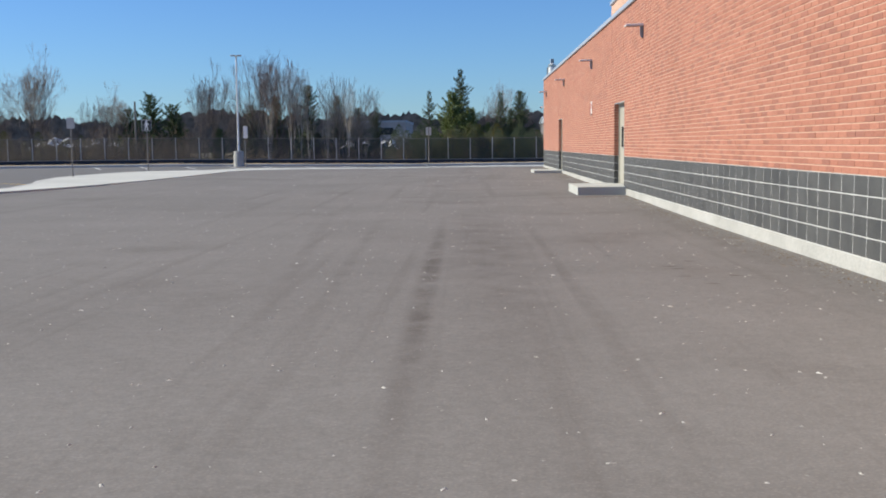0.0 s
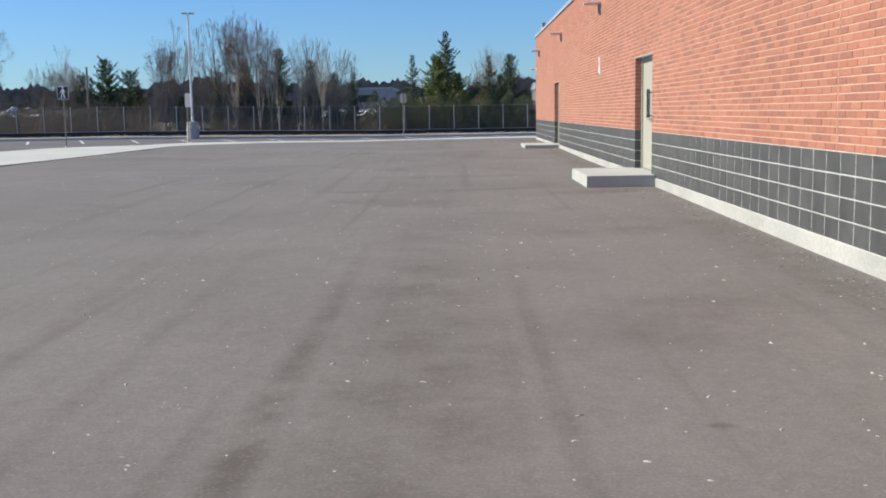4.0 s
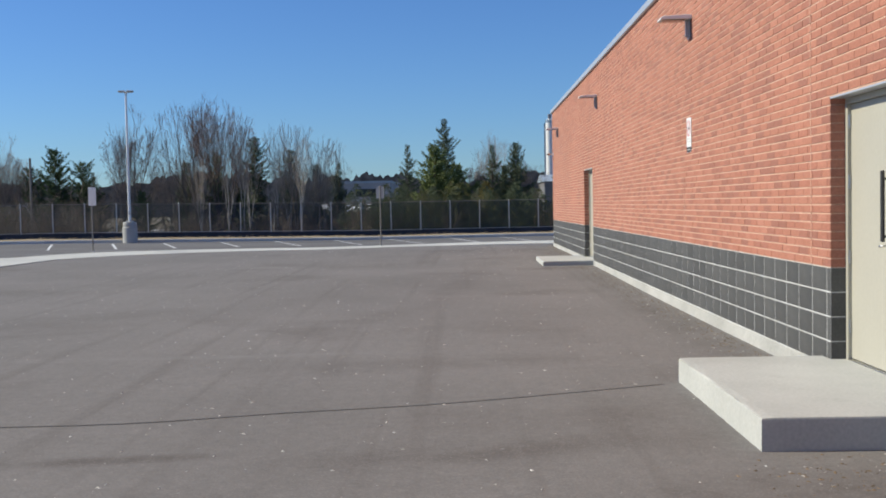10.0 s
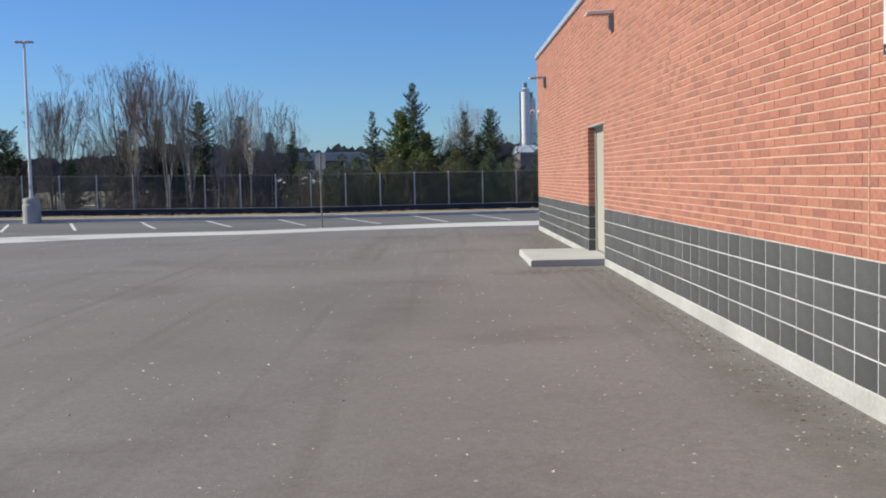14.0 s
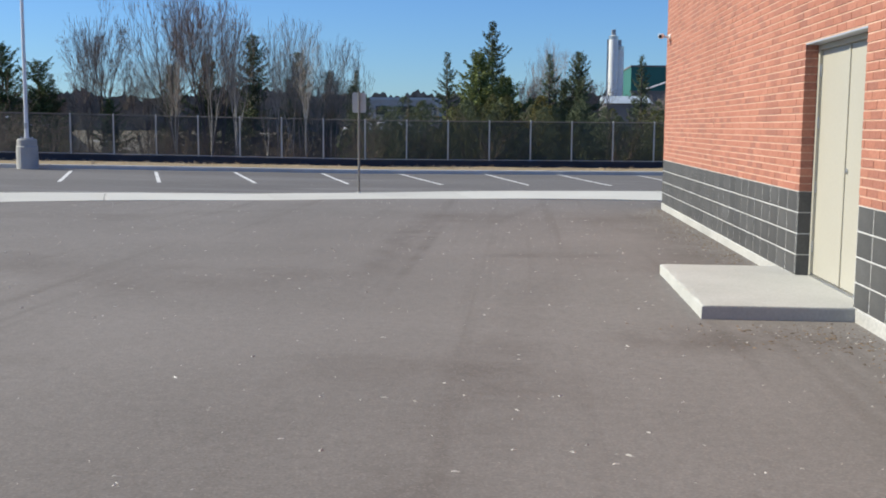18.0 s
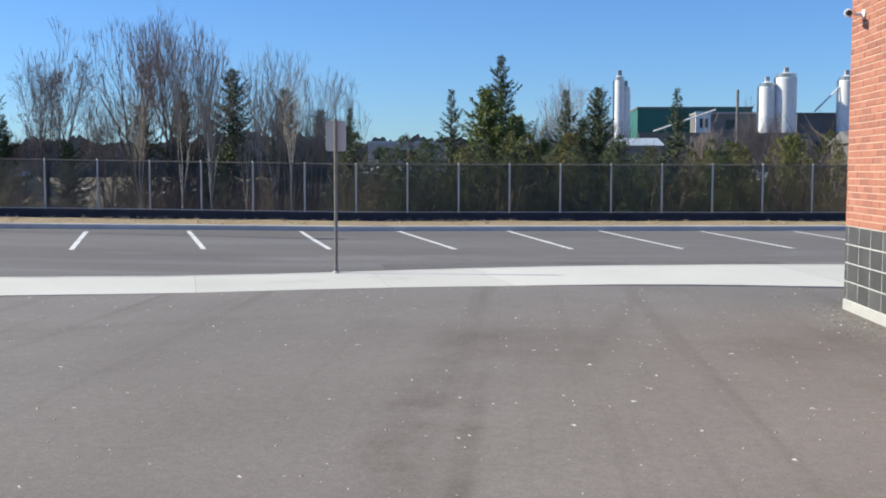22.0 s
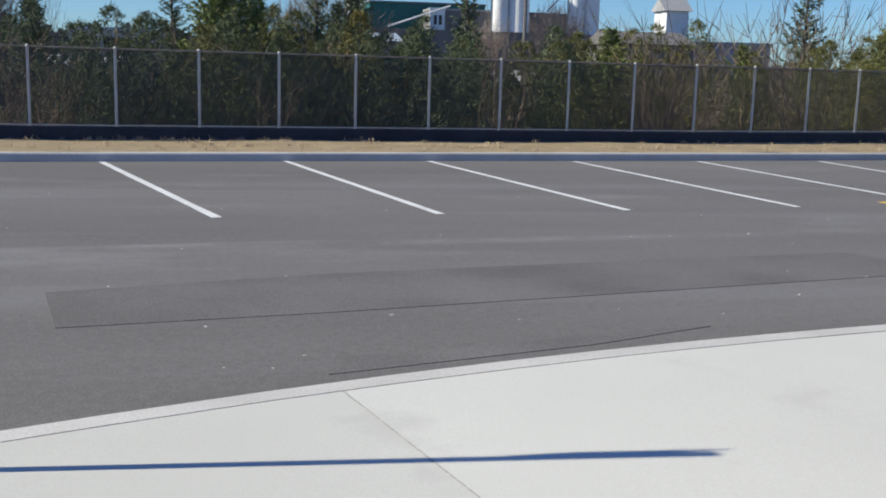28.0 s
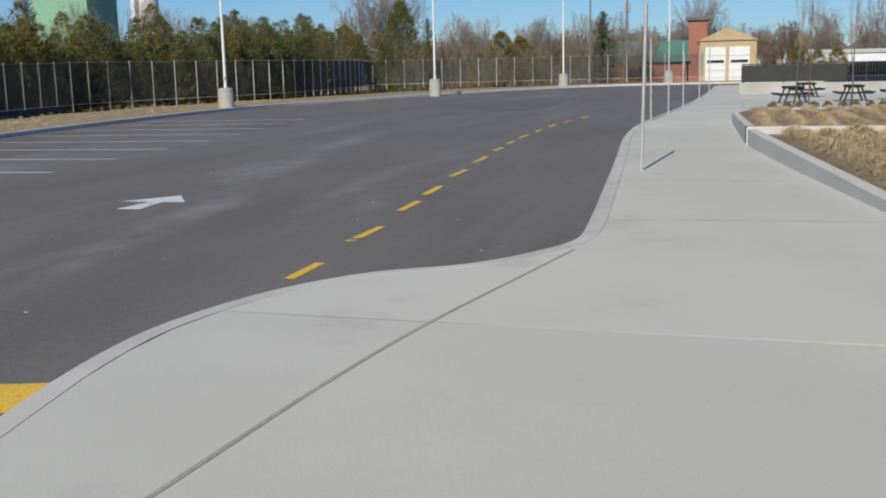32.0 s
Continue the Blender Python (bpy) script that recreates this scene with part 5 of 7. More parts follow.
def bare_tree(seed, h, r, stems=1, fork=0.2, levels=6, lean=0.25, twig_r=0.006, girth=1.0, fine=3):
    """A leafless tree: stems rise to a fork, then part again and again into ascending limbs, branches and fine twigs."""
    rng = np.random.default_rng(seed)
    up = np.array([0.0, 0.0, 1.0])
    segs = []

    def turned(d, angle, round_):
        u = np.cross(d, [0.31, 0.17, 0.93])
        u /= math.sqrt(u @ u)
        v = np.cross(d, u)
        return d * math.cos(angle) + (u * math.cos(round_) + v * math.sin(round_)) * math.sin(angle)

    def grow(p, d, L, rad, level):
        n = 3 if level < 3 else 2
        a0 = rng.uniform(0, 6.283)
        for i in range(n):
            d = d + rng.normal(0, 0.09, 3) + up * 0.035
            d /= math.sqrt(d @ d)
            q = p + d * (L / n)
            r1 = max(twig_r, rad * (1 - 0.12 * (i + 1) / n))
            segs.append((p, q, rad, r1))
            p, rad = q, r1
            if level > 1 and rng.random() < 0.7:
                side = turned(d, rng.uniform(0.5, 0.9), a0 + 2.4 * i)
                if level >= levels - 1:
                    segs.append((p, p + side * L * rng.uniform(0.4, 0.9), twig_r, twig_r * 0.5))
                else:
                    grow(p, side, L * rng.uniform(0.4, 0.6), max(twig_r, rad * 0.4), min(levels, level + 2))
        if level >= levels:
            for k in range(fine):
                e = turned(d, rng.uniform(0.1, 0.7), rng.uniform(0, 6.283))
                segs.append((p, p + e * L * rng.uniform(0.5, 1.1), twig_r * 0.9, twig_r * 0.5))
            return
        m = 3 if level < 2 and rng.random() < 0.4 else 2
        a0 = rng.uniform(0, 6.283)
        for k in range(m):
            e = turned(d, rng.uniform(0.28, 0.6) if k else rng.uniform(0.08, 0.3), a0 + 6.283 * k / m + rng.normal(0, 0.3))
            grow(p, e, L * rng.uniform(0.68, 0.88), max(twig_r, rad * (0.62 if k else 0.82)), level + 1)

    for k in range(stems):
        a = 6.283 * k / stems + rng.uniform(-0.5, 0.5)
        tilt = lean * rng.uniform(0.5, 1.3) if stems > 1 else 0.04
        d = np.array([math.cos(a) * tilt, math.sin(a) * tilt, 1.0])
        o = np.array([math.cos(a), math.sin(a), 0.0]) * (0.06 * h / 10 if stems > 1 else 0.0)
        grow(o, d / math.sqrt(d @ d), h * fork * rng.uniform(0.8, 1.25), 0.0125 * h * girth / stems ** 0.35, 0)
    Q = np.array([q for _, q, _, _ in segs])
    fz = h / float(np.percentile(Q[:, 2], 99.7))
    fr = r / float(np.percentile(np.hypot(Q[:, 0], Q[:, 1]), 96))

    def fitted(p):
        w = 1 + (fr - 1) * min(1, p[2] / (0.3 * h))
        return np.array([p[0] * w, p[1] * w, p[2] * fz])

    wood, twigs = ([], []), ([], [])
    for p, q, r0, r1 in segs:
        thick = r0 > 0.0145
        add_prism(*(wood if thick else twigs), fitted(p), fitted(q), r0, r1, 5 if r0 > 0.04 else 4 if thick else 3)
    return wood, twigs


def needles(V, F, c, size, rng, n, lift=np.zeros(3)):
    for _ in range(n):
        o = c + rng.normal(0, size * 0.5, 3) * np.array([1, 1, 0.6])
        a, b = rng.normal(0, 1, 3) + lift, rng.normal(0, 1, 3)
        a /= np.linalg.norm(a)
        b -= a * (a @ b)
        b /= np.linalg.norm(b)
        s, w = size * rng.uniform(0.7, 1.45), size * rng.uniform(0.06, 0.13)
        k = len(V)
        V += [tuple(o - a * s * 0.6), tuple(o + b * w), tuple(o + a * s * 0.7), tuple(o - b * w)]
        F.append((k, k + 1, k + 2, k + 3))


def sprays(V, F, a, d, L, rng, n, size, droop, lift):
    """Thin flat needle sprays set along a bough that hangs in the middle and turns up at its tip."""
    side = np.array([-d[1], d[0], 0.0])
    side /= math.sqrt(side @ side) + 1e-9
    for k in range(n):
        t = ((k + rng.random()) / n) ** 0.85
        c = a + d * (L * t) + np.array([0, 0, (lift * t ** 3 - droop * t) * L]) + rng.normal(0, 0.03, 3)
        sgn = 1 if k % 2 else -1
        e = d * rng.uniform(0.3, 0.9) + side * sgn * rng.uniform(0.0, 1.1) + np.array([0, 0, rng.uniform(-0.75, 0.25)])
        e *= size * rng.uniform(0.45, 1.3) * (1.2 - 0.5 * t) / math.sqrt(e @ e)
        w = np.cross(e, rng.normal(0, 1, 3))
        w *= size * rng.uniform(0.08, 0.17) / (math.sqrt(w @ w) + 1e-9)
        k0 = len(V)
        V += [tuple(c), tuple(c + e * 0.45 + w), tuple(c + e), tuple(c + e * 0.45 - w)]
        F.append((k0, k0 + 1, k0 + 2, k0 + 3))


def spruce(seed, h, r, start=0.06, boughs=170, ragged=0.4, power=0.85, size=0.3):
    """Single boughs of uneven length at uneven heights round a straight stem, longest near the ground."""
    rng = np.random.default_rng(seed)
    wood, leaf = ([], []), ([], [])
    add_prism(*wood, (0, 0, 0), (0, 0, h * 0.6), h * 0.016, h * 0.009, 6)
    add_prism(*wood, (0, 0, h * 0.6), (0, 0, h * 0.99), h * 0.009, 0.01, 5)
    wave = rng.uniform(0, 6.283, 4)
    for i in range(boughs):
        t = ((i + rng.random()) / boughs) ** 1.12
        z = h * (start + (0.985 - start) * t)
        a = 2.4 * i + rng.normal(0, 0.5)
        lobe = 1 + 0.16 * math.sin(2 * a + wave[0] + 9 * t) + 0.16 * math.sin(a * 3 + wave[1] - 17 * t) + 0.1 * math.sin(31 * t + wave[2])
        L = (r * (1 - t) ** power * lobe * rng.uniform(1 - ragged, 1.08) + 0.08) * min(1, 0.6 + 5 * t)
        d = np.array([math.cos(a), math.sin(a), (0.75 * t - 0.08) + rng.normal(0, 0.12)])
        d /= math.sqrt(d @ d)
        base = np.array([0, 0, z])
        droop, lift = 0.30 * (1 - t), 0.26
        tip = base + d * L * 0.8 + np.array([0, 0, (0.51 * lift - droop * 0.8) * L])
        add_prism(*wood, base, tip, 0.016 * (1 - t) + 0.005, 0.003, 3)
        sprays(*leaf, base, d, L, rng, int(10 + L * 46), size * (1.1 - 0.45 * t), droop, lift)
    for _ in range(6):
        a = rng.uniform(0, 6.283)
        d = np.array([math.cos(a) * 0.25, math.sin(a) * 0.25, 1.0])
        sprays(*leaf, np.array([0, 0, h * 0.95]), d / math.sqrt(d @ d), h * 0.045, rng, 5, 0.12, 0.0, 0.0)
    return wood, leaf


def cedar(seed, h, r, n=900, size=0.17):
    rng = np.random.default_rng(seed)
    wood, leaf = ([], []), ([], [])
    add_prism(*wood, (0, 0, 0), (0, 0, h * 0.8), 0.07, 0.02, 5)
    lobes = [(rng.uniform(0, 6.283), rng.uniform(0.1, 0.85), rng.uniform(0.7, 1.15)) for _ in range(16)]
    for k in range(n // 4):
        t = rng.uniform(0.02, 1) ** 0.9
        a = rng.uniform(0, 6.283)
        bump = max([0.75] + [w * (1 - min(1, abs(t - lt) * 5) * 0.4) for la, lt, w in lobes if abs((a - la + 3.14) % 6.283 - 3.14) < 0.5])
        R = r * (1 - t) ** 0.6 * bump
        q = R * math.sqrt(rng.uniform(0.35, 1))
        c = np.array([math.cos(a) * q, math.sin(a) * q, t * h])
        needles(*leaf, c, size, rng, 6, np.array([0.9 * math.cos(a), 0.9 * math.sin(a), 1.1]))
    return wood, leaf


def brush(seed, h, r, stems=12, twig_r=0.012):
    rng = np.random.default_rng(seed)
    V, F = [], []
    for _ in range(stems):
        a = rng.uniform(0, 6.283)
        p = np.array([rng.normal(0, 0.2 * r), rng.normal(0, 0.2 * r), 0.0])
        d = np.array([math.cos(a) * rng.uniform(0.1, 0.6), math.sin(a) * rng.uniform(0.1, 0.6), 1.0])
        L = h * rng.uniform(0.6, 1.05) / 3
        for k in range(3):
            q = p + d / np.linalg.norm(d) * L
            add_prism(V, F, p, q, twig_r * (1.4 - 0.4 * k), twig_r * (1.0 - 0.4 * k * 0.9), 3)
            for _ in range(3):
                e = d / np.linalg.norm(d) + rng.normal(0, 0.5, 3)
                add_prism(V, F, q, q + e * L * 0.6, twig_r * 0.6, twig_r * 0.25, 3)
            p = q
            d = d + rng.normal(0, 0.18, 3)
    return V, F


def joined(name, pieces, material):
    """Many transformed copies of base shapes as one mesh."""
    Vs, Fs, k = [], [], 0
    for (V, F), (x, y, z, s, a, sz) in pieces:
        V = np.asarray(V)
        c, n = math.cos(a), math.sin(a)
        W = np.empty_like(V)
        W[:, 0] = x + s * (c * V[:, 0] - n * V[:, 1])
        W[:, 1] = y + s * (n * V[:, 0] + c * V[:, 1])
        W[:, 2] = z + s * sz * V[:, 2]
        Vs.append(W)
        Fs += [tuple(i + k for i in f) for f in F]
        k += len(V)
    me = bpy.data.meshes.new(name)
    me.from_pydata(np.concatenate(Vs).tolist(), [], Fs)
    me.materials.append(material)
    return new(name, me)


def tree(name, shape, mats, at, turn, scale, label, category="tree", group=""):
    (wv_, wf_), (lv_, lf_) = shape
    d = thing(name, at, turn, label=label, category=category, group=group)
    d.scale = (scale, scale, scale)
    mesh_ob("trunk", wv_, wf_, mats[0], d)
    mesh_ob("crown", lv_, lf_, mats[1], d)
    return d


def gz(x, y):
    return fall(x, y) - 0.05


def plant(proto, x, y, scale, turn, top=None, base_h=None):
    z = gz(x, y)
    if top is not None:
        scale = (top - z) / base_h
    o = copy_thing(proto, pose(x, y, z, 0, 0, turn))
    o.scale = (scale, scale, scale)
    return o


L_BARE = "tall leafless tree with fine spreading twigs behind the fence"


def first(name, shape, mats, x, y, top, h, label, group):
    return tree(name, shape, mats, (x, y, gz(x, y)), 0, (top - gz(x, y)) / h, label, group=group)


t1 = first("leafless_tree", bare_tree(3, 10, 2.35, 4, 0.22, 6, 0.45, 0.0062, 1.1, 4), (M_BARK, M_TWIG), -25.7, 98, 8.9, 10, L_BARE, "leafless trees")
t2 = first("leafless_tree", bare_tree(9, 11, 2.8, 4, 0.22, 6, 0.42, 0.0062, 1.1, 4), (M_BARK, M_TWIG), -20.9, 98.5, 9.9, 11, L_BARE, "leafless trees")
first("leafless_tree", bare_tree(18, 11, 2.7, 4, 0.22, 6, 0.38, 0.0062, 1.1, 4), (M_BARK, M_TWIG_RUST), -18.9, 98, 9.6, 11, "tall leafless tree with rust-tinted twigs behind the fence", "leafless trees")
t3 = first("birch_tree", bare_tree(12, 9, 1.3, 1, 0.3, 5, 0.1, 0.005, 0.6, 3), (M_BIRCH, M_TWIG_PALE), -15.6, 92, 5.6, 9, "slender pale-barked bare birch behind the fence", "birches")
t4 = first("birch_tree", bare_tree(22, 9, 2.1, 5, 0.22, 6, 0.42, 0.0055, 0.55, 2), (M_BIRCH, M_TWIG_PALE), -13.2, 97, 7.8, 9, "clump of pale-barked bare birches behind the fence", "birches")
for x, y, top, turn, p, bh in ((-41.6, 96, 10.2, 70, t1, 10), (-34.1, 96, 6.9, 310, t1, 10), (-36.4, 97, 5.6, 150, t2, 11), (-45.5, 97, 6.2, 40, t1, 10), (-28.6, 99, 4.2, 260, t1, 10), (-23.0, 99, 5.6, 330, t2, 11),
                            (-18.9, 92, 5.2, 220, t3, 9), (-17.3, 93, 6.4, 20, t3, 9), (-16.9, 97, 7.6, 140, t3, 9), (-14.6, 98, 7.0, 130, t3, 9), (-12.4, 95, 6.6, 300, t3, 9), (-13.9, 92.5, 4.0, 160, t3, 9), (-10.6, 103, 6.0, 20, t3, 9), (-11.6, 99, 6.8, 250, t4, 9),
                            (0.4, 118, 6.2, 60, t1, 10), (2.4, 118, 7.9, 180, t2, 11), (5.0, 120, 6.6, 240, t1, 10), (10.6, 97, 5.0, 120, t1, 10), (15.4, 112, 5.4, 20, t2, 11), (9.4, 104, 4.6, 80, t1, 10),
                            (29.7, 98, 5.6, 70, t3, 9), (42.3, 95, 8.0, 0, t3, 9), (38.4, 95, 7.2, 40, t3, 9), (36, 99, 5.6, 90, t1, 10), (67.4, 94, 7.2, 200, t1, 10), (60.5, 95, 6.0, 130, t2, 11)):
    plant(p, x, y, 1, turn, top, bh)

L_SPR = "dark green spruce with ragged boughs behind the fence"
sp_a = first("spruce_tree", spruce(31, 11, 3.7, 0.05, 175, 0.6, 0.95, 0.36), (M_BARK, M_SPRUCE), -2.4, 118, 9.8, 11, L_SPR, "spruces")
sp_b = first("spruce_tree", spruce(32, 9, 2.0, 0.08, 125, 0.6, 0.8), (M_BARK, M_SPRUCE), -5.9, 118, 7.4, 9, L_SPR, "spruces")
sp_c = first("spruce_tree", spruce(36, 9, 2.0, 0.06, 230, 0.4, 0.5), (M_BARK, M_SPRUCE), -16.9, 101, 7.2, 9, "dense dark green spruce among bare trees behind the fence", "spruces")
pine_a = first("pine_tree", spruce(33, 8, 2.6, 0.05, 150, 0.55, 0.45, 0.36), (M_BARK, M_PINE), -30.7, 96, 6.2, 8, "broad green pine with open boughs behind the fence", "pines")
gold_a = first("pine_tree", spruce(34, 8, 3.0, 0.02, 230, 0.5, 0.6, 0.38), (M_BARK, M_YPINE), -3.2, 112, 6.9, 8, "broad yellow-green pine in front of a spruce", "pines")
for x, y, top, turn, p, bh in ((1.9, 112, 6.9, 40, sp_b, 9), (4.0, 112, 7.0, 80, sp_c, 9), (6.7, 96, 5.7, 120, sp_b, 9), (3.0, 113, 5.0, 160, sp_c, 9), (20.1, 94, 6.2, 10, sp_b, 9), (24.4, 94, 5.5, 50, sp_b, 9), (34.0, 94, 6.6, 90, sp_a, 11), (29.9, 95, 5.3, 30, sp_b, 9), (44.1, 94.5, 7.1, 140, sp_b, 9), (48.4, 94, 6.7, 100, sp_a, 11), (54.1, 94, 6.4, 20, sp_b, 9), (38.0, 96, 5.6, 60, sp_b, 9),
                            (-22.9, 103, 5.4, 200, sp_c, 9), (-20.4, 103, 6.2, 300, sp_c, 9), (-14.2, 102, 6.2, 70, sp_c, 9), (-12.2, 102, 5.0, 10, sp_c, 9), (-10.2, 100, 5.0, 260, sp_b, 9), (-10.9, 103, 4.2, 30, sp_c, 9), (-18.8, 103, 4.6, 120, sp_c, 9),
                            (-28.6, 98, 4.6, 140, sp_b, 9), (-33.0, 99, 4.9, 200, sp_b, 9)):
    plant(p, x, y, 1, turn, top, bh)
for x, y, top, turn in ((-33.5, 98, 5.0, 50), (-29.2, 97.5, 5.3, 120), (-24.6, 97, 3.0, 20)):
    plant(pine_a, x, y, 1, turn, top, 8)
for x, y, top, turn in ((-1.2, 113, 5.2, 50), (0.6, 112, 3.6, 120), (11.3, 92, 3.2, 40), (22.6, 92, 3.6, 20), (27.4, 93, 3.8, 80), (17.0, 93, 2.8, 80)):
    plant(gold_a, x, y, 1, turn, top, 8)

cedars = [cedar(41 + k, 5, 2.3, 1500, 0.16) for k in range(4)]
rng = random.Random(77)
bits, gold = [], []
for k in range(260):
    x = 17 + 61 * (k + rng.random()) / 260
    y = fence_y(x) + (rng.uniform(1.6, 3.5) if k % 2 else rng.uniform(3.5, 8))
    s = (rng.uniform(0.75, 1.05) if k % 9 else rng.uniform(1.05, 1.3)) * float(np.interp(x, [18, 30, 45, 60, 80], [0.64, 0.92, 1.0, 1.0, 0.95]))
    (gold if rng.random() < (0.35 if x < 58 else 0.25) else bits).append((cedars[k % 4][1], (x, y, gz(x, y), s, rng.uniform(0, 6.28), 1.0)))
for k in range(130):
    x = rng.uniform(-6.4, 26)
    y = fence_y(x) + rng.uniform(1.6, 16)
    s = rng.uniform(0.38, 0.74)
    (gold if rng.random() < 0.10 else bits).append((cedars[k % 4][1], (x, y, gz(x, y), s, rng.uniform(0, 6.28), 1.0)))
for k in range(26):
    x = rng.uniform(-50, -22)
    y = fence_y(x) + rng.uniform(5, 22)
    bits.append((cedars[k % 4][1], (x, y, gz(x, y), rng.uniform(0.4, 0.75), rng.uniform(0, 6.28), 1.0)))
for k in range(40):
    x = 80 + 24 * rng.random()
    y = 92 + rng.uniform(-3, 4)
    (gold if k % 3 == 0 else bits).append((cedars[k % 4][1], (x, y, gz(x, y), rng.uniform(0.95, 1.3), rng.uniform(0, 6.28), 1.0)))
dark = []
for k in range(70):
    x = rng.uniform(-7.2, 7)
    y = fence_y(x) + rng.uniform(1.8, 7)
    dark.append((cedars[k % 4][1], (x, y, gz(x, y), rng.uniform(0.4, 0.72), rng.uniform(0, 6.28), 1.0)))
tagged(joined("young_spruce_thicket", dark, M_SPRUCE), "dense dark green young conifers behind the fence", "evergreens", kind="stuff")
tagged(joined("cedar_thicket", bits, M_CEDAR), "dense green cedar thicket behind the fence", "evergreens", kind="stuff")
tagged(joined("bronzed_thicket", gold, M_CEDAR_GOLD), "bronze-green evergreen shrubs behind the fence", "evergreens", kind="stuff")
shrubs = [brush(61 + k, 2.4, 1.1) for k in range(5)]
bits = []
for k in range(150):
    x = rng.uniform(-48, -6)
    y = fence_y(x) + rng.uniform(1.0, 7)
    if -22 < x < -7:
        y = rng.uniform(94, 101)
    bits.append((shrubs[k % 5], (x, y, gz(x, y), rng.uniform(0.75, 1.15), rng.uniform(0, 6.28), 1.0)))
for k in range(560):
    x = rng.uniform(-62, 40)
    y = fence_y(x) + rng.uniform(1.2, 26)
    s = rng.uniform(0.8, 1.5) if x < -6 else rng.uniform(0.6, 1.2)
    if -22 < x < -7 and y < 98:
        if k % 2:
            s *= 0.5
        else:
            y = rng.uniform(94.5, 106)
    bits.append((shrubs[k % 5], (x, y, gz(x, y), s, rng.uniform(0, 6.28), 1.0)))
tagged(joined("ornamental_grass", far_clumps, M_BLADE), "far tussocks of dry tan grass in the bed", "ornamental grass", kind="stuff")
for k in range(170):
    x = rng.uniform(14, 92)
    y = fence_y(x) + rng.uniform(9, 30)
    bits.append((shrubs[k % 5], (x, y, gz(x, y), rng.uniform(1.5, 2.3), rng.uniform(0, 6.28), 1.0)))
tagged(joined("brush_thicket", bits, M_BRUSH), "tangled bare brown brush behind the fence", "brush", kind="stuff")
bits = []
for k in range(150):
    x = rng.uniform(60, 140)
    y = fence_y(x) + rng.uniform(1.5, 18) if x < 93 else rng.uniform(66, 96)
    x = x if x < 93 else max(x, 101 + 6 * rng.random())
    bits.append((shrubs[k % 5], (x, y, gz(x, y), rng.uniform(1.2, 2.2), rng.uniform(0, 6.28), 1.0)))
tagged(joined("brown_thicket", bits, M_BRUSH), "tawny bare shrubs along the far lot edge", "brush", kind="stuff")

# far trees to the east
t5 = first("leafless_tree", bare_tree(27, 10, 3.5, 6, 0.2, 6, 0.42, 0.011, 1.0), (M_BARK, M_TWIG), 108, 93.4, 10.4, 10, "broad many-stemmed leafless tree beyond the fence", "leafless trees")
for x, y, top, turn, p, bh in ((112, 90.5, 10.0, 100, t5, 10), (111, 84.5, 6.8, 40, t5, 10), (114, 82, 6.5, 160, t5, 10), (113, 75.5, 6.4, 220, t5, 10), (118, 72.5, 6.8, 10, t5, 10), (116, 69, 6.6, 90, t5, 10),
                            (150, 61.5, 10.5, 0, t5, 10), (128, 47.2, 8.0, 50, t1, 10), (140, 40.5, 8.4, 0, t5, 10), (125, 66.5, 5.6, 30, t5, 10), (121, 78.6, 6.2, 80, t5, 10), (104, 98, 6.2, 10, t5, 10), (101, 103, 6.8, 60, t5, 10), (98, 109, 7.0, 140, t5, 10)):
    plant(p, x, y, 1, turn, top, bh)
ev = tree("evergreen_tree", cedar(44, 8, 3.6, 3600, 0.3), (M_BARK, M_CEDAR), (103.5, 88.0, gz(103.5, 88)), 0, 1.12, "broad olive-green evergreen beside a bare tree", group="evergreens beyond the lot")
for x, y, s, turn in ((101, 91.5, 0.72, 70), (104, 85.4, 0.6, 200), (99, 95, 0.62, 20)):
    o = copy_thing(ev, pose(x, y, gz(x, y), 0, 0, turn))
    o.scale = (s, s, s)
dome = tree("evergreen_bush", cedar(46, 5, 3.4, 3000, 0.26), (M_BARK, M_CEDAR_GOLD), (107, 78.9, gz(107, 78.9)), 0, 1.18, "rounded olive-brown evergreen bush by the far lot edge", "bush", "bushes by the far lot edge")
for x, y, s, turn in ((109.5, 77.4, 1.1, 70), (108, 81.2, 0.8, 200), (100, 51.5, 0.75, 20), (101, 49.9, 0.65, 150), (100, 48.4, 0.68, 240)):
    o = copy_thing(dome, pose(x, y, gz(x, y), 0, 0, turn))
    o.scale = (s, s, s)
plant(sp_b, 106, 86.0, 1, 0, 6.4, 9)
plant(sp_c, 113, 69.6, 1, 0, 6.8, 9)
far_shapes = [bare_tree(70 + k, 8, 2.9, 3, 0.2, 5, 0.4, 0.015, 1.2) for k in range(3)]
bits = []
for k in range(190):
    x = rng.uniform(112, 185)
    y = 44 + (k + rng.random()) / 190 * 84
    if y < 76:
        x = max(x, 150 + 30 * rng.random())
    top = rng.uniform(3.0, 5.8) * x / 135
    sc = (top + 1.6) / 8
    bits.append((far_shapes[k % 3][1], (x, y, -1.6, sc, rng.uniform(0, 6.28), 1.0)))
    bits.append((far_shapes[k % 3][0], (x, y, -1.6, sc, bits[-1][1][4], 1.0)))
tagged(joined("far_woods", bits, M_BRUSH), "belt of bare brown trees beyond the far lot edge", "woods", kind="stuff")


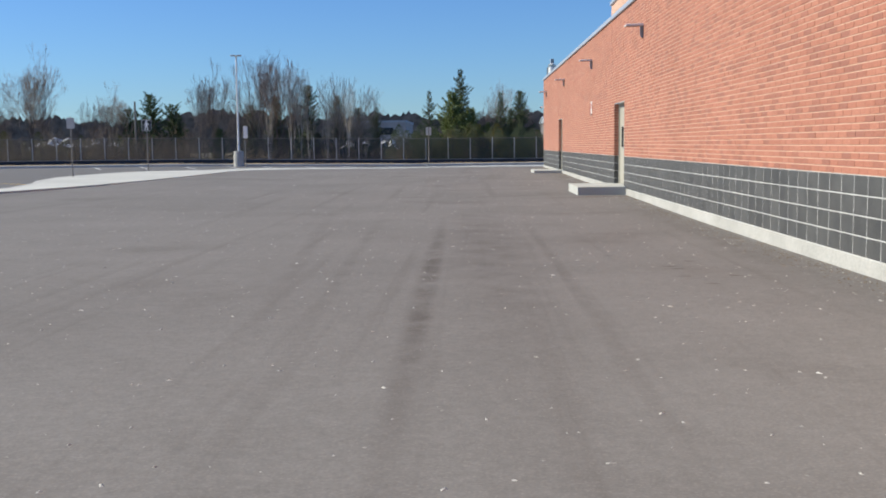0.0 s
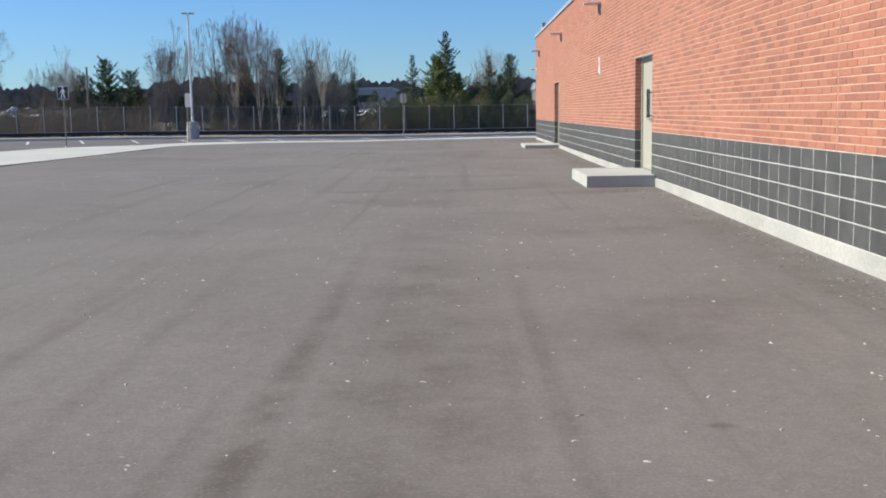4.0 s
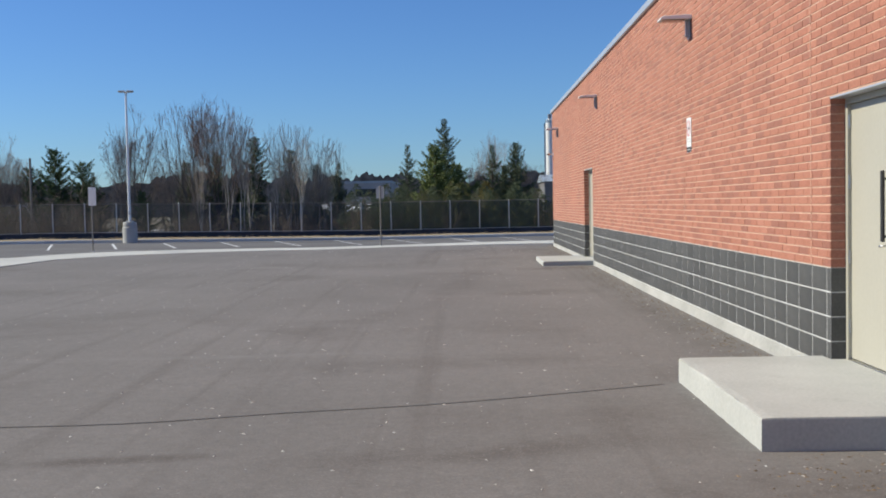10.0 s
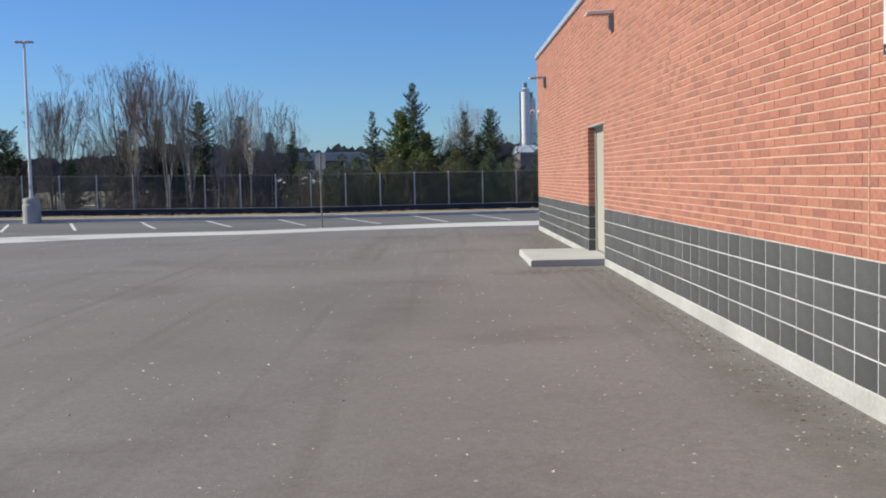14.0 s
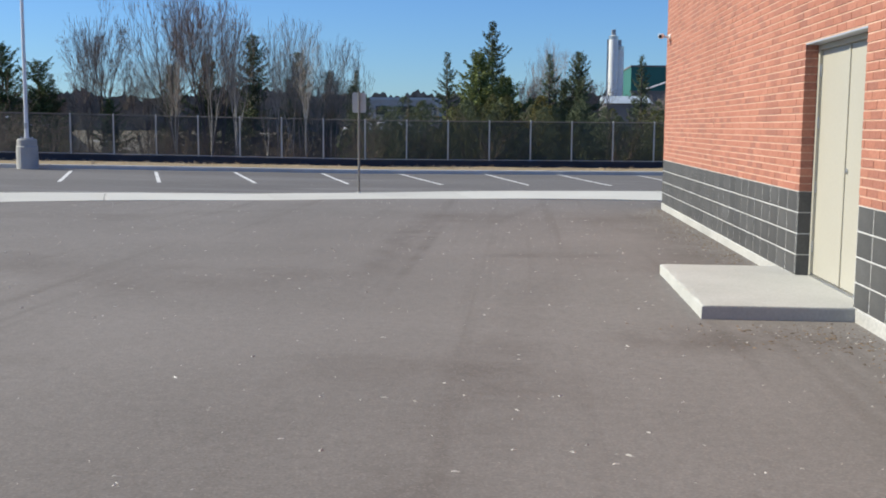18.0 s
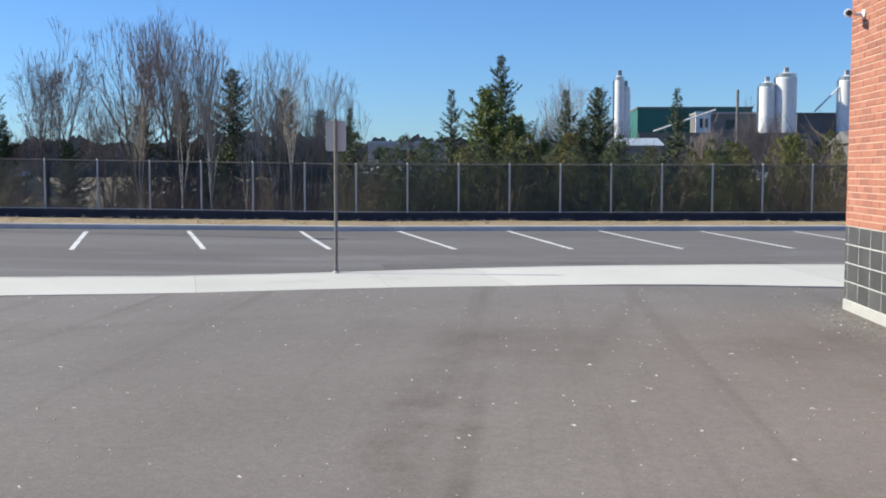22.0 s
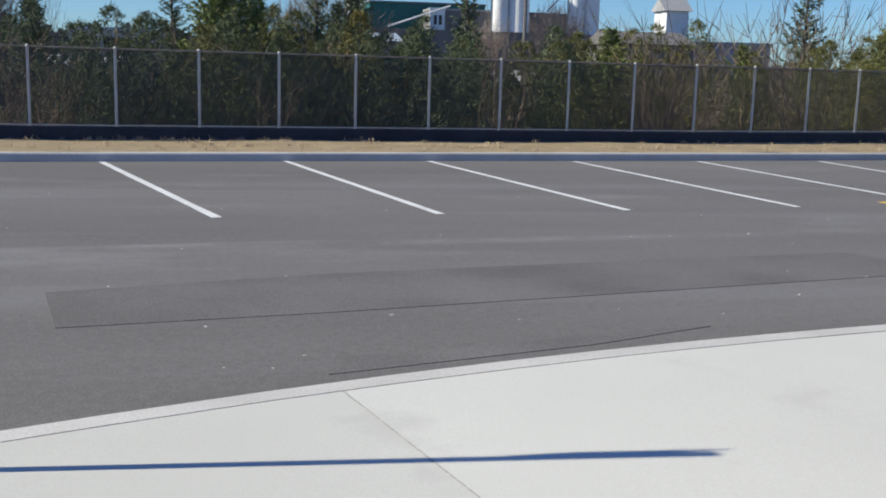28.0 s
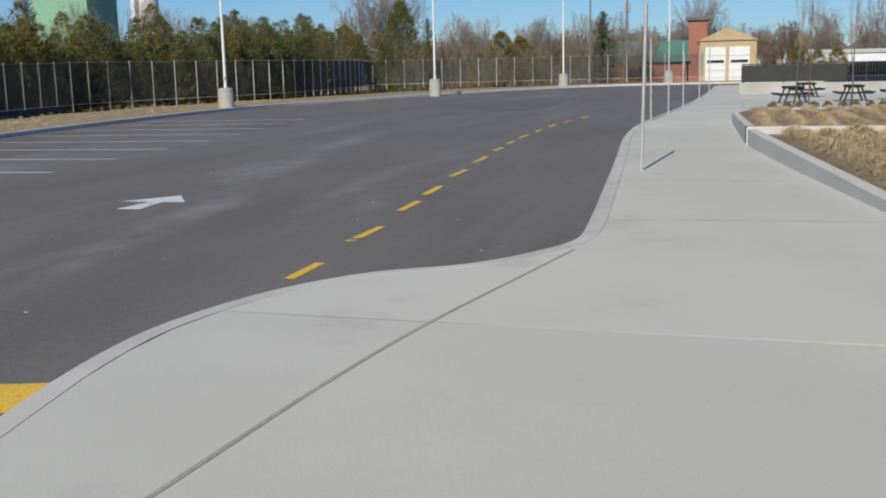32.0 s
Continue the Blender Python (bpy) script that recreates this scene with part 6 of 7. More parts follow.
def snow_bank(x0, x1, y, top, label):
    """A rough earth bank with a crust of old snow lying along its crest."""
    d = thing("snow_bank", label=label, category="snow bank", group="snow banks")
    rg = random.Random(int(x0 * 7))
    n = 24
    crest = [top + rg.uniform(-0.25, 0.25) for _ in range(n + 1)]
    for name, m, prof in (("bank", M_GROUND, ((-7, -9), (-2.0, -0.75), (0, -0.06), (2, -0.5), (7, -9))), ("snow", M_SNOW, ((-2.4, -0.8), (-1.2, -0.42), (0, 0.0), (1.5, -0.2), (2.6, -0.7)))):
        V, F = [], []
        for i in range(n + 1):
            e = min(1, 4 * min(i, n - i) / n)
            for dy, dz in prof:
                z = crest[i] + dz + rg.uniform(-0.12, 0.12) * (dz > -5)
                V.append((x0 + (x1 - x0) * i / n, y + dy, gz(0, 160) + (max(z, -2.3) - gz(0, 160)) * (0.25 + 0.75 * e) if dz > -5 else -2.6))
        for i in range(n) if name == "bank" else range(4, n - 4):
            for j in range(4):
                a = i * 5 + j
                F.append((a, a + 5, a + 6, a + 1))
        mesh_ob(name, V, F, m, d)


snow_bank(-60, -39.5, 130, 2.45, "long earth bank with old snow behind bare trees")
snow_bank(-24, -9.5, 160, 1.9, "low bank with old snow in front of a warehouse")
snow_bank(9.5, 26, 130, 1.6, "lumpy bank with old snow behind brush")
ridge_v, ridge_f = [], []
rg = np.random.default_rng(9)
N = 1440
for k in range(N):
    a = radians(-70 + 200 * k / N) - radians(20)
    R = 620
    q = k / 4
    h = float(np.interp(q, [0, 128, 146, 204, 206], [13, 13, 21, 21, 16])) + 4 * math.sin(q * 0.11) + 2 * math.sin(q * 0.37 + 1) + 1.2 * math.sin(q * 1.7) + rg.uniform(-1.6, 1.6)
    if q > 200:
        h *= 0.55 if q < 260 else 0.3
    for rr, z in ((R, -6), (R, h), (R + 60, h * 0.9), (R + 80, -6)):
        ridge_v.append((rr * math.sin(a), rr * math.cos(a), z))
for k in range(N - 1):
    for j in range(3):
        ridge_f.append((k * 4 + j, (k + 1) * 4 + j, (k + 1) * 4 + j + 1, k * 4 + j + 1))
tagged(mesh_ob("backdrop_ridge", ridge_v, ridge_f, M_RIDGE), "low dark wooded ridge on the horizon", "ridge", kind="structure")


# ---- far buildings ----
def gable(bm, x0, x1, y0, y1, z0, z1, axis="x"):
    if axis == "x":
        ym = (y0 + y1) / 2
        v = [bm.verts.new(p) for p in ((x0, y0, z0), (x0, y1, z0), (x0, ym, z1), (x1, y0, z0), (x1, y1, z0), (x1, ym, z1))]
    else:
        xm = (x0 + x1) / 2
        v = [bm.verts.new(p) for p in ((x0, y0, z0), (x1, y0, z0), (xm, y0, z1), (x0, y1, z0), (x1, y1, z0), (xm, y1, z1))]
    for f in ((0, 1, 2), (3, 5, 4), (0, 3, 4, 1), (1, 4, 5, 2), (2, 5, 3, 0)):
        bm.faces.new([v[i] for i in f])
    return bm


def shed(name, lo, hi, wall_m, roof_m, label, roof_h=0.0, axis="x", windows=()):
    d = thing(name, label=label, category="building")
    part("wall", bbox(lo, hi), wall_m, d)
    if roof_h:
        part("roof", gable(bmesh.new(), lo[0] - 0.3, hi[0] + 0.3, lo[1] - 0.3, hi[1] + 0.3, hi[2], hi[2] + roof_h, axis), roof_m, d)
    else:
        part("roof", bbox((lo[0] - 0.15, lo[1] - 0.15, hi[2]), (hi[0] + 0.15, hi[1] + 0.15, hi[2] + 0.35)), roof_m, d)
    for a, b in windows:
        part("window", bbox(a, b), M_DARK, d)
    return d


shed("warehouse", (-23.8, 200, -4), (-13.6, 225, 5.6), M_SHED, M_SHEDROOF, "low pale grey warehouse with a flat roof far off", windows=(((-19.5, 199.9, 3.3), (-16.0, 200, 4.6)), ((-22.8, 199.9, 3.3), (-21.0, 200, 4.6))))
shed("industrial_hall", (12.9, 200, -4), (19.6, 215, 5.3), M_DARKWALL, M_SHEDROOF, "low dark hall with a pale curved roof", 1.3, "x")
shed("teal_hall", (24.0, 275, -4), (48.3, 300, 15.0), M_TEAL, M_DARKWALL, "dark teal industrial hall far off")
shed("grey_hall", (22.3, 256, -4), (67, 258, 8.8), M_DARKWALL, M_DARKWALL, "long grey concrete plant hall", windows=(((30, 255.9, 5.0), (33, 256, 7.2)), ((56, 255.9, 5.2), (60, 256, 7.4))))
shed("white_annex", (34.6, 263, 9.3), (48.2, 271, 13.2), M_DARKWALL, M_SHED, "grey upper annex of a plant with a pale gable end", windows=(((40.6, 262.9, 10.2), (42.6, 263, 12.0)),))
shed("white_gable", (34.4, 262.6, 9.3), (37.4, 262.95, 13.3), M_WHITE, M_WHITE, "white gable end on the plant roof", windows=(((35.2, 262.5, 10.4), (35.8, 262.6, 12.2)), ((36.2, 262.5, 10.4), (36.8, 262.6, 12.2))))
shed("filter_house", (54.4, 262, 8.9), (62.1, 270, 13.0), M_DARKWALL, M_DARKWALL, "dark grey box on the plant roof")


def silo(x, y, r, z1, label):
    d = thing("silo", (x, y, 0), label=label, category="silo", group="silos")
    part("drum", lathe([(r, -5), (r, z1 - 1.2), (r * 0.75, z1 - 0.3), (r * 0.3, z1)], 28), M_WHITE, d, smooth=False)
    part("top_rail", lathe([(r * 0.96, z1 - 1.2), (r * 0.98, z1 - 0.3), (r * 0.96, z1 - 0.3)], 20), M_STEEL, d)
    part("vent", bbox((-0.4, -0.4, z1 - 0.2), (0.4, 0.4, z1 + 1.0), 0.05), M_SHED, d)
    part("ladder", bbox((-r - 0.3, -0.3, -4), (-r - 0.02, 0.3, z1 - 1)), M_STEEL, d)
    return d


for x, y, r, z1 in ((18.5, 258, 1.0, 20.6), (19.8, 259, 1.0, 18.6), (51.6, 260, 2.1, 21.2), (47.9, 260, 1.6, 19.4), (63.4, 260, 1.6, 20.6), (66.5, 260, 1.6, 20.2)):
    silo(x, y, r, z1, "tall white cement silo far off")
cv = thing("conveyor", label="long white inclined conveyor at the plant", category="conveyor")
part("belt_housing", tube([(25, 255, 9.4), (37, 255, 13.6)], 0.2, 6), M_WHITE, cv)
part("belt_housing", tube([(57, 259, 13.4), (62.4, 259.5, 18.8)], 0.2, 6), M_WHITE, cv)
gt = shed("hopper_tower", (150, 152.3, -4), (158.5, 162.2, 19.3), M_GREEN, M_SHED, "pale green clad hopper tower at a plant",
          windows=(((149.9, 158.9, 15.9), (150, 159.9, 17.6)), ((149.9, 155.1, 15.9), (150, 156.1, 17.6)), ((152.5, 152.2, 15.4), (153.7, 152.3, 17.0))))
part("mast", tube([(152, 154, 19.4), (152, 154, 27)], 0.06, 5), M_STEEL, gt)
silo(152, 143.6, 2.1, 19.4, "tall white silo beside the green tower")
c2 = thing("conveyor", label="white inclined conveyor rising to the green tower", category="conveyor")
part("belt_housing", tube([(150, 186, 8.8), (150, 174, 13.4), (151, 162.3, 16.6)], 0.85, 6), M_WHITE, c2)
part("trestle", tube([(150, 174, -3), (150, 174, 13)], 0.25, 5), M_WHITE, c2)
shed("tower_shed", (37.2, 150, -3), (39.4, 153, 7.6), M_WHITE, M_SHED, "white industrial tower with a tilted roof cap", 1.2, "x")
shed("low_shed", (29.5, 142, -3), (36.6, 150, 4.2), M_DARKWALL, M_DARKWALL, "low grey industrial shed with a shallow gable roof", 1.2, "x")
shed("low_shed", (40.8, 152, -3), (49, 165, 4.6), M_SHED, M_SHED, "low grey industrial shed far off")

# fire hall and houses
fh = thing("fire_hall", label="tan masonry hall with two white roll-up doors", category="building")
part("wall", bbox((133, 54.1, -1.5), (147, 60.5, 3.9)), M_TANWALL, fh)
part("gable_roof", gable(bmesh.new(), 132.8, 147, 53.9, 60.7, 3.9, 5.4), M_TANWALL, fh)
for y in (57.55, 54.85):
    dr = part("roll_up_door", bbox((132.9, y, -1.2), (133, y + 2.3, 3.15)), M_WHITE, fh, "white roll-up door")
    for k in range(4):
        part("rail", bbox((132.86, y + 0.05, -0.4 + 0.85 * k), (132.9, y + 2.25, -0.34 + 0.85 * k)), M_LIGHTGREY, dr)
    part("window_strip", bbox((132.85, y + 0.2, 1.35), (132.9, y + 2.1, 1.65)), M_DARK, dr)
part("crest", lathe([(0.38, 0), (0.38, 0.08)], 16), M_LIGHTGREY, fh).matrix_basis = pose(132.95, 57.3, 4.4, 0, -90, 0)
tw = thing("hose_tower", label="red brick tower with a flat dark cap", category="tower")
part("wall", bbox((134, 59.7, -1.5), (137, 61.8, 6.3)), M_BRICK_FAR, tw)
part("cap", bbox((133.7, 59.4, 6.3), (137.3, 62.1, 6.75), 0.05), M_DARKROOF, tw)
gr = thing("green_roof_hall", label="low brick hall with a green metal roof", category="building")
part("wall", bbox((134, 62.0, -1.5), (144, 74, 1.6)), M_BRICK_FAR, gr)
part("roof", gable(bmesh.new(), 133.5, 145, 61.5, 74.5, 1.6, 4.2, "y"), M_ROOFGREEN, gr)
part("window", bbox((133.9, 66, -0.4), (134, 69, 1.0)), M_DARK, gr)
shed("white_store", (108, 41.0, -1.5), (120, 50.4, 2.0), M_WHITE, M_LIGHTGREY, "low white flat-roofed building beyond the tables")
for k, (y, w, h) in enumerate(((47.2, 4.2, 3.3), (42.5, 5, 2.6), (52.5, 6, 2.2), (36.5, 6, 3.0))):
    hs = thing("house", label="pale two-storey house with a dark gable roof", category="house", group="far houses")
    part("wall", bbox((170, y - w / 2, -1.5), (178, y + w / 2, h)), M_WHITE, hs)
    part("roof", gable(bmesh.new(), 169.6, 178.4, y - w / 2 - 0.3, y + w / 2 + 0.3, h, h + 2.3), M_DARKROOF, hs)
    for s in (-0.28, 0.28):
        part("window", bbox((169.9, y + s * w - 0.4, h - 1.6), (170, y + s * w + 0.4, h - 0.5)), M_DARK, hs)
for k in range(2):
    x, y = 158 + 9 * k, 76 + 9 * k
    hs = thing("house", label="grey house with a brown gable roof", category="house", group="far houses")
    part("wall", bbox((x, y, -1.5), (x + 8, y + 6, 2.8)), M_SHED, hs)
    part("roof", gable(bmesh.new(), x - 0.3, x + 8.3, y - 0.3, y + 6.3, 2.8, 5.0), M_DARKROOF, hs)


# utility poles
def utility_pole(x, y, h, label, cross=True):
    d = thing("utility_pole", (x, y, gz(x, y)), label=label, category="utility pole", group="utility poles")
    part("pole", lathe([(0.11, -0.2), (0.08, h)], 8), M_POLE, d)
    if cross:
        part("crossarm", bbox((-0.05, -0.7, h - 0.6), (0.05, 0.7, h - 0.5)), M_POLE, d)
        part("transformer", lathe([(0.22, 0), (0.25, 0.05), (0.25, 0.8), (0.2, 0.86)], 12), M_LIGHTGREY, d).matrix_basis = pose(0.3, 0, h - 2.0)
    return d


utility_pole(104, 66.4, 9.2, "tall wooden utility pole with a transformer")
utility_pole(106, 70.0, 9.0, "tall wooden utility pole with a transformer", False)
utility_pole(-30.9, 92, 7.1, "wooden utility pole behind the fence", False)
utility_pole(11.2, 104, 8.0, "wooden utility pole behind the fence", False)

# ---- far wing of the building, terrace and tables ----
bx, by0, by1, bz = 29.2, 50.75, 52.74, -0.02
wing = thing("wall_wing", label="red brick wing with dark block courses at its foot", category="wall", kind="structure")
part("mortar_backing", bbox((bx + 0.012, by0, bz + 0.74), (bx + 0.3, by1, 7.0)), M_MORTAR, wing)
part("block_backing", bbox((bx + 0.012, by0, bz - 0.2), (bx + 0.3, by1, bz + 0.74)), M_MORTAR2, wing)
part("north_face", bbox((bx + 0.012, by1, bz - 0.2), (32.2, by1 + 0.02, 7.0)), M_EDGE, wing, "dark clad north face")
part("return_wall", bbox((26.0, by0 - 0.3, bz - 0.2), (bx + 0.3, by0 - 0.002, 7.0)), M_BRICK_FAR, wing)
part("core", bbox((bx + 0.3, by0, bz - 0.2), (32.2, by1, 7.0)), M_BRICK_FAR, wing)
part("numeral", bbox((bx + 1.3, by1 + 0.02, 2.6), (bx + 1.42, by1 + 0.035, 3.2)), M_BLACK, wing, "black numeral on the dark face")
part("coping", bbox((bx - 0.05, by0 - 0.05, 7.0), (32.3, by1 + 0.1, 7.15)), M_FLASH, wing)
for z in (3.75, 3.3):
    wl = thing("wall_light", (bx + 0.35, by1 + 0.02, z - 0.3), 90, label="small dark wall light on the wing", category="wall light", group="wing lights")
    part("arm", bbox((0.0, -0.05, -0.02), (0.16, 0.05, 0.03), 0.008), M_LIGHTGREY, wl)
    part("head", bbox((0.16, -0.10, -0.04), (0.36, 0.10, 0.03), 0.01), M_BLACK, wl)


def picnic_table(x, y, turn):
    d = thing("picnic_table", (x, y, walk_z(x, y)), turn, label="black slatted picnic table with attached benches on concrete", category="picnic table", group="picnic tables")
    for k in range(5):
        part("top_slat", bbox((-0.9, -0.37 + 0.15 * k, 0.705), (0.9, -0.235 + 0.15 * k, 0.76), 0.005), M_BLACK, d)
    for s in (-1, 1):
        for k in range(2):
            part("seat_slat", bbox((-0.9, s * 0.72 - 0.13 + 0.14 * k, 0.41), (0.9, s * 0.72 - 0.01 + 0.14 * k, 0.46), 0.005), M_BLACK, d)
    for sx in (-0.65, 0.65):
        part("crossbar", bbox((sx - 0.04, -0.8, 0.35), (sx + 0.04, 0.8, 0.41)), M_BLACK, d)
        part("top_support", bbox((sx - 0.04, -0.36, 0.64), (sx + 0.04, 0.36, 0.705)), M_BLACK, d)
        for s in (-1, 1):
            part("leg", tube([(sx, s * 0.5, 0), (sx, s * 0.25, 0.66)], 0.045, 6), M_BLACK, d)
    d.scale = (0.8, 0.8, 0.8)
    return d


for x, y, a in ((45.4, 55.1, 8), (46.1, 52.9, 2), (47.6, 51.1, -6), (51.5, 54.2, 5)):
    picnic_table(x, y, a)
lw = thing("wall_low", label="low pale concrete wall under a black screen fence", category="wall", kind="structure")
part("body", bbox((57.0, 40, -0.2), (57.3, 56.9, 0.47), 0.015), M_BASE, lw)
bf = thing("screen_fence", (57.15, 40, 0.47), label="black fence with a dark windscreen on the low wall", category="fence")
for k in range(10):
    part("post", bbox((-0.03, 0.02 + 1.85 * k, 0), (0.03, 0.08 + 1.85 * k, 0.95)), M_BLACK, bf)
part("windscreen", bbox((-0.008, 12.0, 0.06), (0.008, 16.8, 0.86)), M_BLACK, bf, "dark green-black fabric windscreen")
part("rail", bbox((-0.02, 0, 0.88), (0.02, 16.8, 0.93)), M_BLACK, bf)
for k in range(84):
    part("picket", bbox((-0.008, 0.1 + 0.142 * k, 0.04), (0.008, 0.116 + 0.142 * k, 0.9)), M_BLACK, bf)
su = thing("parked_car", (70, 49.6, -0.42), 95, label="dark blue utility vehicle parked beyond the screen fence", category="car")
part("body", bbox((-2.2, -0.9, 0.35), (2.2, 0.9, 1.05), 0.12, 2), M_VEHICLE, su)
part("cabin", bbox((-1.9, -0.8, 1.05), (1.1, 0.8, 1.72), 0.15, 2), M_DARK, su)
part("roof", bbox((-1.7, -0.72, 1.70), (0.9, 0.72, 1.78), 0.03), M_VEHICLE, su)
for sx in (-1.4, 1.4):
    for sy in (-0.85, 0.85):
        part("wheel", lathe([(0.2, -0.1), (0.35, -0.1), (0.36, 0), (0.35, 0.1), (0.2, 0.1)], 16), M_BLACK, su).matrix_basis = pose(sx, sy, 0.36, 90, 0, 0)
bn = thing("waste_skip", (73, 46.2, -0.42), 90, label="dark green waste skip with a sloping lid", category="waste container")
part("body", bbox((-1.6, -1.0, 0.1), (1.6, 1.0, 1.5), 0.03), M_BINGREEN, bn)
part("lid", gable(bmesh.new(), -1.65, 1.65, -1.05, 1.05, 1.5, 2.0), M_BINGREEN, bn)
for k in (-0.8, 0, 0.8):
    part("rib", bbox((k - 0.04, -1.06, 0.2), (k + 0.04, -1.0, 1.45)), M_BINGREEN, bn)
yb = thing("bollard_box", (75, 44.6, -0.42), label="yellow utility box beside the skip", category="utility box")
part("body", bbox((-0.3, -0.3, 0), (0.3, 0.3, 1.9), 0.03), M_YELLOW, yb)

# shrubs by the wing
round_shrub = cedar(90, 1.0, 0.62, 1800, 0.05)
sb = tree("evergreen_shrub", round_shrub, (M_BARK, M_SPRUCE), (28.3, 53.3, 0.1), 0, 0.8, "small dark green rounded shrub beside the brick wing", "shrub", "shrubs")
for x, y, s in ((23.9, 51.6, 0.8), (23.2, 51.4, 0.7), (22.2, 51.5, 0.75), (24.0, 51.0, 0.9)):
    o = copy_thing(sb, pose(x, y, BED_Z - 0.02, 0, 0, x * 40))
    o.scale = (s, s, s)
low = tree("low_shrub", cedar(91, 0.5, 0.45, 900, 0.05), (M_BARK, M_CEDAR_GOLD), (36.1, 56.2, -0.03), 0, 0.8, "low yellow-green shrub at the edge of the terrace", "shrub", "low shrubs")
for k in range(9):
    o = copy_thing(low, pose(36.0 + 0.35 * (k % 2), 55.8 - 0.38 * k, -0.03, 0, 0, 70 * k))
    o.scale = (0.8, 0.8, 0.8)
young = tree("young_tree", bare_tree(55, 4.2, 0.55, 1, 0.3, 3, 0.1, 0.003, 0.6, 2), (M_BARK, M_TWIG), (38.5, 53.8, 0.0), 0, 1.0, "thin leafless young tree on the terrace", group="young trees")
for x, y in ((40.2, 54.9), (41.5, 55.3)):
    copy_thing(young, pose(x, y, -0.02, 0, 0, x * 50))

# ---- loose stones, leaves and chips ----
rngn = np.random.default_rng(4)


def scatter(name, pts, size, material, label, flat=0.45):
    V, F = [], []
    for (x, y, z) in pts:
        s = size * min(1.75, rngn.lognormal(-0.22, 0.5))
        a = rngn.uniform(0, 6.28)
        k = len(V)
        el = rngn.uniform(1.0, 2.2)
        for dx, dy, dz in ((-1, -0.7, 0), (1, -0.6, 0), (0.8, 0.8, 0), (-0.9, 0.6, 0), (0.1, 0.0, flat)):
            V.append((x + s * (math.cos(a) * dx * el - math.sin(a) * dy), y + s * (math.sin(a) * dx * el + math.cos(a) * dy), z + s * dz * 1.4))
        F += [(k, k + 1, k + 4), (k + 1, k + 2, k + 4), (k + 2, k + 3, k + 4), (k + 3, k, k + 4)]
    return tagged(mesh_ob(name, V, F, material), label, "debris", kind="stuff")


pts = [(x, y, yard_z(x, y)) for x, y in zip(rngn.uniform(-9, 6.5, 7500), rngn.uniform(-1, 57, 7500)) if y < near_y(x) - 0.1 and (x < 2.5 or y > 54.8)]
pts += [(x, y, yard_z(x, y)) for x, y in zip(rngn.uniform(2.5, 6.5, 20), rngn.uniform(54.8, 56.6, 20))]
scatter("stone_chips", pts, 0.0072, M_CHIP, "scattered pale stone chips on asphalt")
pts = []
for _ in range(6500):
    y = rngn.uniform(3, 55)
    x = WX - 0.03 - abs(rngn.normal(0, 0.24))
    if not (24.7 < y < 27.4 or 43.1 < y < 45.8) or x < 1.4:
        pts.append((x, y, yard_z(x, y)))
for cy in (24.3, 42.6):
    for _ in range(260):
        x, y = rngn.normal(2.0, 0.42), cy + rngn.normal(0, 0.34)
        if x < WX - 0.03 and y < cy + 0.45:
            pts.append((x, y, yard_z(x, y)))
scatter("leaf_litter", pts, 0.0065, M_LEAFLIT, "leaf crumbs and grit along the wall foot")
pts = [(x, y, yard_z(x, y)) for x, y, _ in pts[::4]]
scatter("wall_grit", [(x - abs(rngn.normal(0, 0.1)), y + rngn.normal(0, 0.1), z) for x, y, z in pts], 0.005, M_CHIP, "pale grit along the wall foot")
pts = [(x, y, LOT_Z) for x, y in zip(rngn.uniform(-8, 22, 420), rngn.uniform(59, 70, 420)) if y > edge_y(x) + 0.3]
scatter("lot_grit", pts, 0.007, M_CHIP, "pale grit scattered over the lot")
# seams in the yard asphalt
tagged(sweep(smooth_line([(-10, 24.9), (-7, 25.4), (-4.43, 25.84), (-2.84, 26.0), (-1.76, 26.3), (-0.38, 26.6), (1.26, 27.2)], 4), [(-0.012, 0.004), (0.012, 0.004)], lambda x, y: yard_z(x, y), "trim_yard_seam", M_PATCH),
       "dark paving seam across the asphalt yard", "seam", kind="structure")

# grass tufts on the verge
bits = []
tufts = [grass_clump(20 + k, 0.16, 0.12, 14) for k in range(3)]
tuft_np = []
for me in tufts:
    tuft_np.append(([tuple(v.co) for v in me.vertices], [tuple(p.vertices) for p in me.polygons]))
for k in range(1500):
    x = rng.uniform(-45, 60)
    t = rng.random()
    y = far_y(x) + 0.4 + t * (fence_y(x) - far_y(x) - 0.5)
    bits.append((tuft_np[k % 3], (x, y, -0.02 + rise(x), rng.uniform(0.35, 0.8), rng.uniform(0, 6.28), 1.0)))
tagged(joined("verge_grass", bits, M_BLADE), "short dead grass tufts on the verge", "grass", kind="stuff")

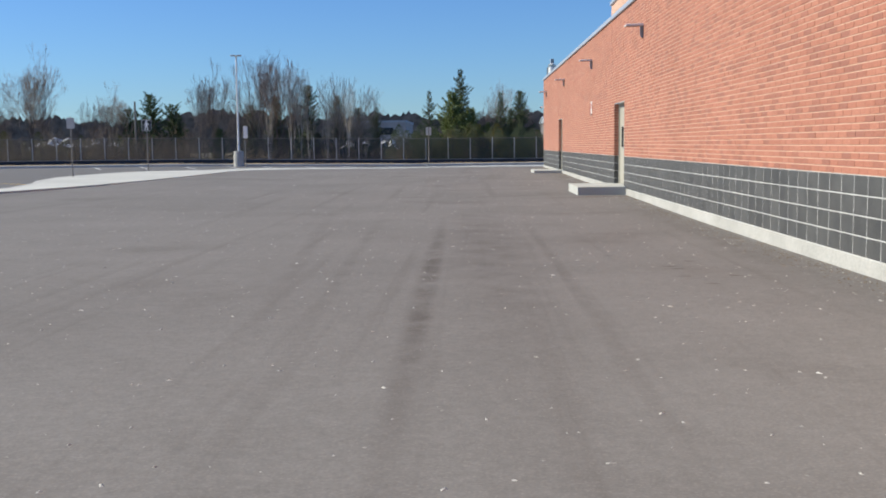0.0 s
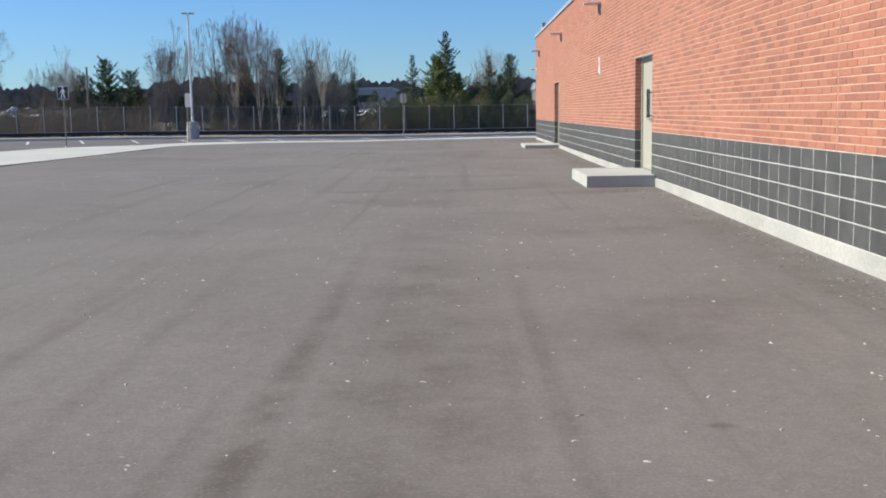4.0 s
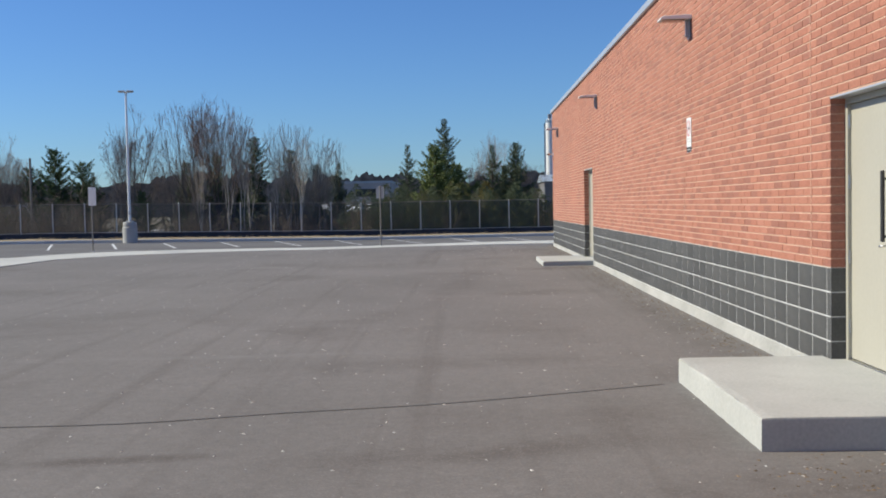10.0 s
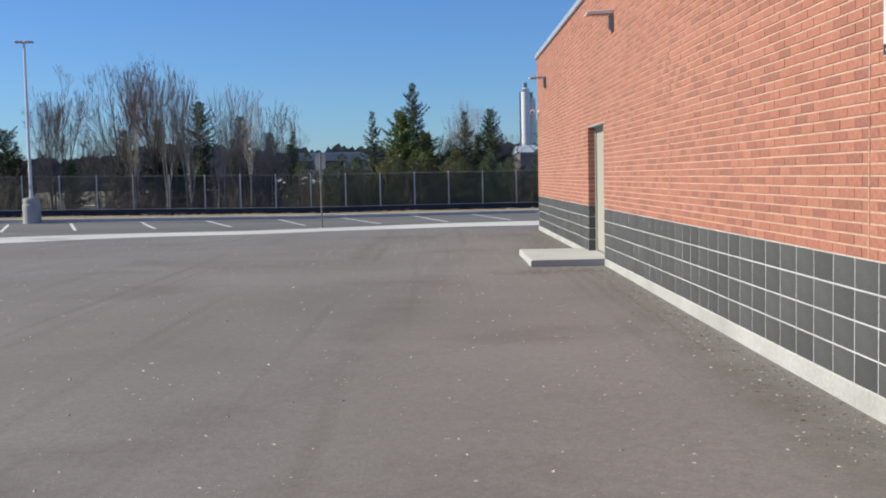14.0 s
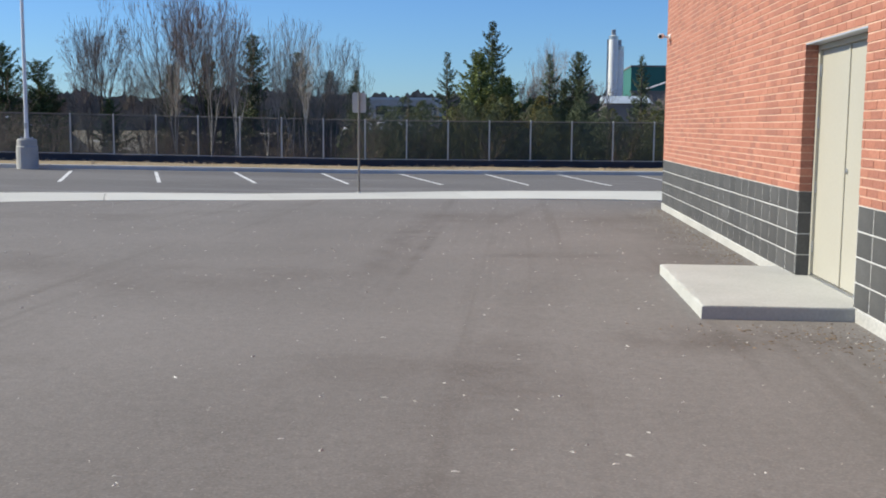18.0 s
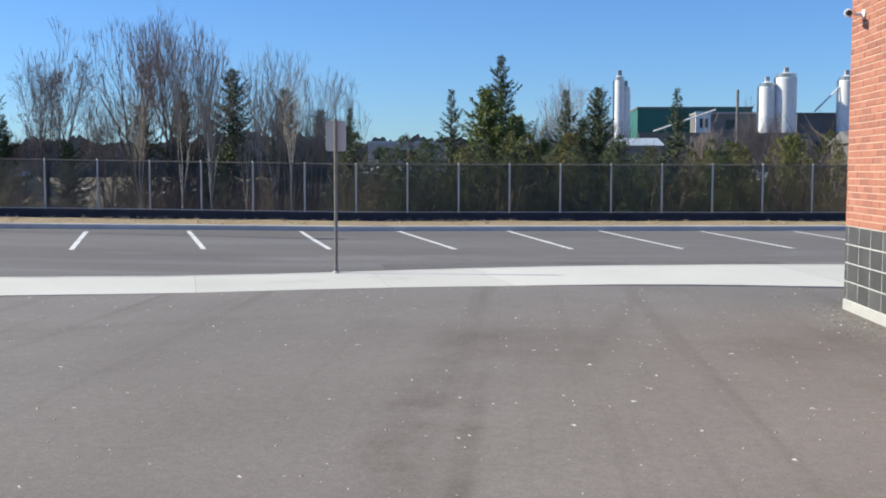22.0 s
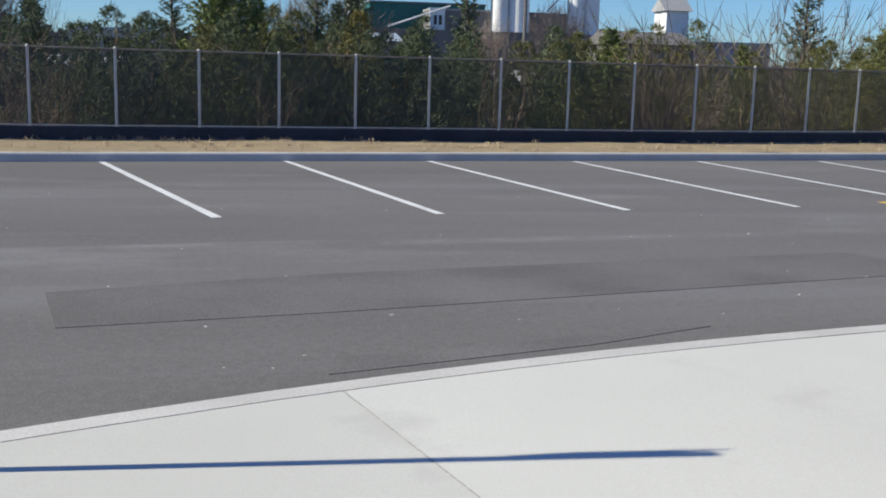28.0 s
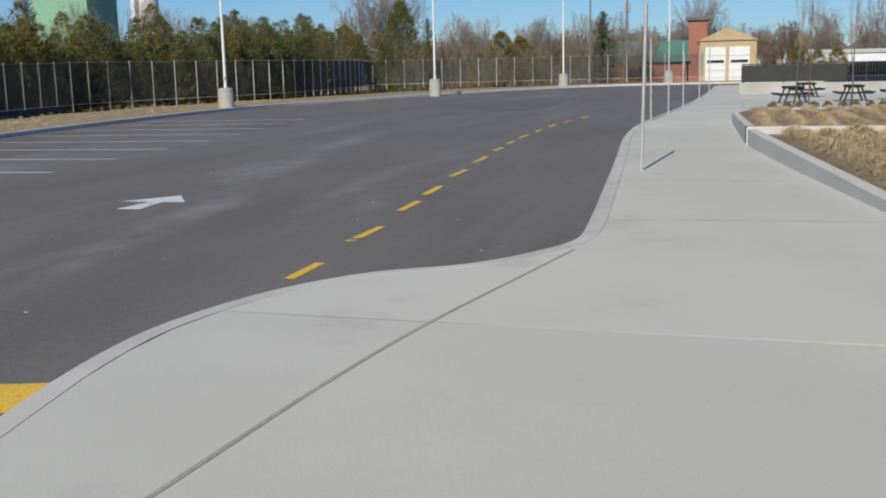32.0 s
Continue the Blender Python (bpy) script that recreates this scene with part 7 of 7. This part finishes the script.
# ---- wall pieces, last ----
HOLES = [(D1[0], D1[1], 0.0, HEAD), (D2[0], D2[1], 0.0, HEAD)]
bricks = brick_field(6.0, Y1, BORD, TOPZ - 0.02, HOLES, 0.245, 0.0727, WX, 0.006, 0.0118, 0.004, 1)
apart = [b for b in bricks if 29.6 < b[0] and b[1] < 33.2 and b[2] < 2.5][:300]
chosen = set(apart)
pieces_mesh("bricks", [b for b in bricks if b not in chosen], WX, 0.007, M_BRICK, wall, "orange-red bricks with raked joints", "stuff")
unit = {}
for y0, y1, z0, z1, j in apart:
    key = (round(y1 - y0, 2), round(z1 - z0, 3))
    if key not in unit:
        first = pieces_mesh("brick", [(0, y1 - y0, 0, z1 - z0, 0)], 0, 0.007, M_BRICK, wall)
        unit[key] = first.data
        o = first
    else:
        o = new("brick", unit[key])
        o.parent = wall
    o.matrix_basis = pose(WX + j, y0, z0)
BL = 0.3655
blocks = []
k0 = int((6.0 - 30.5) / BL)
for k in range(k0, int((Y1 - 30.5) / BL) + 1):
    a, b = 30.5 + k * BL + 0.0045, 30.5 + (k + 1) * BL - 0.0045
    for r in range(4):
        z0, z1 = BASEZ + 0.2 * r + 0.0045, BASEZ + 0.2 * (r + 1) - 0.0045
        for p, q in ([(a, b)] if not any(a < h1 and b > h0 for h0, h1 in (D1, D2)) else [(a, min(b, h0)) for h0, h1 in (D1, D2) if a < h0 < b] + [(max(a, h1), b) for h0, h1 in (D1, D2) if a < h1 < b]):
            if q - p > 0.03:
                blocks.append((p, min(q, Y1), z0, z1, 0.0))
sel = [b for b in blocks if 19.0 < b[0] < 46.5][:300]
chosen = set(sel)
pieces_mesh("blocks", [b for b in blocks if b not in chosen], WX, 0.003, M_BLOCK, wall, "dark grey blocks with pale joints", "stuff")
unit = {}
for y0, y1, z0, z1, j in sel:
    key = (round(y1 - y0, 3), round(z1 - z0, 3))
    if key not in unit:
        o = pieces_mesh("block", [(0, y1 - y0, 0, z1 - z0, 0)], 0, 0.003, M_BLOCK, wall)
        unit[key] = o.data
    else:
        o = new("block", unit[key])
        o.parent = wall
    o.matrix_basis = pose(WX, y0, z0)
wb = brick_field(by0, by1, bz + 0.74, 7.0, [], 0.245, 0.0727, bx, 0.012, 0.012, 0.006, 2)
pieces_mesh("bricks", wb, bx, 0.012, M_BRICK_FAR, wing, "red bricks", "stuff")
wbk = [(by0 + 0.4 * k + 0.005, min(by1, by0 + 0.4 * (k + 1) - 0.005), bz - 0.06 + 0.2 * r + 0.006, bz - 0.06 + 0.2 * (r + 1) - 0.006, 0) for k in range(5) for r in range(4)]
for b in wbk:
    pieces_mesh("block", [b], bx, 0.012, M_BLOCK, wing)
